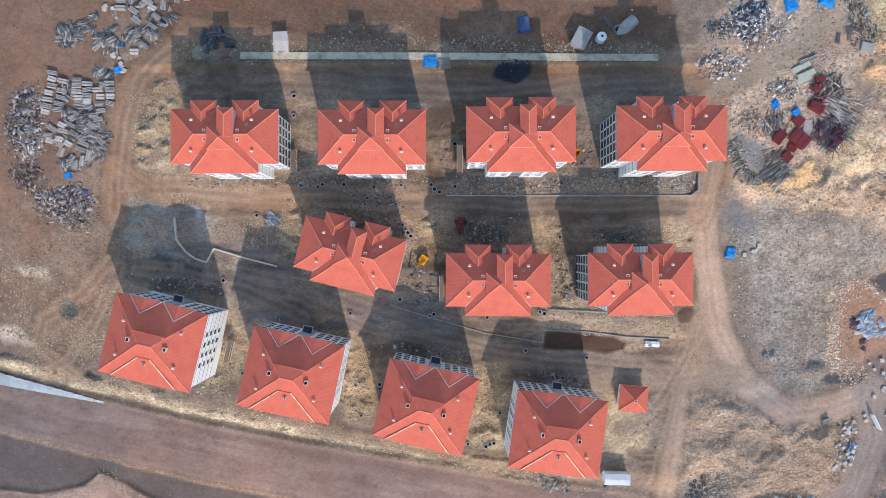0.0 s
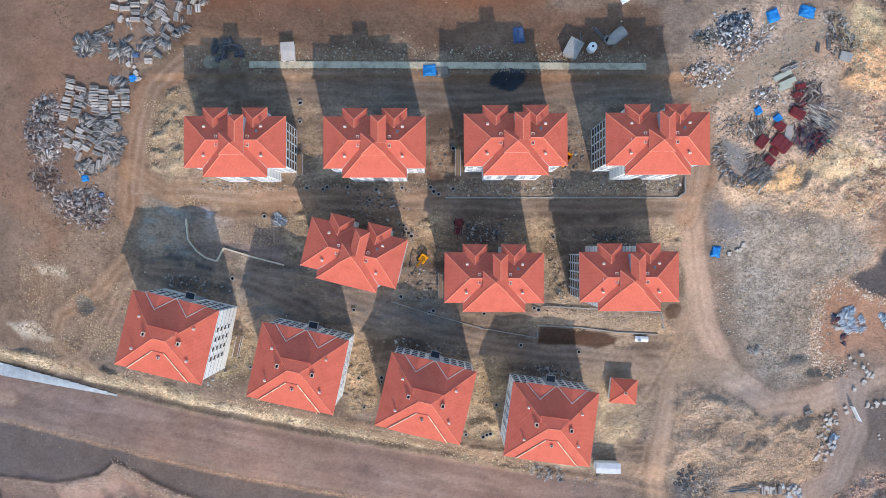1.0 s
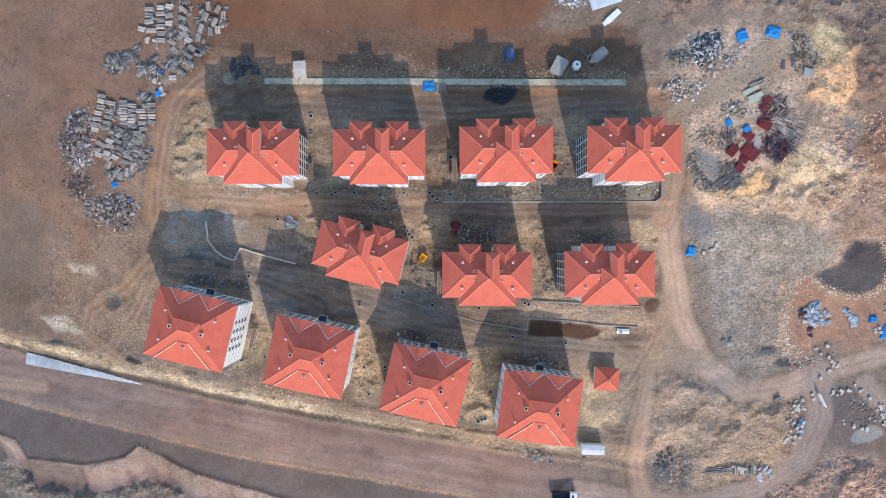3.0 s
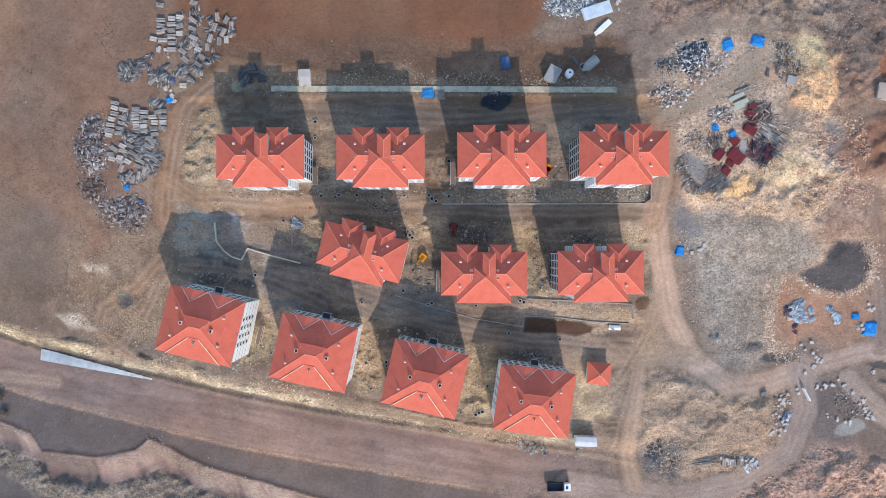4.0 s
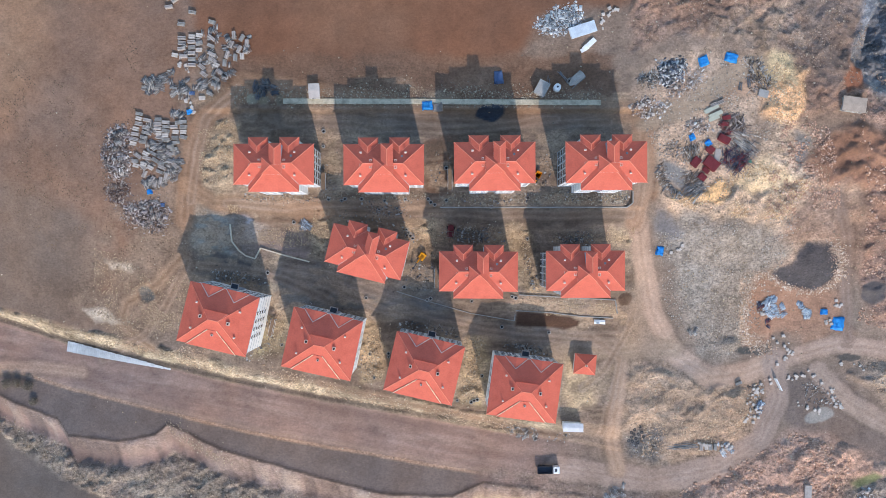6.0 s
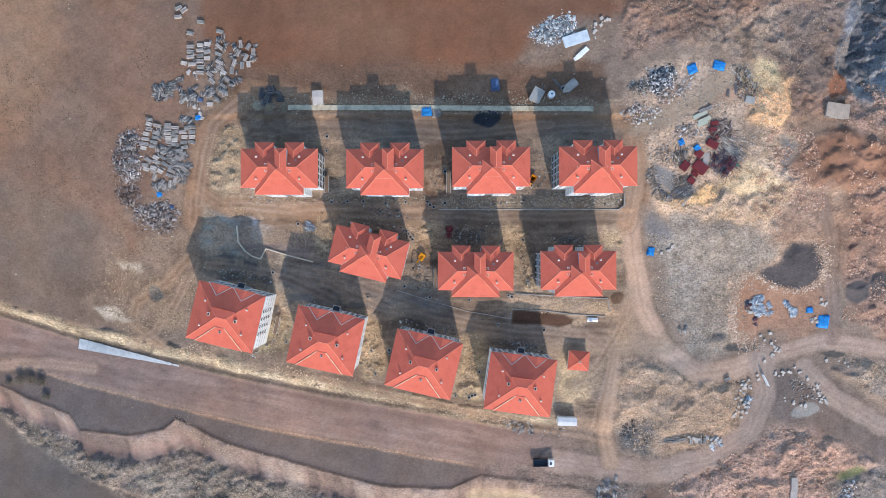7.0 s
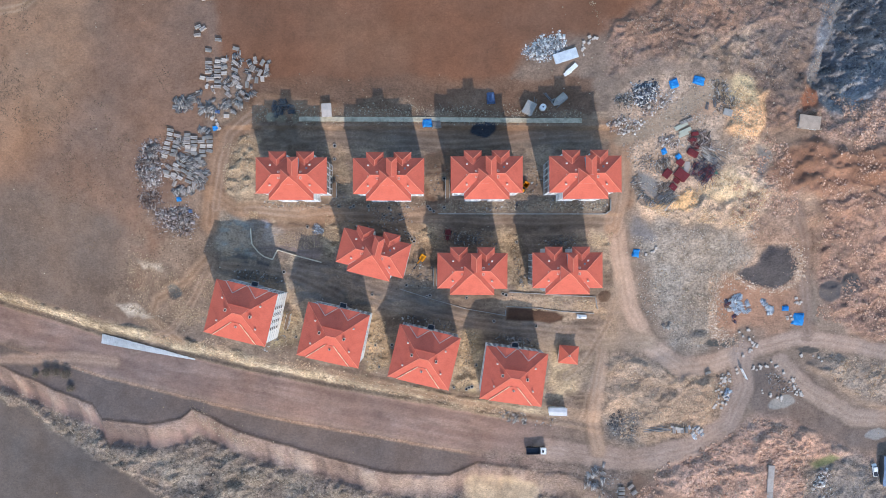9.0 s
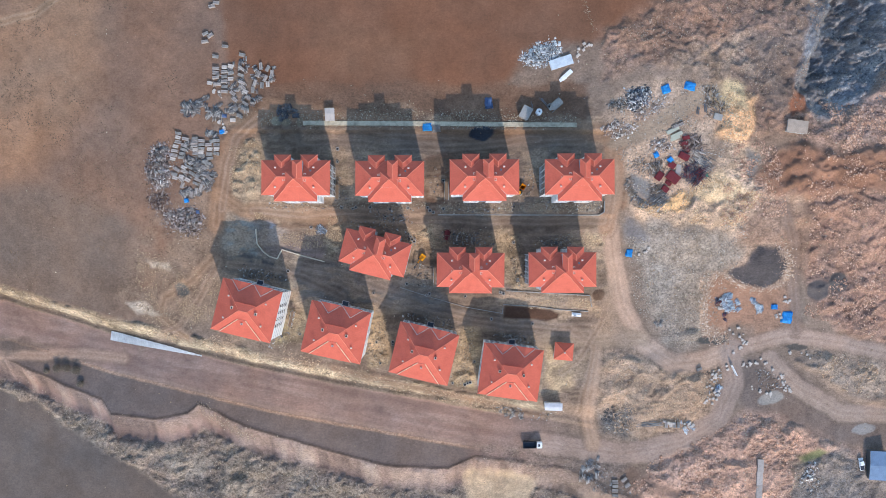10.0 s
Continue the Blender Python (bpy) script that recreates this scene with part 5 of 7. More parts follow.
keep = rng.random(len(x)) < speck[cj, ci] ** 3.2 * 0.42 * smooth(0.36, 0.6, fbm(x, y, 5.0, 201, 3))
stones("loose_stones", x[keep], y[keep], 0.06, 0.42, "pale broken stones strewn over bare earth")

# rows of rubble by walls, terraces and the road
for pts, n, s in (([(-61.9, 46.6), (-31.9, 46.6), (-11.0, 46.9), (15.1, 46.6), (49.1, 45.6)], 2600, 1.5),
                  ([(-47.0, 43.7), (-11.2, 43.6), (28.7, 43.3)], 700, 0.4),
                  ([(-59.7, 15.8), (-35.1, 15.8), (-19.1, 15.8), (-3.2, 16.3)], 900, 0.8),
                  ([(1.5, 15.3), (28.7, 15.3), (58.6, 15.3)], 1700, 0.9),
                  ([(2.2, 5.6), (18.6, 5.6)], 350, 1.2), ([(37.7, 3.6), (56.9, 4.2)], 300, 1.0),
                  ([(27.1, -15.4), (56.5, -18.6)], 500, 1.0), ([(-58.4, -36.0), (-50.3, -28.3)], 250, 1.2),
                  ([(-20.5, -29.7), (-22.3, -43.2)], 500, 1.3), ([(12.9, -29.7), (9.6, -50.7)], 500, 1.2),
                  ([(-159.4, -19.4), (-124.6, -28.5), (-75.5, -39.2), (-28.2, -48.3), (4.1, -56.4)], 2600, 1.3),
                  ([(-92.5, -59.8), (-86.5, -66.8), (-71.3, -72.6)], 500, 1.5),
                  ([(-105.2, -4.2), (-98.2, -6.9), (-95.0, -10.1)], 150, 0.8), ([(-114.8, -20.3), (-100.3, -25.1)], 200, 0.8),
                  ([(116.3, 44.7), (118.4, 32.2), (125.5, 21.9)], 250, 0.9),
                  ([(51.7, 88.7), (55.9, 77.0)], 60, 0.5),
                  ([(-171.4, -55.1), (-147.4, -66.8), (-127.7, -77.7), (-105.3, -82.5), (-87.4, -80.9), (-65.3, -90.1), (-38.4, -95.6)], 1100, 2.0)):
    x, y = along(pts, int(n * 1.6), s)
    stones("rubble_row", x, y, 0.06, 0.36, "row of pale broken stones and mortar lumps on earth")


# clods and broken rock of the soil they lie on
def clods(poly, n, tones, high=0.55):
    x, y = inside_points(poly, n * 2)
    ok = rng.random(len(x)) < smooth(0.38, 0.6, fbm(x, y, 6.0, 301, 3))
    material = mixed("clods", [lin(*c) for c in tones], 0.95)
    return stones("earth_clods", x[ok], y[ok], 0.08, high, "clods and broken rock of the tipped earth", material, 2.4)


ORANGE = ((206, 170, 132), (192, 154, 116), (216, 188, 152), (176, 140, 108), (200, 166, 130), (224, 204, 176))
PINKISH = ((196, 158, 136), (176, 138, 118), (210, 178, 158), (156, 122, 104), (188, 150, 126))
TANNISH = ((188, 158, 132), (174, 146, 122), (202, 178, 152), (158, 132, 110), (184, 152, 124))
GREYISH = ((168, 156, 144), (148, 136, 126), (184, 174, 164), (132, 120, 110), (160, 142, 126))
clods([(106.2, 58.6), (116.8, 57.6), (116.2, 47.4), (113.4, 38.7), (106.2, 39.5), (100.6, 41.9), (103.8, 50.0)], 1700, ORANGE, 0.34)
clods([(72.7, 15.6), (89.0, 15.0), (91.7, 22.5), (97.7, 28.7), (107.7, 26.3), (120.6, 20.9), (111.6, 9.4), (84.9, 10.2)], 4600, ORANGE, 0.36)
clods([(109.6, 40.3), (124.6, 40.5), (132.2, 13.6), (101.7, 9.2)], 2400, PINKISH)
clods([(132.3, 43.1), (171.3, 42.0), (175.9, -34.1), (144.6, -24.9), (142.2, 13.8)], 4200, PINKISH, 0.6)
clods([(143.3, 56.0), (170.7, 54.7), (172.4, 33.7), (150.7, 37.2)], 1600, PINKISH, 0.6)
clods([(82.8, -79.9), (106.4, -70.8), (122.5, -62.5), (143.2, -71.7), (139.7, -97.1), (68.4, -96.9)], 4200, PINKISH, 0.6)
clods([(66.7, -39.5), (92.4, -47.5), (110.4, -47.8), (105.0, -59.8), (90.9, -69.5), (67.7, -69.1)], 4200, TANNISH, 0.38)
clods([(144.0, -38.2), (177.1, -45.5), (177.7, -59.0), (155.9, -53.9)], 1300, TANNISH, 0.5)
clods([(64.4, 77.6), (108.9, 95.8), (145.0, 98.0), (136.5, 51.5), (114.2, 59.3), (87.6, 68.3), (62.6, 61.7)], 5200, ((158, 134, 118), (138, 114, 100), (172, 152, 138), (124, 104, 92), (150, 124, 106)), 0.42)
clods([(138.6, 62.1), (149.2, 98.0), (169.0, 98.8), (170.1, 54.5)], 1500, ((130, 130, 134), (110, 112, 116), (164, 160, 158), (92, 94, 100)), 0.6)
clods([(70.0, 4.9), (88.9, 7.1), (123.4, 12.5), (112.8, -7.6), (106.8, -35.8), (89.6, -36.5), (75.5, -22.3)], 3600, GREYISH, 0.4)
clods([(61.9, 43.5), (66.9, 51.7), (105.1, 62.9), (107.6, 40.3), (97.2, 21.6), (69.5, 19.2)], 2600, GREYISH, 0.4)
clods([(-109.2, -31.6), (-83.5, -31.5), (27.8, -58.5), (27.9, -63.0), (-58.3, -45.6), (-111.3, -33.7)], 2600, TANNISH, 0.4)


SANDY = ((196, 170, 138), (182, 154, 124), (206, 184, 154), (164, 138, 112), (186, 160, 130), (140, 116, 96))
for poly, n in (([(-66.1, 13.8), (-58.4, 13.2), (-58.1, 10.9), (-65.5, 11.2)], 240), ([(-39.0, 12.5), (-34.1, 12.5), (-34.6, 1.5), (-38.9, 0.1), (-40.2, 5.7)], 420), ([(-6.6, 10.9), (-1.2, 10.9), (0.1, 0.1), (-5.4, 2.9)], 420), ([(24.7, 5.6), (28.8, 5.6), (30.5, -14.3), (26.3, -14.3), (27.6, -4.0)], 700),
                ([(51.9, 6.3), (62.5, 6.7), (61.6, 1.5), (53.7, 1.5)], 420), ([(-73.6, 36.0), (-64.2, 39.9), (-62.9, 32.0), (-64.4, 21.4), (-73.6, 19.1), (-74.0, 26.9)], 1100), ([(-27.5, -28.3), (-18.3, -25.4), (-17.9, -43.1), (-23.6, -42.4), (-26.3, -35.6)], 1300), ([(5.9, -32.7), (12.2, -28.3), (14.6, -47.6), (8.1, -50.6)], 1100),
                ([(-55.5, -16.8), (-51.2, -16.7), (-48.8, -25.4), (-54.9, -31.3)], 420), ([(-57.7, 5.7), (-39.4, 7.8), (-39.5, 1.5), (-48.0, 0.1), (-56.4, 2.2)], 500), ([(32.8, -18.6), (54.8, -17.2), (58.3, -20.9), (34.4, -21.5)], 600), ([(-110.9, 0.1), (-93.9, -4.1), (-78.7, -11.2), (-84.7, -28.8), (-105.9, -29.1), (-114.6, -23.2)], 1600),
                ([(-94.3, -17.2), (-81.7, -11.2), (-87.7, -28.9), (-96.5, -24.5)], 500)):
    clods(poly, int(n * 1.4), SANDY, 0.26)


def heap(name, poly, n, rise, size, material, label, category, flat=0.12, fine=0, slim=1.0):
    """A heap of mixed planks, blocks and sheets lying on one another, thickest in the middle; fine: how many small crumbs lie among them."""
    x, y = inside_points(poly, n + fine)
    x, y = x + rng.normal(0, 0.7, n + fine), y + rng.normal(0, 0.7, n + fine)
    d, ins = line_distance(x, y, poly, True)
    d = np.where(ins, d, 0)
    base = ground_z(x, y)
    z = base + rise * np.clip(d / (0.5 * d.max() + 0.01), 0, 1) * rng.random(n + fine) * (0.4 + 0.6 * fbm(x, y, 3.0, 8, 2))
    small = np.where(np.arange(n + fine) < n, 1.0, 0.35)
    lengths = size * np.clip(rng.lognormal(-0.1, 0.5, n + fine), 0.3, 2.8) * small
    widths = np.clip(lengths * rng.uniform(0.06, 0.8, n + fine) ** 1.3, 0.06, 1.3) * slim
    lie = 0.9 * np.round(fbm(x, y, 5.0, 77, 1) * 6) + rng.normal(0, 0.45, n + fine)
    many(name, CUBE, CUBE_F, x, y, z - 0.05, lengths, widths, flat * rng.uniform(0.3, 1.4, n + fine),
         lie, rng.normal(0, 0.06, n + fine), material, label, category)


def bundles(name, poly, n, label, material=SHEETS, long=2.3, count=8, rise=0.8):
    """Bundles of parallel bars and beams thrown on one another, each bundle with its own turn."""
    bx, by = inside_points(poly, n)
    d, ins = line_distance(bx, by, poly, True)
    turn = 0.8 * np.round(fbm(bx, by, 7.0, 91, 1) * 5) + rng.normal(0, 0.5, n)
    lift = rise * rng.random(n) * np.clip(d / 1.5, 0.1, 1)
    k = np.repeat(np.arange(n), count)
    across = (np.tile(np.arange(count), n) - (count - 1) / 2) * rng.uniform(0.2, 0.3, n)[k] + rng.normal(0, 0.03, n * count)
    slide = rng.normal(0, 0.16, n * count)
    t = turn[k] + rng.normal(0, 0.05, n * count)
    x, y = bx[k] + slide * np.cos(t) - across * np.sin(t), by[k] + slide * np.sin(t) + across * np.cos(t)
    ob = many(name, CUBE, CUBE_F, x, y, ground_z(x, y) + lift[k] + 0.1 * rng.random(n * count), long * rng.uniform(0.75, 1.1, n * count), rng.uniform(0.09, 0.17, n * count), rng.uniform(0.08, 0.2, n * count),
              t, rng.normal(0, 0.05, n * count), material, label, "bar heap")
    return ob


PALEBITS = mixed("pale_offcuts", [lin(*c) for c in ((206, 200, 196), (170, 160, 154), (128, 116, 110), (226, 222, 218), (150, 128, 118), (98, 84, 78), (188, 172, 164))], 0.8)
heap("debris_heap", [(-101.0, 37.7), (-96.5, 38.2), (-95.2, 33.9), (-96.4, 23.0), (-100.6, 21.4), (-103.6, 24.3), (-105.4, 28.3), (-103.4, 33.1)], 1000, 0.9, 0.6, PINKSCRAP, "sprawling heap of broken timber and rubble on bare earth", "debris heap", 0.16, 420, 1.0)
heap("debris_heap", [(-101.4, 29.2), (-95.8, 30.4), (-96.4, 23.5), (-100.6, 21.4), (-103.3, 24.3)], 420, 1.0, 0.6, PALEBITS, "pale rubble and offcuts among broken timber", "debris heap", 0.14, 500, 0.6)
heap("debris_heap", [(-103.6, 20.4), (-97.8, 21.1), (-96.2, 18.4), (-99.5, 13.4), (-102.8, 14.5), (-104.8, 17.7)], 600, 0.9, 0.7, mixed("brown_scrap", [lin(*c) for c in ((96, 74, 64), (120, 96, 84), (78, 62, 56), (150, 128, 116), (170, 158, 150), (108, 100, 104))], 0.9), "low brown heap of timber offcuts on bare earth", "debris heap", 0.1, 700, 0.4)
heap("debris_heap", [(-98.9, 13.6), (-93.8, 15.0), (-88.3, 15.7), (-84.9, 13.0), (-85.7, 7.3), (-89.5, 5.7), (-93.4, 6.3), (-100.4, 9.6)], 1000, 0.9, 0.6, PINKSCRAP, "heap of grey rubble and offcuts beside the track", "debris heap", 0.16, 420, 1.0)
heap("debris_heap", [(-96.9, 13.2), (-90.9, 14.5), (-87.1, 12.2), (-89.9, 7.8), (-96.3, 8.5)], 200, 0.9, 0.6, PINKSCRAP, "rubble topping a heap of offcuts", "debris heap", 0.12, 500, 0.5)
for poly, n in (([(-90.0, 52.7), (-86.3, 52.1), (-81.4, 54.1), (-81.5, 49.7), (-85.7, 47.2), (-89.1, 46.3), (-90.3, 49.6)], 26), ([(-81.2, 50.0), (-76.8, 50.8), (-74.9, 46.5), (-78.1, 45.5), (-80.8, 47.1)], 16), ([(-74.9, 50.1), (-70.7, 52.0), (-69.4, 50.0), (-74.1, 47.8)], 8),
                ([(-88.3, 32.8), (-82.6, 33.2), (-80.1, 28.8), (-86.2, 28.3), (-90.6, 30.2)], 24), ([(-88.6, 22.3), (-80.5, 24.1), (-79.5, 23.0), (-84.2, 19.1), (-91.2, 19.2), (-92.6, 21.6)], 24), ([(-82.7, 41.7), (-77.2, 42.4), (-77.9, 39.9), (-82.6, 39.7)], 8),
                ([(-84.8, 28.1), (-79.3, 28.5), (-79.1, 24.1), (-84.2, 23.4)], 14), ([(-90.1, 38.8), (-87.0, 38.7), (-87.3, 31.6), (-91.2, 31.7)], 14), ([(-70.1, 50.0), (-65.2, 52.4), (-61.5, 53.6), (-65.2, 47.2), (-68.5, 48.0)], 8)):
    bundles("bar_heap", poly, n, "heap of grey formwork panels and props on bare earth", SHEETS, 2.1, 7, 0.8)
bundles("bar_heap", [(-88.9, 50.4), (-86.9, 51.1), (-86.6, 46.7), (-88.8, 46.2)], 9, "dark steel bars among formwork panels", NAVY, 1.6, 6, 0.6)
heap("bag_heap", [(67.2, 55.9), (70.0, 57.2), (76.1, 57.8), (76.8, 54.7), (73.4, 51.9), (70.7, 49.9), (68.5, 50.8)], 1100, 1.4, 0.5, BAGS, "heap of dark and white sacks on bare earth", "sack heap", 0.2, 300, 1.0)
heap("debris_heap", [(60.9, 52.0), (66.7, 54.4), (67.9, 50.8), (65.3, 49.1), (61.5, 49.9)], 300, 0.8, 0.5, mixed("dark_scrap", [lin(*c) for c in ((84, 82, 82), (116, 112, 108), (62, 62, 66), (150, 146, 140), (190, 186, 182), (108, 96, 84))], 0.8), "low heap of dark scrap and offcuts", "debris heap", 0.14, 300, 0.8)
heap("debris_heap", [(70.7, 50.0), (77.6, 53.8), (81.4, 56.5), (83.9, 56.1), (79.3, 48.3), (72.7, 45.8), (71.3, 44.0)], 260, 0.5, 0.5, PALEBITS, "low spread of pale building rubble", "debris heap", 0.14, 380, 0.8)
heap("bag_heap", [(58.2, 43.6), (64.6, 46.3), (70.9, 44.0), (70.6, 42.2), (64.1, 39.4), (61.3, 40.7)], 260, 0.8, 0.55, PALEBITS, "scattered white sacks and blocks on bare earth", "sack heap", 0.22, 260, 1.1)
heap("debris_heap", [(95.8, 59.5), (100.9, 59.8), (104.2, 53.3), (104.7, 50.6), (98.4, 48.5), (97.2, 51.7)], 260, 0.8, 0.8, SCRAP, "scattered boards and blocks on the tip", "debris heap", 0.14, 260, 0.5)
heap("debris_heap", [(76.2, 39.0), (82.3, 40.8), (86.2, 37.4), (82.6, 35.6), (77.5, 36.2)], 180, 0.6, 0.5, PALEBITS, "scattered pale sacks and offcuts on the tip", "debris heap", 0.16, 200, 1.0)
heap("debris_heap", [(67.8, 31.6), (72.2, 33.7), (76.4, 32.5), (75.3, 27.9), (71.0, 27.1)], 60, 0.5, 0.8, SCRAP, "sparse offcuts beside the sack track", "debris heap", 0.12, 160, 0.8)
heap("timber_heap", [(76.5, 31.2), (81.7, 32.6), (82.4, 29.6), (79.7, 27.3), (76.3, 28.6)], 150, 0.8, 2.4, SCRAP, "spread of grey timber and pipes by the red steel", "timber heap", 0.14, 120, 0.12)
heap("timber_heap", [(77.2, 23.3), (81.6, 23.7), (84.4, 20.4), (82.9, 16.5), (78.8, 18.0)], 160, 0.9, 2.6, SCRAP, "low heap of grey timbers on grey ground", "timber heap", 0.14, 120, 0.14)
heap("timber_heap", [(68.3, 25.8), (70.4, 26.5), (71.9, 20.8), (76.4, 17.2), (82.2, 15.4), (75.9, 15.3), (69.6, 20.5)], 150, 0.6, 1.2, SCRAP, "fringe of rubble and timber round grey ground", "timber heap", 0.14, 300, 0.4)
heap("timber_heap", [(88.4, 41.4), (93.9, 42.3), (97.9, 37.8), (96.7, 35.1), (91.3, 36.9), (89.0, 38.1)], 170, 0.9, 1.8, PINKSCRAP, "heap of reddish timber and steel offcuts", "timber heap", 0.14, 260, 0.2)
heap("prop_heap", [(89.2, 30.6), (94.4, 33.0), (99.5, 30.2), (99.1, 27.5), (95.5, 24.0), (90.0, 26.6)], 190, 1.0, 3.2, NAVY, "heap of dark blue and red steel props", "prop heap", 0.14, 40, 0.1)
heap("debris_heap", [(29.2, 67.3), (34.6, 72.3), (42.5, 73.9), (43.9, 69.3), (38.0, 64.3), (32.6, 65.1)], 700, 0.8, 0.6, mixed("pale_scrap", [lin(*c) for c in ((200, 200, 200), (170, 172, 174), (146, 150, 154), (220, 218, 214), (112, 112, 114))], 0.7), "heap of white insulation boards at the field's edge", "board heap", 0.1, 900)
for poly, n in (([(0.8, 6.3), (15.9, 6.7), (16.6, 2.2), (6.3, 2.2)], 420),
                ([(39.1, 4.2), (47.3, 5.6), (49.0, 1.8), (38.0, 1.2)], 220), ([(-72.6, -6.9), (-63.5, -6.9), (-61.0, -11.1), (-72.3, -10.4)], 200),
                ([(-24.7, 14.2), (-8.7, 13.0), (-8.0, 9.4), (-19.6, 9.9)], 260), ([(23.5, -59.5), (32.3, -59.7), (33.9, -63.7), (24.4, -63.3)], 200),
                ([(-13.3, -23.2), (6.5, -26.2), (6.5, -28.3), (-13.3, -26.0)], 150), ([(21.5, -29.7), (33.7, -31.6), (33.7, -34.9), (21.6, -33.0)], 220),
                ([(-44.3, 9.4), (-39.7, 9.1), (-39.1, 5.6), (-43.9, 5.9)], 60), ([(-11.5, 6.3), (-6.7, 5.6), (-6.7, 2.2), (-10.9, 2.9)], 120),
                ([(-37.1, 25.4), (-32.4, 24.7), (-32.6, 16.2), (-36.6, 16.2)], 70), ([(-1.9, 30.7), (4.8, 27.4), (4.1, 18.7), (-2.5, 19.4)], 40),
                ([(31.4, 30.7), (36.7, 30.0), (35.3, 17.4), (30.0, 17.4)], 90), ([(-8.8, -4.0), (0.1, -5.4), (-1.2, -14.4), (-8.9, -12.3)], 160),
                ([(59.0, -84.6), (67.7, -82.4), (67.1, -94.0), (58.1, -91.5)], 260), ([(68.0, -89.2), (77.0, -89.5), (76.2, -97.6), (68.4, -97.6)], 220),
                ([(63.1, -61.4), (73.0, -60.5), (73.7, -68.7), (64.4, -69.1)], 240), ([(141.5, -87.4), (153.0, -87.7), (155.8, -96.9), (144.1, -96.6)], 300),
                ([(123.9, -46.9), (130.4, -44.7), (140.1, -55.9), (126.5, -53.6)], 260), ([(103.6, -46.6), (111.5, -45.7), (108.2, -57.6), (102.8, -57.6)], 170)):
    heap("clutter", poly, int(n * 0.6), 0.4, 0.5, SCRAP, "scattered boards, offcuts and buckets on bare earth", "clutter", 0.06, int(n * 1.3))


for pts, n in (([(-60.1, 15.7), (-49.4, 15.3), (-38.4, 15.7)], 130), ([(-23.2, 14.8), (-5.8, 14.7)], 70), ([(6.1, 15.4), (23.4, 14.7), (32.7, 16.1)], 150), ([(39.3, 16.1), (58.7, 15.4)], 130), ([(-68.2, -8.3), (-55.3, -11.1)], 90), ([(-42.7, -18.1), (-25.9, -22.4)], 90), ([(-9.1, -24.6), (6.5, -28.3)], 90),
               ([(20.8, -31.2), (36.6, -34.2)], 90), ([(-55.8, -22.5), (-54.8, -29.8), (-63.0, -35.8)], 130), ([(-24.7, -28.3), (-25.7, -40.1)], 60), ([(-30.7, 10.4), (-19.5, 8.5), (-11.4, 5.6)], 130), ([(4.9, 2.9), (20.0, 2.9)], 110), ([(36.5, 2.9), (48.9, 2.2)], 110), ([(28.3, -1.2), (31.1, -13.6)], 110), ([(46.1, -63.1), (35.8, -65.1)], 50)):
    x, y = along(pts, n, 0.9)
    size = 0.12 + 0.75 * rng.random(n) ** 2.2
    many("clutter", CUBE, CUBE_F, x, y, ground_z(x, y) - 0.02, size, size * rng.uniform(0.15, 0.8, n), rng.uniform(0.05, 0.22, n), rng.uniform(0, 3.1, n), rng.normal(0, 0.08, n), SCRAP, "offcuts, blocks and boards left along a house wall", "clutter")


# aluminium boards and the stony rim of the eastern pad
BOARDS = mixed("aluminium_boards", [lin(*c) for c in ((206, 214, 222), (176, 190, 206), (222, 226, 228), (150, 166, 186), (192, 200, 208), (120, 130, 146))], 0.55, 0.2)
bundles("board_heap", [(108.7, -17.1), (112.5, -16.5), (115.0, -18.0), (118.0, -21.3), (116.6, -23.0), (112.4, -23.1), (109.9, -21.0)], 34, "heap of silvery boards and panels on reddish earth", BOARDS, 1.7, 6, 1.2)
bundles("board_heap", [(121.7, -18.4), (123.9, -18.4), (126.9, -21.4), (126.9, -24.0), (122.4, -23.6)], 17, "small heap of silvery boards on reddish earth", BOARDS, 1.7, 6, 0.7)
bundles("board_heap", [(111.2, -15.8), (113.7, -16.3), (113.6, -17.1), (111.0, -16.5)], 3, "stack of pale boards beside a board heap", BOARDS, 1.9, 6, 0.8)
bundles("bar_heap", [(107.4, -18.0), (108.7, -17.6), (109.0, -20.1), (107.6, -20.5)], 5, "dark steel bars beside a board heap", NAVY, 1.4, 6, 0.6)
bundles("bar_heap", [(110.8, -24.2), (112.4, -24.2), (112.4, -26.4), (110.9, -26.4)], 4, "dark bars lying on reddish earth", NAVY, 1.6, 6, 0.4)
bundles("bar_heap", [(83.1, -26.9), (86.0, -26.0), (86.4, -28.0), (84.0, -28.9)], 5, "grey pallets lying in the rubble", SHEETS, 1.6, 6, 0.2)
bundles("bar_heap", [(-56.0, 50.4), (-47.5, 51.0), (-46.9, 46.5), (-54.7, 45.6)], 16, "dark steel tubes and props heaped above the wall's end", mixed("dull_tubes", [lin(*c) for c in ((104, 104, 108), (84, 84, 90), (130, 126, 122), (70, 70, 76))], 0.7), 2.4, 6, 0.8)
PINKROCK = mixed("reddish_stone", [lin(*c) for c in ((196, 168, 146), (178, 144, 122), (208, 186, 166), (160, 126, 106), (188, 154, 126), (222, 206, 190))], 0.95)
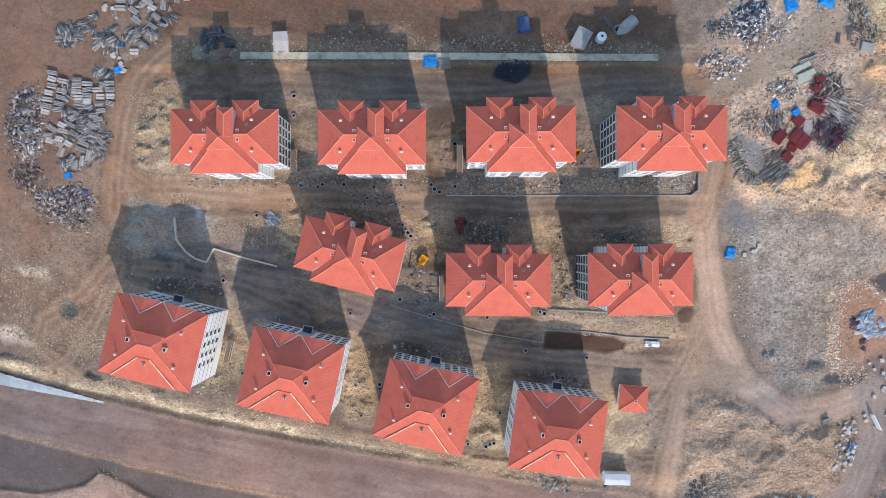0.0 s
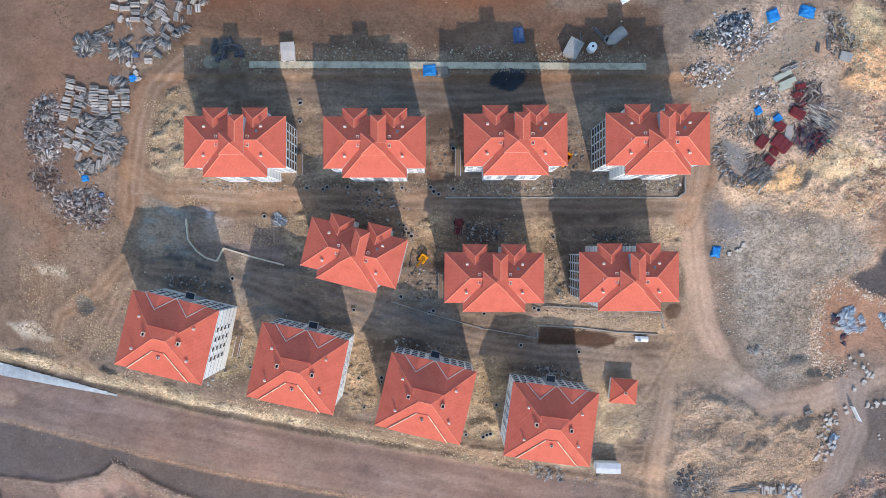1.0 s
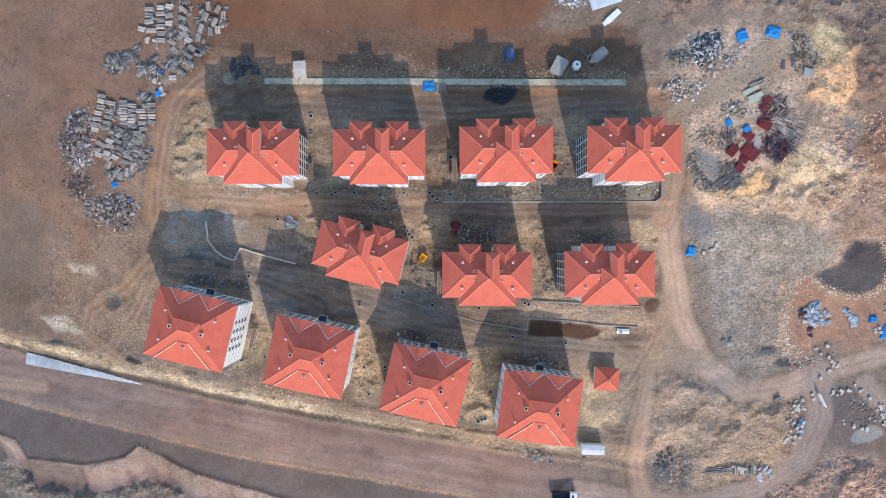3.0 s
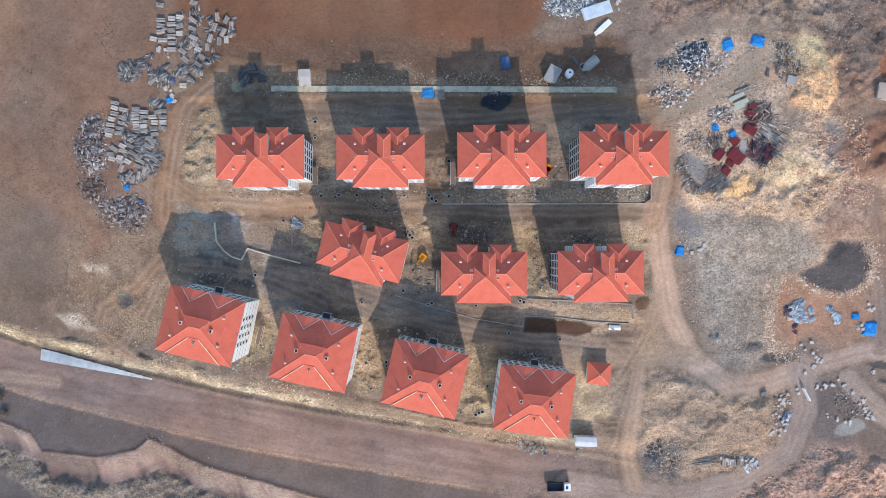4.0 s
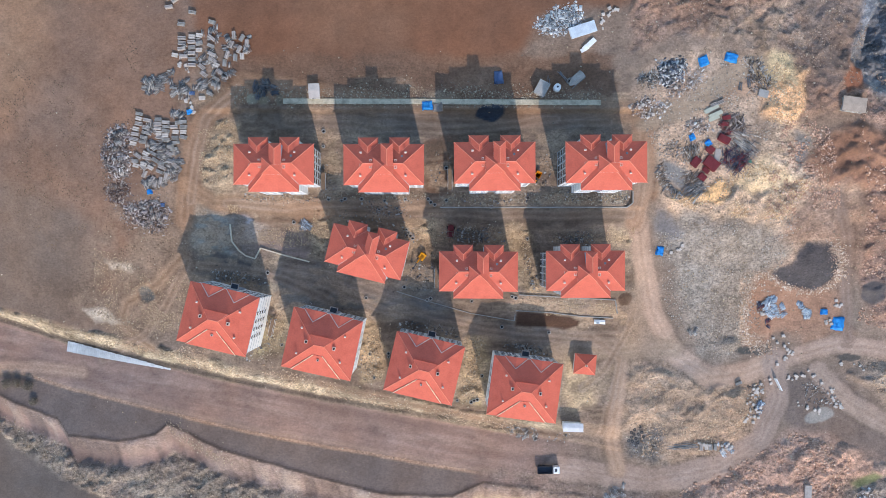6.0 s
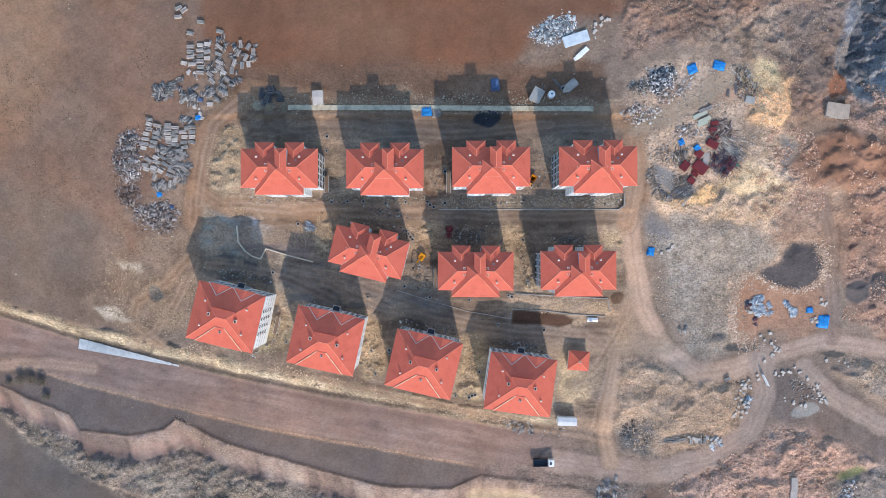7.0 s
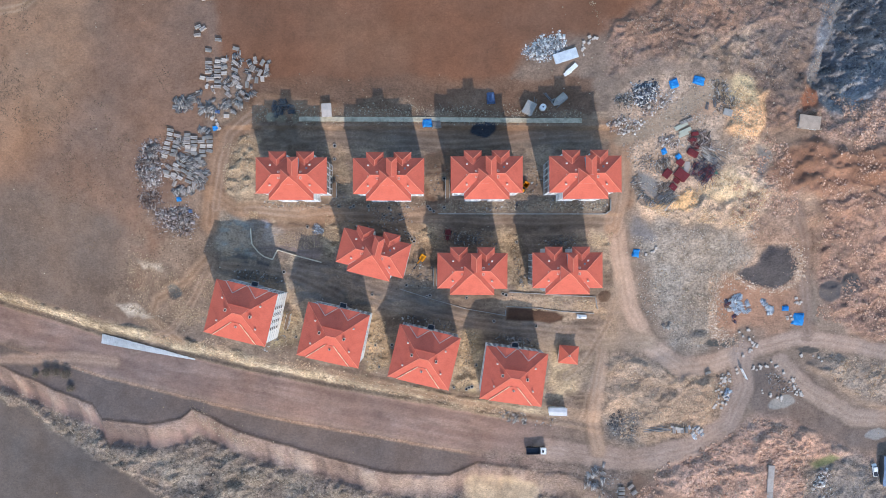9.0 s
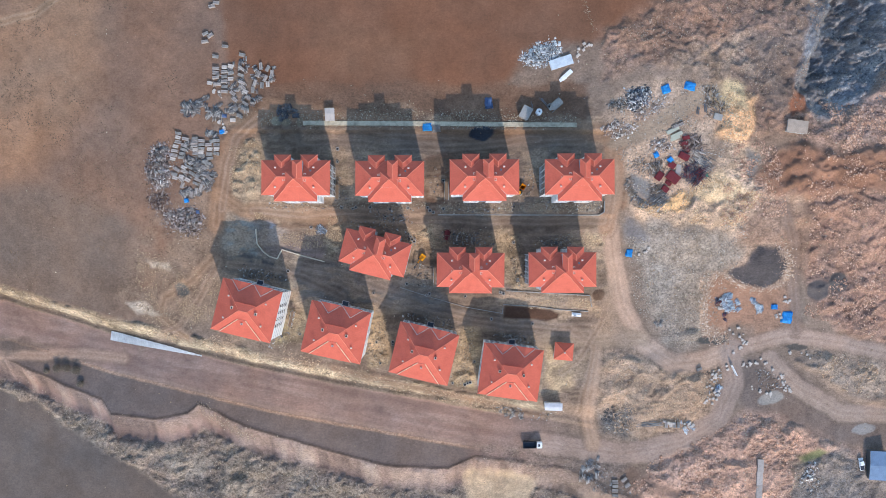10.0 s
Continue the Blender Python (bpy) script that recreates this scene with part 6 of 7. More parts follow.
for pts, n, s in (([(103.7, -32.2), (102.7, -21.9), (103.7, -13.7), (106.5, -8.7)], 1300, 1.1), ([(103.3, -29.3), (108.3, -33.4), (112.8, -34.0)], 900, 1.6),
                  ([(106.5, -8.7), (111.0, -9.7), (118.3, -13.6), (125.1, -15.2), (131.5, -13.5), (135.5, -9.7)], 1000, 0.8), ([(135.1, -11.2), (136.0, -4.8), (131.6, 1.2)], 1200, 1.5)):
    x, y = along(pts, n, s)
    stones("stone_rim", x, y, 0.08, 0.42, "rim of reddish broken stones round a cleared pad", PINKROCK)


REDBARS = mixed("red_steel_bars", [lin(*c) for c in ((122, 44, 48), (96, 38, 44), (140, 60, 60), (84, 76, 86), (70, 74, 96), (132, 118, 112))], 0.6)
for poly, n in (([(89.8, 30.0), (92.9, 31.0), (94.6, 26.3), (91.4, 26.3)], 9), ([(95.7, 31.1), (98.8, 29.8), (98.1, 27.2), (95.5, 27.7)], 7), ([(86.8, 38.1), (90.4, 39.5), (92.4, 35.9), (89.3, 34.8)], 7)):
    bundles("bar_heap", poly, n, "jumbled red and dark steel bars on grey ground", REDBARS, 2.4, 5, 0.9)
def long_bars(a, b, wide, n, long, material, label):
    """Long bars lying side by side along one line."""
    (x0, y0), (x1, y1) = a, b
    turn = math.atan2(y1 - y0, x1 - x0)
    u, v = rng.uniform(0, 1, n), rng.normal(0, wide / 2.5, n)
    x, y = x0 + (x1 - x0) * u - v * math.sin(turn), y0 + (y1 - y0) * u + v * math.cos(turn)
    return many("bar_heap", CUBE, CUBE_F, x, y, ground_z(x, y) + 0.5 * rng.random(n), long * rng.uniform(0.6, 1.1, n), rng.uniform(0.1, 0.2, n), rng.uniform(0.1, 0.2, n),
                turn + rng.normal(0, 0.16, n), rng.normal(0, 0.03, n), material, label, "bar heap")


long_bars(*[(92.5, 35.3), (100.6, 30.3)], 4.0, 70, 3.6, SHEETS, "long grey timbers lying side by side on clay")
long_bars(*[(79.4, 16.9), (83.6, 20.8)], 3.0, 50, 3.0, SHEETS, "grey planks laid together on grey ground")
long_bars(*[(94.6, 24.8), (97.9, 29.1)], 2.0, 30, 4.5, NAVY, "long dark blue steel props lying together")
for poly, n in (([(-101.1, 36.4), (-96.1, 36.9), (-96.7, 23.2), (-101.3, 22.6), (-104.2, 28.6)], 26), ([(-97.7, 13.2), (-88.2, 14.9), (-86.2, 8.4), (-93.6, 6.8)], 24), ([(-66.0, 65.2), (-57.0, 64.5), (-56.0, 58.2), (-62.9, 55.2)], 16), ([(-70.1, 69.2), (-66.8, 69.2), (-66.9, 55.3), (-69.8, 55.4)], 10), ([(-78.9, 65.9), (-71.7, 65.9), (-71.8, 55.4), (-78.7, 55.4)], 8)):
    bundles("bar_heap", poly, n, "grey panels and boards strewn over a heap", SHEETS, 1.7, 5, 0.9)
for poly, n in (([(-73.7, 66.7), (-66.0, 66.6), (-64.8, 49.2), (-70.7, 46.1), (-73.8, 54.4)], 22), ([(-84.4, 55.5), (-74.2, 55.4), (-70.3, 48.5), (-77.4, 45.5), (-85.6, 49.6)], 12), ([(-92.1, 31.7), (-82.7, 31.5), (-79.9, 24.1), (-92.6, 24.2)], 16)):
    bundles("bar_heap", poly, n, "grey formwork boards between the slab stacks", SHEETS, 1.9, 5, 0.5)
heap("debris_heap", [(-104.1, 37.7), (-94.0, 38.8), (-83.7, 16.5), (-85.3, 4.3), (-101.0, 5.7), (-106.1, 19.3)], 220, 0.2, 0.45, PINKSCRAP, "loose offcuts strewn round the heaps", "debris heap", 0.08, 500, 0.8)
bundles("bar_heap", [(-43.2, 8.4), (-40.7, 8.7), (-39.9, 6.5), (-42.6, 5.9)], 8, "pile of pale steel tubes on bare earth", BOARDS, 2.2, 6, 0.5)


# ---- retaining walls ----
def wall_run(name, pts, height, thick, label, material=CONCRETE, sink=1.5, top=None, slab=2.6):
    """A cast wall along a line, in bays with open joints, stepping with the ground."""
    run = empty(name, pose(*pts[0], float(ground_z(*pts[0]))), label, "retaining wall", kind="structure")
    for (x0, y0), (x1, y1) in zip(pts[:-1], pts[1:]):
        L = math.hypot(x1 - x0, y1 - y0)
        n = max(1, round(L / slab))
        ang = math.atan2(y1 - y0, x1 - x0)
        for i in range(n):
            cx, cy = x0 + (x1 - x0) * (i + 0.5) / n, y0 + (y1 - y0) * (i + 0.5) / n
            z = (float(ground_z(cx, cy)) if top is None else top) + height
            bm = bmesh.new()
            box(bm, -L / n / 2 + 0.012, L / n / 2 - 0.012, -thick / 2, thick / 2, -sink - height, 0, 0, 0.03)
            me = bpy.data.meshes.new("wall_bay")
            bm.to_mesh(me)
            bm.free()
            me.materials.append(material)
            ob = put("wall_bay", me, run)
            ob.matrix_basis = Matrix.Translation(-run.matrix_basis.translation) @ pose(cx, cy, z + random.uniform(-0.02, 0.02), 0, 0, math.degrees(ang))
    return run


wall_run("retaining_wall", [(-46.7, 44.6), (-10.9, 44.5), (49.6, 44.1)], 0.0, 1.6, "pale cast concrete retaining wall below the upper field", WALLCON, 4.5, 15.6, 4.0)
wall_run("retaining_wall", [(0.8, 12.6), (58.4, 12.6), (60.2, 13.9), (60.2, 17.6)], 0.0, 0.32, "low grey concrete terrace wall", GREYCON, 3.0, 12.15, 3.0)
wall_run("garden_wall", [(-65.9, 7.7), (-65.6, 2.2), (-63.5, -0.7), (-61.2, -2.4), (-58.4, -3.3), (-56.5, 0.1), (-49.3, -2.1), (-40.9, -4.3)], 0.7, 0.38, "low pale concrete garden wall with a bend", CONCRETE, 1.5, None, 2.2)
wall_run("garden_wall", [(-12.9, -13.6), (-0.6, -17.5), (10.6, -20.8), (24.7, -23.3), (24.9, -20.5)], 0.4, 0.22, "low grey concrete wall across the slope", GREYCON, 1.5, None, 2.5)
wall_run("garden_wall", [(24.9, -19.9), (35.7, -20.5), (45.6, -21.8), (56.3, -22.4)], 0.5, 0.28, "low grey concrete wall above dark tipped soil", GREYCON, 1.2, None, 2.5)
wall_run("garden_wall", [(25.8, -14.7), (38.0, -15.4), (56.3, -16.4), (57.4, -20.8)], 0.5, 0.3, "low grey concrete kerb wall", GREYCON, 1.2, None, 2.5)


# ---- stacks in the yard ----
def block_stack(m, w, d, h, n, coat, label="stack of grey concrete slabs on a timber pallet"):
    ob = empty("slab_stack", m, label, "slab stack", "slab stacks in the yard")
    bm = bmesh.new()
    for i in range(3):
        box(bm, -w / 2, w / 2, -d / 2 + i * (d - 0.1) / 2, -d / 2 + 0.1 + i * (d - 0.1) / 2, 0, 0.1)
    box(bm, -w / 2, w / 2, -d / 2, d / 2, 0.1, 0.14)
    part("pallet", bm, TIMBER, ob)
    for i in range(n):
        bm = bmesh.new()
        a = -d / 2 + i * d / n
        box(bm, -w / 2 + random.uniform(0, 0.12), w / 2 - random.uniform(0, 0.12), a + 0.05, a + d / n - 0.06, 0.14, 0.14 + h * random.uniform(0.75, 1.05), 0, 0.03)
        part("slab", bm, coat, ob)
    return ob


STACKS = [block_stack(pose(0, 0, 0), w, d, h, n, coat) for w, d, h, n, coat in ((2.3, 1.25, 0.9, 3, SLAB), (2.0, 1.3, 0.7, 2, WRAP), (2.5, 1.1, 1.1, 2, SLAB), (2.2, 1.2, 0.8, 4, GREYCON), (2.3, 1.0, 1.0, 3, GREYCON))]
STACK_USED = [False] * len(STACKS)


def set_stack(x, y, turn):
    k = random.randrange(len(STACKS))
    m = pose(x, y, float(ground_z(x, y)) - 0.04, 0, 0, turn)
    if STACK_USED[k]:
        copy_thing(STACKS[k], m)
    else:
        STACKS[k].matrix_basis, STACK_USED[k] = m, True


# the lower yard: rows along the track, then a looser group; the upper yard beside the field
for spots, turn, wild in (
        ([(-91.7, 41.4), (-91.9, 40.0), (-91.9, 38.4), (-93.0, 36.9), (-93.3, 35.3), (-93.5, 33.8), (-94.2, 32.5), (-89.6, 37.2), (-90.0, 35.7), (-90.6, 34.3), (-91.1, 33.0), (-89.1, 39.4)], -10, 4),
        ([(-85.7, 39.6), (-85.8, 38.3), (-85.9, 37.0), (-85.8, 35.6), (-83.3, 38.7), (-83.4, 37.4), (-83.5, 36.1), (-83.7, 34.8), (-83.6, 33.5), (-85.6, 34.3)], -4, 5),
        ([(-80.8, 37.3), (-80.4, 35.8), (-80.7, 34.1), (-80.6, 32.6), (-77.9, 38.8), (-77.9, 37.3), (-78.0, 35.8), (-78.1, 34.2), (-79.3, 38.6), (-82.3, 31.5), (-81.3, 30.6)], -2, 8),
        ([(-92.8, 28.7), (-90.1, 28.0), (-87.6, 27.4), (-93.9, 27.1), (-91.4, 26.2), (-91.5, 25.3), (-89.3, 25.1), (-85.7, 26.4), (-85.4, 25.1), (-82.5, 27.0), (-86.3, 23.8), (-88.1, 29.4), (-90.3, 29.4), (-93.8, 25.8), (-82.9, 29.3), (-81.2, 25.7)], -22, 10),
        ([(-91.3, 23.2), (-88.9, 21.5), (-86.2, 21.1), (-84.4, 22.4), (-88.1, 20.2)], 60, 20),
        ([(-78.9, 85.7), (-77.4, 86.9), (-81.3, 76.1), (-81.4, 73.3), (-79.5, 75.4), (-74.3, 71.6), (-77.7, 68.1), (-68.2, 68.6), (-72.3, 64.7), (-72.3, 62.3), (-72.4, 60.3)], 4, 14),
        ([(-77.5, 63.9), (-77.5, 62.3), (-77.6, 60.7), (-77.0, 58.4), (-74.5, 64.3), (-74.5, 62.7), (-74.6, 61.1), (-74.6, 59.4), (-74.6, 57.6), (-74.6, 55.8), (-79.8, 58.8)], 0, 5),
        ([(-61.5, 64.5), (-59.1, 63.7), (-57.6, 62.1), (-62.3, 61.7), (-59.9, 60.2), (-63.6, 58.6), (-61.1, 57.8), (-64.4, 56.2), (-59.1, 58.2), (-58.0, 59.8)], 80, 16),
        ([(-71.6, 55.2), (-71.0, 53.0), (-67.1, 55.7), (-66.0, 53.5), (-67.1, 51.5), (-67.3, 49.5), (-69.2, 47.2), (-71.8, 45.9), (-68.4, 63.8), (-68.7, 61.5), (-68.3, 58.9), (-67.9, 57.1)], -28, 14)):
    for x, y in spots:
        set_stack(x, y, turn + random.gauss(0, wild))
for x, y, turn in ((85.9, 44.6, 25), (88.1, 45.4, 25), (101.4, -45.5, 20)):
    set_stack(x, y, turn)


def white_block(x, y, s, turn, label="white wrapped pallet of building blocks"):
    bm = bmesh.new()
    box(bm, -s / 2, s / 2, -s * 0.45, s * 0.45, 0, s * 0.75, 0, 0.06)
    ob = part("wrapped_pallet", bm, WRAP, None)
    ob.matrix_basis = pose(x, y, float(ground_z(x, y)) - 0.05, 0, 0, turn)
    return tagged(ob, label, "wrapped pallet", "wrapped pallets on the site")


for pts, n, spread_ in (([(-79.6, 44.8), (-77.9, 45.0), (-76.2, 45.2)], 5, 0.25), ([(-74.7, 44.5), (-75.6, 43.3), (-74.7, 41.4)], 7, 0.4), ([(-79.3, 56.4), (-75.6, 55.0), (-76.1, 53.0)], 5, 0.3),
                        ([(62.0, 44.5), (65.3, 41.1), (71.1, 43.7)], 9, 1.0), ([(70.2, 55.9), (74.2, 49.8)], 8, 1.2),
                        ([(49.9, 67.5), (51.5, 70.7), (54.5, 73.1)], 14, 0.6), ([(117.8, -38.0), (120.1, -35.0), (121.1, -36.8)], 10, 0.4), ([(107.3, -47.1), (109.8, -49.9)], 7, 0.6), ([(109.3, -53.8), (107.4, -59.2)], 8, 0.6), ([(136.3, -50.4), (139.9, -55.0)], 8, 0.7), ([(107.0, -21.4), (110.1, -22.3)], 6, 0.25), ([(132.2, -25.4), (134.4, -25.9)], 6, 0.6), ([(135.3, -19.1), (137.1, -20.0)], 6, 0.7), ([(114.4, -29.3), (120.2, -35.9), (116.9, -37.0)], 12, 1.2),
                        ([(119.5, -44.7), (126.0, -42.5), (134.1, -47.0), (137.9, -53.7)], 22, 0.8), ([(108.3, -45.7), (106.5, -53.3), (101.7, -61.9)], 18, 0.8),
                        ([(87.3, -65.6), (91.7, -66.1)], 8, 0.5), ([(93.8, -65.0), (99.1, -68.4)], 14, 0.9), ([(122.1, -53.6), (131.3, -55.9), (140.1, -54.8)], 12, 0.7),
                        ([(137.4, -39.4), (147.2, -40.7)], 6, 0.8), ([(74.6, -0.6), (79.2, 0.6)], 4, 0.7)):
    xs, ys = along(pts, n, spread_)
    for a, b in zip(xs, ys):
        white_block(float(a), float(b), random.uniform(0.5, 1.05), random.uniform(0, 90))


# ---- tarpaulins ----
def tarp(x, y, w, d, turn, material=BLUE, h=0.9, label="bright blue tarpaulin draped over a stack"):
    """A sheet sagging over a load, with a crumpled edge."""
    bm = bmesh.new()
    n = 12
    grid = {}
    for i in range(n + 1):
        for j in range(n + 1):
            u, v = i / n - 0.5, j / n - 0.5
            e = max(abs(u), abs(v)) * 2
            z = h * (1 - max(0, (e - 0.7) / 0.3) ** 1.5) + 0.16 * noise.noise(Vector((u * 5 + x, v * 5 + y, 3.3)))
            wob = 1 + 0.14 * noise.noise(Vector((u * 3 + y, v * 3 + x, 1.1)))
            grid[i, j] = bm.verts.new((u * w * wob, v * d * wob, max(z, 0.02)))
    for i in range(n):
        for j in range(n):
            bm.faces.new((grid[i, j], grid[i + 1, j], grid[i + 1, j + 1], grid[i, j + 1]))
    bmesh.ops.solidify(bm, geom=bm.faces[:], thickness=0.03)
    ob = part("tarpaulin", bm, material, None)
    ob.matrix_basis = pose(x, y, float(ground_z(x, y)), 0, 0, turn)
    return tagged(ob, label, "tarpaulin", "tarpaulins on the site")


for x, y, w, d, turn in ((-2.9, 43.3, 3.4, 2.8, 5), (82.2, 57.8, 3.3, 3.2, 20), (91.3, 59.1, 4.2, 3.0, -15), (79.3, 34.6, 2.0, 2.2, 30), (84.6, 32.8, 2.0, 2.0, 40),
                         (71.4, -0.8, 2.6, 3.0, -10), (-75.8, 41.9, 2.2, 1.6, 10), (-90.3, 17.8, 1.8, 1.6, 10),
                         (136.9, -25.6, 4.6, 4.8, -8), (131.5, -21.6, 2.6, 2.0, 0)):
    tarp(x, y, w, d, turn)
tarp(-86.5, 13.7, 1.4, 1.3, 0, DULLBLUE, 0.5, "faded blue sheet on a rubble heap")
tarp(-75.0, 47.4, 1.8, 1.2, 0, DULLBLUE, 0.6, "faded blue sheet over stacked boards")
tarp(18.6, 51.8, 2.8, 4.0, 5, DULLBLUE, 1.2, "faded blue tarpaulin over a stack in shade")
tarp(0.1, 42.8, 3.2, 2.8, 5, SLAB, 0.8, "grey plastic sheet over sacks beside the wall")
tarp(98.8, 27.7, 1.6, 1.4, 0, paint("green_sheet", lin(90, 150, 130), 0.6), 0.5, "green plastic sheet on the clay bank")


# ---- red steel and pipe bundles ----
def red_stack(x, y, w, d, h, turn):
    ob = empty("steel_panel_stack", pose(x, y, float(ground_z(x, y)) - 0.03, 0, 0, turn), "stack of red primed steel formwork panels", "steel stack", "red steel stacks")
    for i in range(5):
        bm = bmesh.new()
        z = i * h / 5
        ox, oy = random.uniform(-0.12, 0.12), random.uniform(-0.1, 0.1)
        box(bm, -w / 2 + ox, w / 2 + ox, -d / 2 + oy, d / 2 + oy, z, z + h / 5 - 0.05)
        part("panel", bm, REDSTEEL, ob)
    for k in range(3):
        bm = bmesh.new()
        a = -w / 2 + (k + 0.5) * w / 3
        box(bm, a - 0.05, a + 0.05, -d / 2 - 0.05, d / 2 + 0.05, h - 0.045, h + 0.06)
        part("rib", bm, REDSTEEL, ob)


for x, y, w, d, h, turn in [(85.9, 26.7, 4.6, 3.2, 1.5, -38), (80.8, 27.0, 2.4, 3.0, 1.2, -35), (85.3, 30.9, 2.6, 2.0, 1.3, -40), (89.6, 34.2, 3.6, 2.0, 1.5, -28), (83.3, 22.5, 2.4, 1.8, 1.0, -40), (84.4, 24.5, 2.2, 1.2, 0.9, -38), (90.2, 40.8, 2.4, 1.3, 0.8, 10), (89.8, 38.8, 2.2, 1.2, 0.8, -10)]:
    red_stack(x, y, w, d, h, turn + random.gauss(0, 4))


def pipes(x, y, length, n, turn, material=STEEL, label="bundle of long grey steel pipes on the ground", name="pipe_bundle"):
    ob = empty(name, pose(x, y, float(ground_z(x, y)), 0, 0, turn), label, "pipe bundle", "pipe bundles")
    for i in range(n):
        bm = bmesh.new()
        a, r = i * 0.28 - n * 0.14, 0.1
        z = r + (0.18 if i % 3 == 1 else 0) + 0.12
        tube(bm, (-length / 2 + random.uniform(-0.5, 0.5), a, z), (length / 2 + random.uniform(-0.5, 0.5), a + random.uniform(-0.25, 0.25), z + random.uniform(0, 0.1)), r, r, 6)
        part("pipe", bm, material, ob)


for x, y, L, n, turn in ((-41.5, 7.3, 3.2, 7, -35), (-42.1, 7.8, 3.4, 6, -15), (97.1, 51.7, 3.0, 4, 95)):
    pipes(x, y, L, n, turn)
for x, y, L, n, turn in [(79.4, 29.7, 3.5, 6, 60), (79.1, 19.4, 4.0, 7, 38), (82.9, 18.8, 3.4, 6, 40), (94.4, 50.5, 3.0, 4, 80), (96.7, 32.4, 5.0, 7, -38)]:
    pipes(x, y, L, n, turn)
for x, y, L, n, turn in [(79.7, -66.1, 9.0, 6, 5), (84.2, -66.2, 5.0, 5, 0)]:
    pipes(x, y, L, n, turn)


# ---- concrete rings ----
def ring_mesh(r, h):
    bm = bmesh.new()
    n = 18
    for k in range(n):
        a0, a1 = 2 * math.pi * k / n, 2 * math.pi * (k + 1) / n
        vs = []
        for a in (a0, a1):
            for rad in (r, r * 0.66):
                for z in (0, h):
                    vs.append((rad * math.cos(a), rad * math.sin(a), z))
        v = [bm.verts.new(q) for q in vs]
        bm.faces.new((v[0], v[4], v[5], v[1]))
        bm.faces.new((v[3], v[7], v[6], v[2]))
        bm.faces.new((v[1], v[5], v[7], v[3]))
    bmesh.ops.remove_doubles(bm, verts=bm.verts[:], dist=0.001)
    me = bpy.data.meshes.new("ring")
    bm.to_mesh(me)
    bm.free()
    me.materials.append(GREYCON)
    return me


RING = ring_mesh(0.62, 0.6)
bm = bmesh.new()
# dark disc that stands for the shade inside a ring
bmesh.ops.create_circle(bm, cap_ends=True, radius=0.4, segments=14)
HOLE = bpy.data.meshes.new("hole")
bm.to_mesh(HOLE)
bm.free()
HOLE.materials.append(DARKHOLE)


def ring(x, y, s=1.0):
    ob = tagged(put("manhole_ring", RING), "grey concrete manhole ring standing on earth", "manhole ring", "manhole rings on the site")
    ob.matrix_basis = pose(x, y, float(ground_z(x, y)) - 0.08) @ Matrix.Diagonal((s, s, 1, 1))
    h = put("hole", HOLE, ob)
    h.location = (0, 0, 0.16)


for x, y in ((-29.6, 14.8), (-28.5, 15.3), (-23.3, 15.2), (-16.2, 14.6), (-9.8, 15.0), (-2.8, 15.1), (-2.0, 14.1), (-9.8, 17.1), (-33.8, 15.2), (-0.8, 13.4), (2.8, 14.7), (-45.7, 8.3),
             (-35.0, 31.3), (-34.9, 35.9), (-9.1, 4.9), (-8.5, 4.0), (-7.8, 3.2), (-9.7, 5.9), (-3.3, -16.4), (-2.2, -15.9), (10.8, -16.7), (23.6, -15.3), (24.7, -15.7), (-10.5, -12.3),
             (-54.4, -7.8), (-16.0, -35.3), (-16.0, -34.2), (11.0, -50.6), (12.0, -50.0), (13.0, -49.7), (6.4, -50.0), (30.1, -32.5), (14.4, -41.6), (36.0, -27.2), (-20.8, -42.4), (-22.0, -34.2), (-0.6, -29.7),
             (-22.6, -15.7), (20.7, -25.4), (-50.6, -31.3), (-18.0, 12.2), (16.7, 12.8), (28.3, 2.9), (2.8, 24.7)):
    ring(x, y, random.uniform(0.75, 1.05))


# ---- small buildings ----
def cabin(x, y, w, d, h, turn, label, roof_material=WHITE, wall_material=WHITE, pitch=0.25):
    """A site cabin: walls, a low pitched roof with eaves, a door and two windows."""
    ob = empty("site_cabin", pose(x, y, float(ground_z(x, y)) - 0.05, 0, 0, turn), label, "site cabin")
    bm = bmesh.new()
    box(bm, -w / 2, w / 2, -d / 2, d / 2, 0, h, 0, 0.03)
    part("wall", bm, wall_material, ob)
    e = 0.25
    me = slope_mesh("roof", [[(-w / 2 - e, -d / 2 - e, h), (w / 2 + e, -d / 2 - e, h), (w / 2 + e, 0, h + pitch), (-w / 2 - e, 0, h + pitch)],
                             [(w / 2 + e, d / 2 + e, h), (-w / 2 - e, d / 2 + e, h), (-w / 2 - e, 0, h + pitch), (w / 2 + e, 0, h + pitch)]], 0.08, (roof_material, TRIM))
    put("roof", me, ob)
    bm = bmesh.new()
    box(bm, -w / 2 + 0.5, -w / 2 + 1.4, -d / 2 - 0.05, -d / 2 + 0.02, 0.05, 2.05)
    part("door", bm, STEEL, ob)
    for a in (0.1, 0.32):
        window(ob, pose(w * a, -d / 2, h * 0.58), 0.9, 0.9)
    return ob


cabin(44.1, -58.3, 6.0, 2.3, 4.6, -2, "tall white steel site cabin beside the dirt road", paint("cabin_roof", lin(205, 203, 206), 0.6, vary=0.08))
cabin(31.5, 48.0, 4.0, 3.0, 2.6, 62, "pale grey site cabin standing in shade", GREYCON, GREYCON)
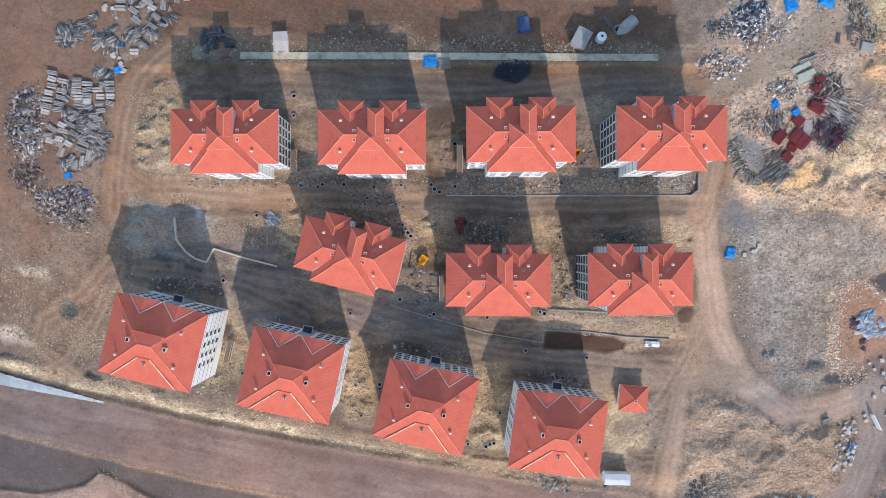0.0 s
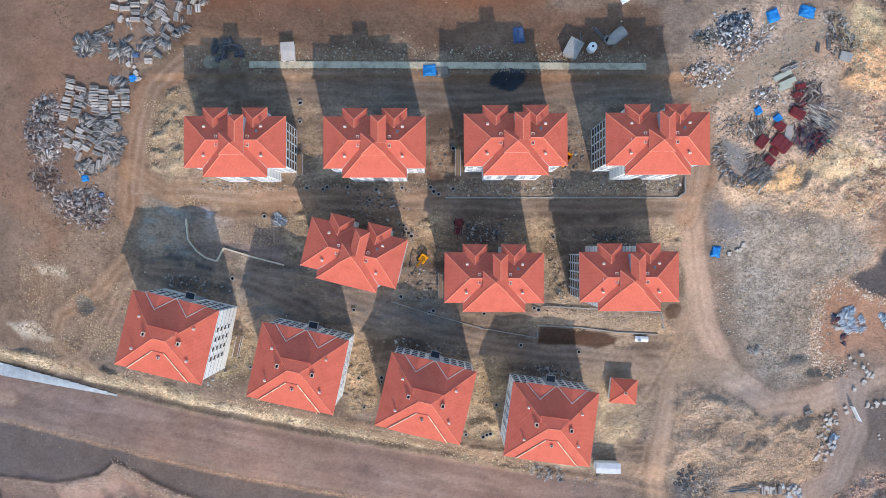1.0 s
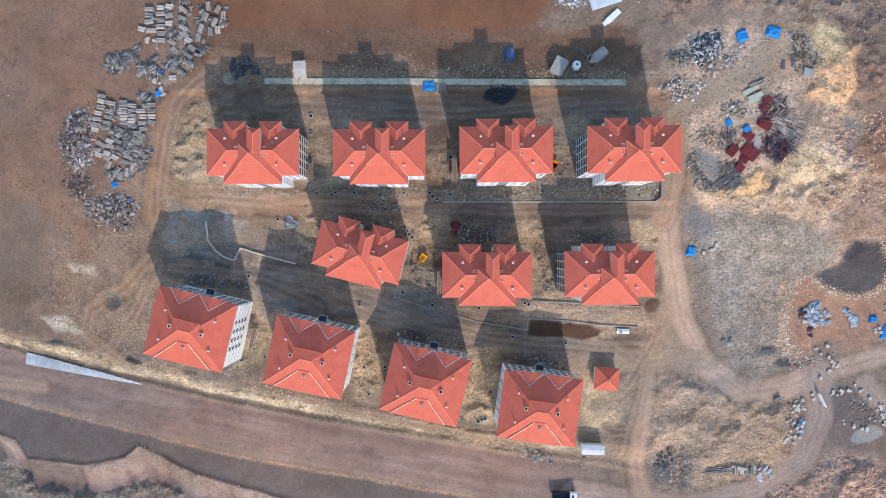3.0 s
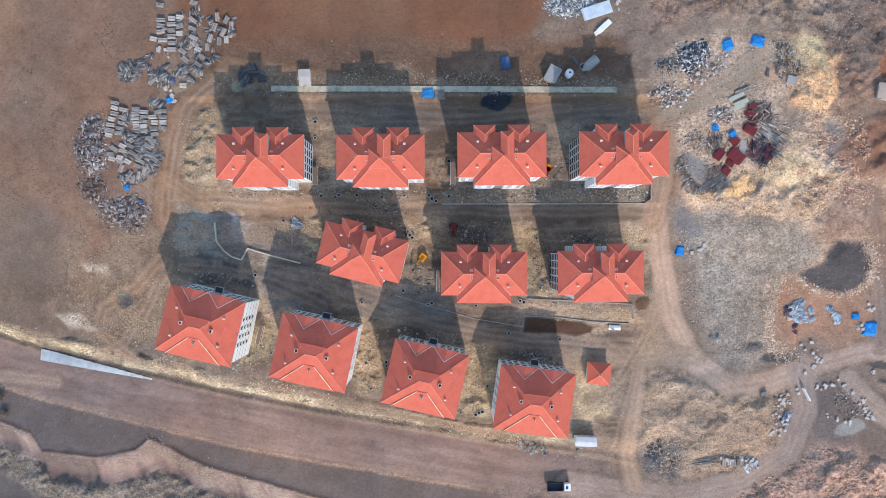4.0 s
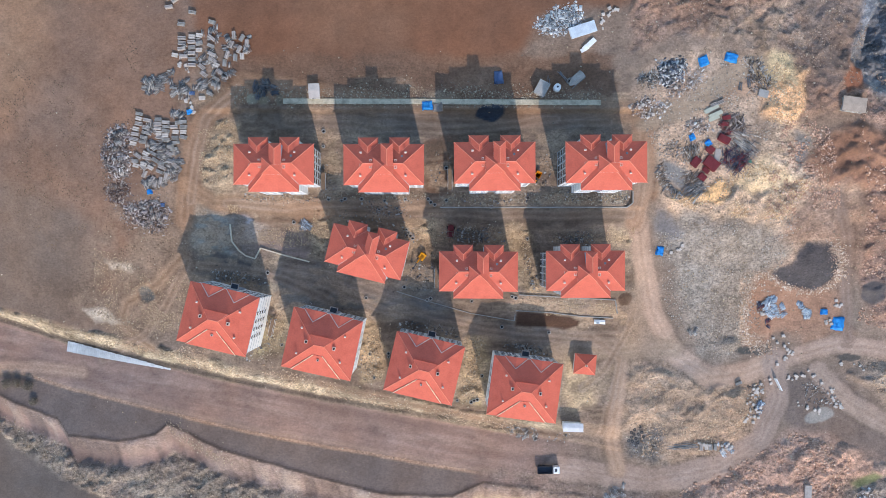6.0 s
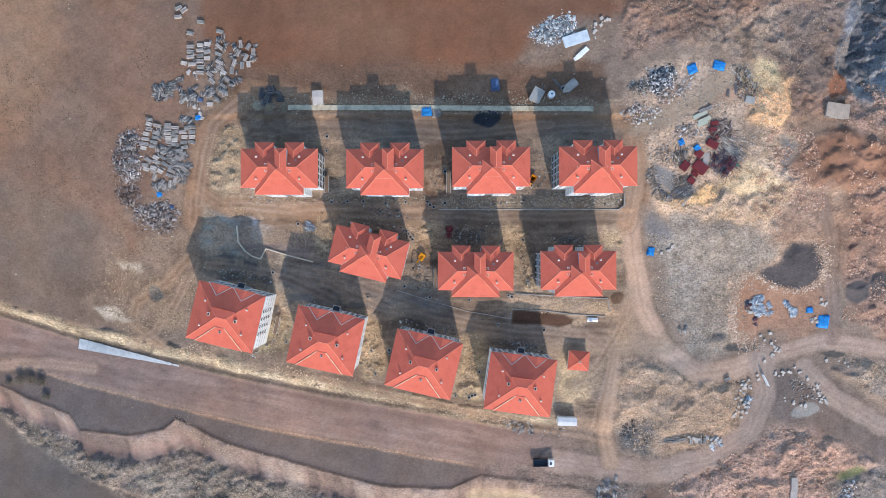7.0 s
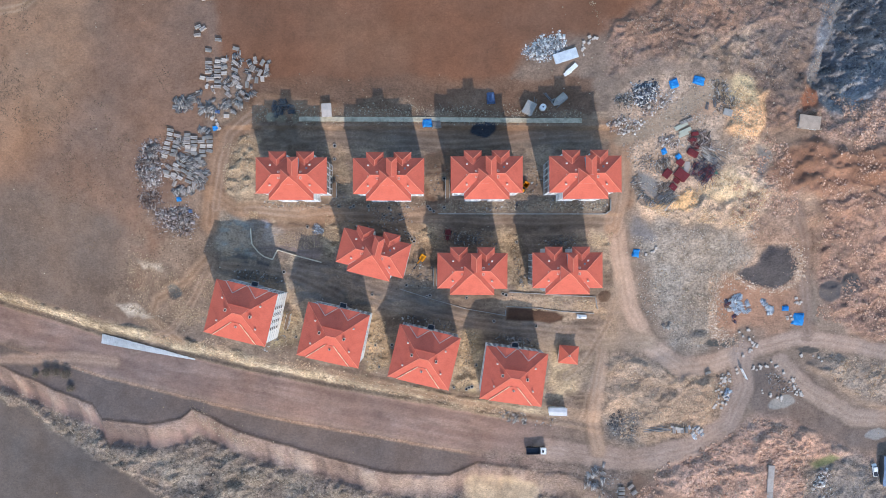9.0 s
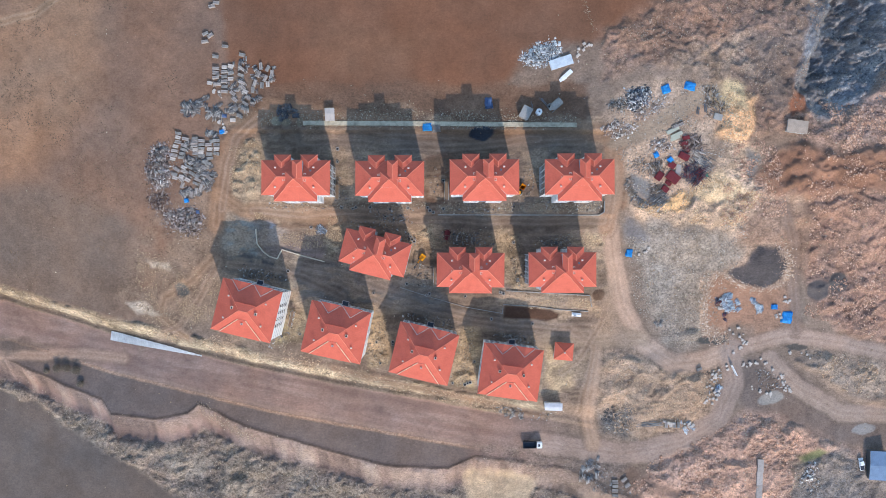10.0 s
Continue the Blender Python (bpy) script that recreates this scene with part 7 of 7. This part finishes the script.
cabin(-37.0, 47.3, 2.8, 4.0, 2.2, 3, "pale grey site cabin above the retaining wall", paint("dusty_white_roof", lin(198, 184, 174), 0.8, vary=0.1))
cabin(51.9, -23.6, 3.0, 0.9, 1.2, -3, "low white store box beside the lane")
cabin(132.0, 45.5, 7.0, 4.2, 2.6, -8, "pale flat-roofed hut on the eastern tip", paint("dusty_roof", lin(176, 156, 140), 0.9), GREYCON, 0.1)
cabin(176.1, -85.0, 7.5, 11.0, 3.5, -3, "blue-grey sheet-roofed shed at the site's edge", paint("blue_grey_sheet", lin(120, 140, 165), 0.5, 0.3), STEEL, 0.5)


def gate_lodge(x, y, w, d, h, turn):
    z = float(ground_z(x, y))
    ob = empty("gate_lodge", pose(x, y, z, 0, 0, turn), "small white lodge with a red pyramid roof", "lodge")
    bm = bmesh.new()
    box(bm, -w / 2 + 0.5, w / 2 - 0.5, -d / 2 + 0.5, d / 2 - 0.5, -1.5, h, 0, 0.03)
    part("wall", bm, RENDER, ob)
    t = (0, 0, h + 1.75)
    c = [(-w / 2, -d / 2, h), (w / 2, -d / 2, h), (w / 2, d / 2, h), (-w / 2, d / 2, h)]
    roof = put("roof", slope_mesh("roof", [[c[i], c[(i + 1) % 4], t] for i in range(4)]), ob, "red clay tile pyramid roof")
    for q in c:
        ridge(roof, q, t)
    vent(ob, 0.1, -0.25, h + 1.3, 0.7, 0.6, 0.9)
    for a in (-1.5, 1.5):
        window(ob, pose(a, -d / 2 + 0.5, h * 0.55), 1.2, 1.3)
        window(ob, pose(a, d / 2 - 0.5, h * 0.55, 0, 0, 180), 1.2, 1.3)
        window(ob, pose(-w / 2 + 0.5, a, h * 0.55, 0, 0, -90), 1.2, 1.3)
    return ob


gate_lodge(47.3, -37.2, 7.0, 6.5, 3.9, -5)


# ---- vehicles and machines ----
def wheel(parent, x, y, r, w):
    bm = bmesh.new()
    tube(bm, (x, y - w / 2, r), (x, y + w / 2, r), r, r, 16)
    t = part("wheel", bm, RUBBER, parent)
    bm = bmesh.new()
    tube(bm, (x, y - w / 2 - 0.012, r), (x, y + w / 2 + 0.012, r), r * 0.5, r * 0.5, 10)
    part("rim", bm, STEEL, t)


def tipper(x, y, turn, label, box_material=DARKSTEEL, length=5.0, width=2.5):
    ob = empty("tipper_truck", pose(x, y, float(ground_z(x, y)) + 0.02, 0, 0, turn), label, "truck")
    bm = bmesh.new()
    box(bm, -length / 2 - 0.6, length / 2 + 2.0, -0.45, 0.45, 0.75, 1.05)
    part("chassis", bm, DARKSTEEL, ob)
    bm = bmesh.new()
    a, b, w, t = -length / 2 - 0.6, length / 2 - 0.6, width / 2, 0.1
    box(bm, a, b, -w, w, 1.1, 1.25)
    box(bm, a, b, -w, -w + t, 1.25, 2.5)
    box(bm, a, b, w - t, w, 1.25, 2.5)
    box(bm, a, a + t, -w + t, w - t, 1.25, 2.4)
    box(bm, b - t, b, -w + t, w - t, 1.25, 2.8)
    part("tipping_body", bm, box_material, ob)
    c0 = length / 2 - 0.35
    bm = bmesh.new()
    box(bm, c0, c0 + 2.1, -w + 0.05, w - 0.05, 0.8, 2.85, 0, 0.16)
    cab = part("cab", bm, WHITE, ob, "white cab")
    bm = bmesh.new()
    box(bm, c0 + 2.02, c0 + 2.12, -w + 0.3, w - 0.3, 1.75, 2.55)
    part("windscreen", bm, PANE, cab)
    bm = bmesh.new()
    box(bm, c0 + 0.5, c0 + 1.2, -0.5, 0.5, 2.85, 2.93)
    part("roof_hatch", bm, DARKSTEEL, cab)
    for wx_ in (a + 0.9, a + 2.1, c0 + 1.1):
        for sy in (-1, 1):
            wheel(ob, wx_, sy * (w - 0.2), 0.5, 0.35)


tipper(36.9, -75.1, 1, "tipper truck with a dark body and white cab")


def pickup(x, y, turn, label, coat=WHITE):
    ob = empty("pickup", pose(x, y, float(ground_z(x, y)) + 0.02, 0, 0, turn), label, "pickup truck")
    bm = bmesh.new()
    box(bm, -2.5, 2.5, -0.9, 0.9, 0.45, 0.95, 0, 0.1)
    box(bm, -0.4, 1.4, -0.82, 0.82, 0.95, 1.65, 0, 0.15)
    part("body", bm, coat, ob)
    bm = bmesh.new()
    box(bm, -2.3, -0.5, -0.75, 0.75, 0.93, 0.97)
    part("load_bed", bm, DARKSTEEL, ob)
    bm = bmesh.new()
    box(bm, 1.36, 1.46, -0.7, 0.7, 1.05, 1.55)
    part("windscreen", bm, PANE, ob)
    for a in (-1.6, 1.6):
        for sy in (-1, 1):
            wheel(ob, a, sy * 0.82, 0.36, 0.24)


def hoarding(a, b, low, high):
    """A white notice board on two posts; from above only its edge shows, and its shade on the track."""
    (x0, y0), (x1, y1) = a, b
    L = math.hypot(x1 - x0, y1 - y0)
    ob = empty("notice_board", pose((x0 + x1) / 2, (y0 + y1) / 2, float(ground_z((x0 + x1) / 2, (y0 + y1) / 2)), 0, 0, math.degrees(math.atan2(y1 - y0, x1 - x0))), "tall white notice board on steel posts beside the track", "notice board")
    bm = bmesh.new()
    box(bm, -L / 2, L / 2, -0.15, 0.15, low, high, 0, 0.03)
    part("board", bm, WHITE, ob)
    for sx in (-1, 1):
        bm = bmesh.new()
        tube(bm, (sx * L * 0.35, 0, -0.3), (sx * L * 0.35, 0, low + 0.05), 0.12, 0.12, 8)
        part("post", bm, STEEL, ob)


hoarding(*[(114.1, -44.0), (116.1, -48.0)], 1.0, 2.9)
white_block(112.8, -44.5, 0.9, 28)
white_block(113.2, -45.9, 1.0, 24)
pickup(169.6, -84.7, 100, "white pickup truck beside the shed")


def excavator(x, y, turn):
    ob = empty("excavator", pose(x, y, float(ground_z(x, y)), 0, 0, turn) @ Matrix.Diagonal((0.78, 0.78, 0.78, 1)), "yellow tracked excavator with its arm stretched out", "excavator")
    for sy in (-1, 1):
        bm = bmesh.new()
        box(bm, -1.7, 1.7, sy * 1.0 - 0.28, sy * 1.0 + 0.28, 0.0, 0.8, 0, 0.2)
        part("crawler_track", bm, RUBBER, ob)
    bm = bmesh.new()
    box(bm, -1.7, 1.0, -1.25, 1.25, 0.95, 2.0, 0, 0.15)
    box(bm, -1.75, -1.1, -1.2, 1.2, 1.0, 2.25, 0, 0.2)
    part("upper_body", bm, YELLOW, ob)
    bm = bmesh.new()
    box(bm, 0.0, 1.35, 0.35, 1.25, 2.0, 2.95, 0, 0.1)
    cab = part("cab", bm, YELLOW, ob)
    bm = bmesh.new()
    box(bm, 1.28, 1.37, 0.42, 1.18, 2.15, 2.85)
    part("cab_window", bm, PANE, cab)
    bm = bmesh.new()
    tube(bm, (0.9, -0.2, 1.8), (3.2, -0.2, 4.0), 0.3, 0.26, 6)
    part("boom", bm, YELLOW, ob)
    bm = bmesh.new()
    tube(bm, (3.15, -0.2, 4.05), (5.6, -0.2, 2.2), 0.24, 0.18, 6)
    part("stick", bm, DARKSTEEL, ob)
    bm = bmesh.new()
    tube(bm, (1.4, -0.2, 1.7), (2.9, -0.2, 3.2), 0.09, 0.09, 6)
    part("ram", bm, STEEL, ob)
    bm = bmesh.new()
    box(bm, 5.3, 6.2, -0.65, 0.25, 1.2, 2.2, 0, 0.2)
    part("bucket", bm, DARKSTEEL, ob)


excavator(-4.9, -2.7, -125)


def dumper(x, y, turn):
    """A small wheeled site dumper: a tilting skip in front, engine and seat behind."""
    ob = empty("site_dumper", pose(x, y, float(ground_z(x, y)) + 0.02, 0, 0, turn), "small yellow site dumper standing beside a house wall", "site dumper")
    bm = bmesh.new()
    box(bm, -1.6, 1.4, -0.35, 0.35, 0.45, 0.7)
    part("chassis", bm, DARKSTEEL, ob)
    bm = bmesh.new()
    lo = [bm.verts.new(p) for p in ((0.3, -0.55, 0.75), (1.5, -0.55, 0.75), (1.5, 0.55, 0.75), (0.3, 0.55, 0.75))]
    hi = [bm.verts.new(p) for p in ((0.0, -0.85, 1.5), (2.1, -0.85, 1.35), (2.1, 0.85, 1.35), (0.0, 0.85, 1.5))]
    bm.faces.new(lo)
    for q in range(4):
        bm.faces.new((lo[q], lo[(q + 1) % 4], hi[(q + 1) % 4], hi[q]))
    bmesh.ops.solidify(bm, geom=bm.faces[:], thickness=0.06)
    part("skip", bm, YELLOW, ob)
    bm = bmesh.new()
    box(bm, -1.7, -0.7, -0.5, 0.5, 0.7, 1.3, 0, 0.1)
    part("engine_cover", bm, YELLOW, ob)
    bm = bmesh.new()
    box(bm, -0.65, -0.25, -0.3, 0.3, 0.7, 1.05, 0, 0.05)
    part("seat", bm, RUBBER, ob)
    for a, r in ((-1.2, 0.4), (1.0, 0.48)):
        for sy in (-1, 1):
            wheel(ob, a, sy * 0.75, r, 0.32)


dumper(30.4, 21.6, 60)


def mixer(x, y, turn):
    ob = empty("concrete_mixer", pose(x, y, float(ground_z(x, y)), 0, 0, turn), "red wheeled concrete mixer standing in shade", "concrete mixer")
    bm = bmesh.new()
    for sy in (-0.9, 0.9):
        box(bm, -2.6, 1.6, sy - 0.08, sy + 0.08, 0.55, 0.75)
    for a in (-2.5, -1.2, 0.2, 1.5):
        box(bm, a - 0.08, a + 0.08, -0.82, 0.82, 0.55, 0.75)
    part("frame", bm, REDSTEEL, ob)
    bm = bmesh.new()
    tube(bm, (-0.6, 0, 1.5), (0.3, 0, 1.9), 0.8, 1.0, 14)
    tube(bm, (0.3, 0, 1.9), (1.0, 0, 2.2), 1.0, 0.5, 14)
    part("drum", bm, REDSTEEL, ob)
    bm = bmesh.new()
    box(bm, -2.4, -1.2, -0.6, 0.6, 0.75, 1.4, 0, 0.08)
    part("engine_cover", bm, REDSTEEL, ob)
    bm = bmesh.new()
    tube(bm, (-2.6, 0, 0.6), (-4.4, 0, 0.4), 0.08, 0.06, 6)
    part("tow_bar", bm, REDSTEEL, ob)
    for sy in (-1, 1):
        wheel(ob, 0.2, sy * 1.15, 0.45, 0.25)


mixer(4.2, 6.2, 85)


def tank(x, y, r, h, label):
    ob = empty("water_tank", pose(x, y, float(ground_z(x, y))), label, "tank")
    bm = bmesh.new()
    tube(bm, (0, 0, 0), (0, 0, h), r, r, 24)
    tube(bm, (0, 0, h), (0, 0, h + 0.35), r, r * 0.35, 24)
    part("shell", bm, WHITE, ob)
    bm = bmesh.new()
    tube(bm, (0, 0, h + 0.34), (0, 0, h + 0.48), 0.3, 0.3, 12)
    part("lid", bm, DARKSTEEL, ob)


tank(36.2, 48.4, 1.1, 2.2, "round white plastic water tank")


def silo(x, y, turn):
    ob = empty("cement_silo", pose(x, y, float(ground_z(x, y)), 0, 0, turn), "pale steel cement silo lying in its frame", "cement silo")
    bm = bmesh.new()
    tube(bm, (-1.2, 0, 1.7), (2.2, 0, 1.7), 1.3, 1.3, 24)
    part("shell", bm, GREYCON, ob)
    bm = bmesh.new()
    tube(bm, (-3.0, 0, 1.7), (-1.2, 0, 1.7), 0.3, 1.3, 24)
    part("cone", bm, GREYCON, ob)
    for sy in (-1.3, 1.3):
        for a in (-2.6, 2.0):
            bm = bmesh.new()
            tube(bm, (a, sy, 0), (a, sy, 2.9), 0.09, 0.09, 6)
            part("leg", bm, STEEL, ob)
        for z in (0.5, 2.8):
            bm = bmesh.new()
            tube(bm, (-2.7, sy, z), (2.1, sy, z), 0.07, 0.07, 6)
            part("rail", bm, STEEL, ob)


silo(42.1, 51.0, 40)
ring(40.3, 50.6, 1.7)
pipes(38.4, 52.0, 4.0, 3, -50)
pipes(33.6, 50.5, 2.6, 2, 85)


# ---- sheet cladding laid on the road bank ----
cladding = empty("sheet_cladding", pose(-113.0, -36.8, 0), "row of pale corrugated sheets on the road bank", "sheet cladding")
A0, B0 = Vector((-127.5, -33.6, 0)), Vector((-91.2, -41.2, 0))
N_SHEETS = 13
for i in range(N_SHEETS):
    p = A0.lerp(B0, (i + 0.5) / N_SHEETS)
    w = (B0 - A0).length / N_SHEETS
    L = 3.5 * (1 - i / N_SHEETS) ** 0.8 + 0.3
    bm = bmesh.new()
    ribs = 8
    vs = [[bm.verts.new((-w / 2 + w * k / ribs, s_ * L / 2, 0.05 * (k % 2))) for k in range(ribs + 1)] for s_ in (-1, 1)]
    for k in range(ribs):
        bm.faces.new((vs[0][k], vs[0][k + 1], vs[1][k + 1], vs[1][k]))
    bmesh.ops.solidify(bm, geom=bm.faces[:], thickness=0.02)
    ang = math.degrees(math.atan2(B0.y - A0.y, B0.x - A0.x))
    ob = part("sheet", bm, SHEET, cladding)
    c, s_ = math.cos(radians(ang)), math.sin(radians(ang))
    lo, hi = float(ground_z(p.x + s_ * L / 2, p.y - c * L / 2)), float(ground_z(p.x - s_ * L / 2, p.y + c * L / 2))
    mid_ = max((lo + hi) / 2, float(ground_z(p.x, p.y))) + 0.25
    ob.matrix_basis = Matrix.Translation(-cladding.matrix_basis.translation) @ pose(p.x, p.y, mid_ + random.uniform(0, 0.03), 0, 0, ang) @ Matrix.Rotation(math.atan2(hi - lo, L), 4, "X")
wall_run("concrete_channel", [(126.4, -80.9), (125.7, -101.1)], 0.5, 2.3, "long pale concrete slab in the rubble", SLAB, 1.0, None, 5.0)


# ---- scaffolds by the walls ----
def scaffold(x, y, L, w, lifts, turn):
    ob = empty("scaffold", pose(x, y, float(ground_z(x, y)), 0, 0, turn), "steel tube scaffold with timber boards beside a wall", "scaffold", "scaffolds by the walls")
    n = max(2, round(L / 2.2))
    top_ = lifts * 1.9
    for i in range(n + 1):
        for sy in (-1, 1):
            bm = bmesh.new()
            tube(bm, (-L / 2 + i * L / n, sy * w / 2, -0.3), (-L / 2 + i * L / n, sy * w / 2, top_ + 0.9), 0.06, 0.06, 6)
            part("standard", bm, SHEET, ob)
    for k in range(1, lifts + 1):
        for sy in (-1, 1):
            bm = bmesh.new()
            tube(bm, (-L / 2, sy * w / 2, k * 1.9), (L / 2, sy * w / 2, k * 1.9), 0.05, 0.05, 6)
            part("ledger", bm, SHEET, ob)
        bm = bmesh.new()
        box(bm, -L / 2, L / 2, -w / 2 + 0.1, w / 2 - 0.1, k * 1.9 + 0.05, k * 1.9 + 0.1)
        part("board", bm, TIMBER, ob)


scaffold(-53.0, -25.3, 5.5, 1.2, 2, 77)
scaffold(3.9, 20.9, 6.0, 1.3, 2, 90)
scaffold(-0.3, -9.4, 6.0, 1.0, 2, 90)
scaffold(-34.8, 20.5, 5.0, 1.4, 1, 90)


# ---- shrubs ----
def shrub(x, y, r, h):
    z = float(ground_z(x, y))
    ob = empty("shrub", pose(x, y, z - 0.05), "dark bare shrub on the edge of the bank", "shrub", "shrubs on the bank")
    bm = bmesh.new()
    tube(bm, (0, 0, 0), (0.1, 0, h * 0.45), 0.14, 0.08, 7)
    for k in range(7):
        a = k * 0.9
        tube(bm, (0.05, 0, h * 0.3), (math.cos(a) * r * 0.7, math.sin(a) * r * 0.7, h * (0.6 + 0.05 * k)), 0.06, 0.02, 5)
    part("trunk", bm, BARK, ob)
    n = 420
    u = rng.normal(0, 1, (n, 3))
    u = u / np.linalg.norm(u, axis=1)[:, None] * rng.random(n)[:, None] ** 0.4
    c = u * np.array([r, r * 0.9, h * 0.38]) * (0.75 + 0.5 * rng.random(n))[:, None] + np.array([0, 0, h * 0.6])
    s_ = rng.uniform(0.12, 0.3, n)
    crown = many("crown", OCTA, OCTA_F, c[:, 0], c[:, 1], c[:, 2], s_, s_ * 0.7, s_ * 0.35, rng.uniform(0, 6, n), rng.normal(0, 0.6, n), LEAF, "", "", 0.6)
    crown.parent = ob


for x, y, r, h in ((-149.3, -46.8, 2.0, 3.0), (-145.6, -46.6, 1.7, 2.8), (-141.6, -47.4, 1.9, 2.9), (-154.2, -47.9, 1.2, 1.6), (-140.1, -52.9, 1.4, 2.0)):
    shrub(x, y, r, h)


# ---- board stacks at the field's edge ----
def board_stack(x, y, w, d, h, turn, material, label):
    ob = empty("board_stack", pose(x, y, float(ground_z(x, y)) - 0.05, 0, 0, turn), label, "board stack")
    n = 4
    for i in range(n):
        bm = bmesh.new()
        a = random.uniform(-0.1, 0.1)
        box(bm, -w / 2 + a, w / 2 + a, -d / 2 - a, d / 2 - a, i * h / n, (i + 1) * h / n - 0.02)
        part("board", bm, material, ob)


board_stack(44.1, 66.1, 8.0, 3.4, 0.9, 18, SHEET, "stack of long pale corrugated sheets")
board_stack(46.1, 61.7, 4.6, 1.3, 0.8, 42, WHITE, "stack of long white boards")
board_stack(44.7, 60.3, 2.6, 1.0, 0.6, 30, WHITE, "small stack of white boards")
for x, y, w, d, h, turn in [(85.1, 43.3, 4.6, 1.3, 0.9, 28), (86.6, 41.7, 4.4, 1.2, 0.8, 24), (86.2, 40.4, 3.6, 1.0, 0.6, 24)]:
    board_stack(x, y, w, d, h, turn, mixed("greenish_panels", [lin(*c) for c in ((156, 158, 138), (132, 136, 122), (176, 176, 160))], 0.9), "stack of greenish grey precast panels on the tip")
for x, y, w, d, h, turn in [(87.9, 29.4, 1.8, 3.6, 0.6, -10)]:
    board_stack(x, y, w, d, h, turn, SLAB, "pale sheets laid over red steel panels")
board_stack(102.1, 48.4, 3.0, 2.2, 0.8, -15, GREYCON, "stack of grey boards on the tip")

# boards, pallets and tyres along the lower road
bundles("board_heap", [(55.2, -89.2), (56.4, -82.3), (60.4, -79.1), (64.3, -79.1), (63.5, -84.1), (59.4, -88.4)], 22, "pale boards and sheets dumped below the road", mixed("dusty_boards", [lin(*c) for c in ((176, 172, 170), (150, 148, 150), (196, 192, 188), (128, 124, 124))], 0.8), 2.2, 5, 0.6)
for x, y, turn in [(88.2, -66.5, 90), (90.1, -66.6, 90), (91.6, -66.8, 92), (93.2, -66.8, 88), (68.1, -87.5, 0), (68.1, -89.2, 2), (68.0, -90.8, 0), (68.1, -92.7, -2), (71.6, -86.8, 40), (72.9, -89.0, 35)]:
    set_stack(x, y, turn)
bundles("board_heap", [(94.0, -65.1), (99.1, -64.8), (100.1, -69.7), (96.0, -70.4)], 12, "silvery boards and wrapped pallets beside the track", BOARDS, 1.5, 4, 0.7)
bundles("board_heap", [(108.2, -51.6), (110.9, -51.2), (109.8, -56.0), (107.4, -55.9)], 7, "silvery boards between white blocks", BOARDS, 1.8, 5, 0.5)
bundles("bar_heap", [(24.7, -61.6), (32.5, -60.9), (35.5, -64.8), (26.0, -65.4)], 14, "dark pallets and grey boards beside the cabin", SHEETS, 1.6, 5, 0.5)
heap("debris_heap", [(143.6, -90.3), (146.1, -84.2), (150.2, -83.5), (150.7, -87.2), (147.2, -90.9)], 110, 0.7, 0.9, PALEBITS, "pale boards and sheets dumped among rubble", "debris heap", 0.12, 120, 0.9)


def tyre_mesh():
    bm = bmesh.new()
    n, k = 14, 6
    vs = [[bm.verts.new(((0.36 + 0.14 * math.cos(2 * math.pi * j / k)) * math.cos(2 * math.pi * i / n), (0.36 + 0.14 * math.cos(2 * math.pi * j / k)) * math.sin(2 * math.pi * i / n), 0.12 + 0.12 * math.sin(2 * math.pi * j / k)))
           for j in range(k)] for i in range(n)]
    for i in range(n):
        for j in range(k):
            bm.faces.new((vs[i][j], vs[(i + 1) % n][j], vs[(i + 1) % n][(j + 1) % k], vs[i][(j + 1) % k]))
    me = bpy.data.meshes.new("tyre")
    bm.to_mesh(me)
    bm.free()
    me.materials.append(paint("dusty_rubber", lin(74, 73, 74), 0.9))
    return me


TYRE = tyre_mesh()
for x, y in [(64.2, -62.6), (65.0, -61.6), (64.6, -64.1), (65.7, -63.2), (66.5, -61.7), (67.7, -61.1), (66.4, -64.5), (65.2, -60.1), (67.1, -59.3), (63.4, -63.9), (68.3, -62.6), (64.1, -61.0)]:
    ob = tagged(put("tyre", TYRE), "worn black tyre lying on grey ground", "tyre", "dumped tyres")
    ob.matrix_basis = pose(x, y, float(ground_z(x, y)) - 0.02, random.uniform(-6, 6), random.uniform(-6, 6), 0) @ Matrix.Diagonal((1.05, 1.05, 1.05, 1))

# ---- dry tufts on the western fields and the banks ----
x, y = rng.uniform(-172, -86, 24000), rng.uniform(-16, 96, 24000)
keep = (fbm(x, y, 16.0, 501, 3) > 0.53) & (fbm(x, y, 3.0, 502, 2) > 0.56)
x, y = x[keep], y[keep]
r = rng.uniform(0.08, 0.3, len(x))
many("dry_tufts", OCTA, OCTA_F, x, y, ground_z(x, y) + 0.02, r, r * 0.8, r * 0.45, rng.uniform(0, 6, len(x)), rng.normal(0, 0.2, len(x)),
     mixed("dry_tuft", [lin(*c) for c in ((112, 92, 76), (100, 84, 70), (124, 102, 82))], 0.95), "small dry brown tufts dotted over a bare field", "tufts", 0.6)
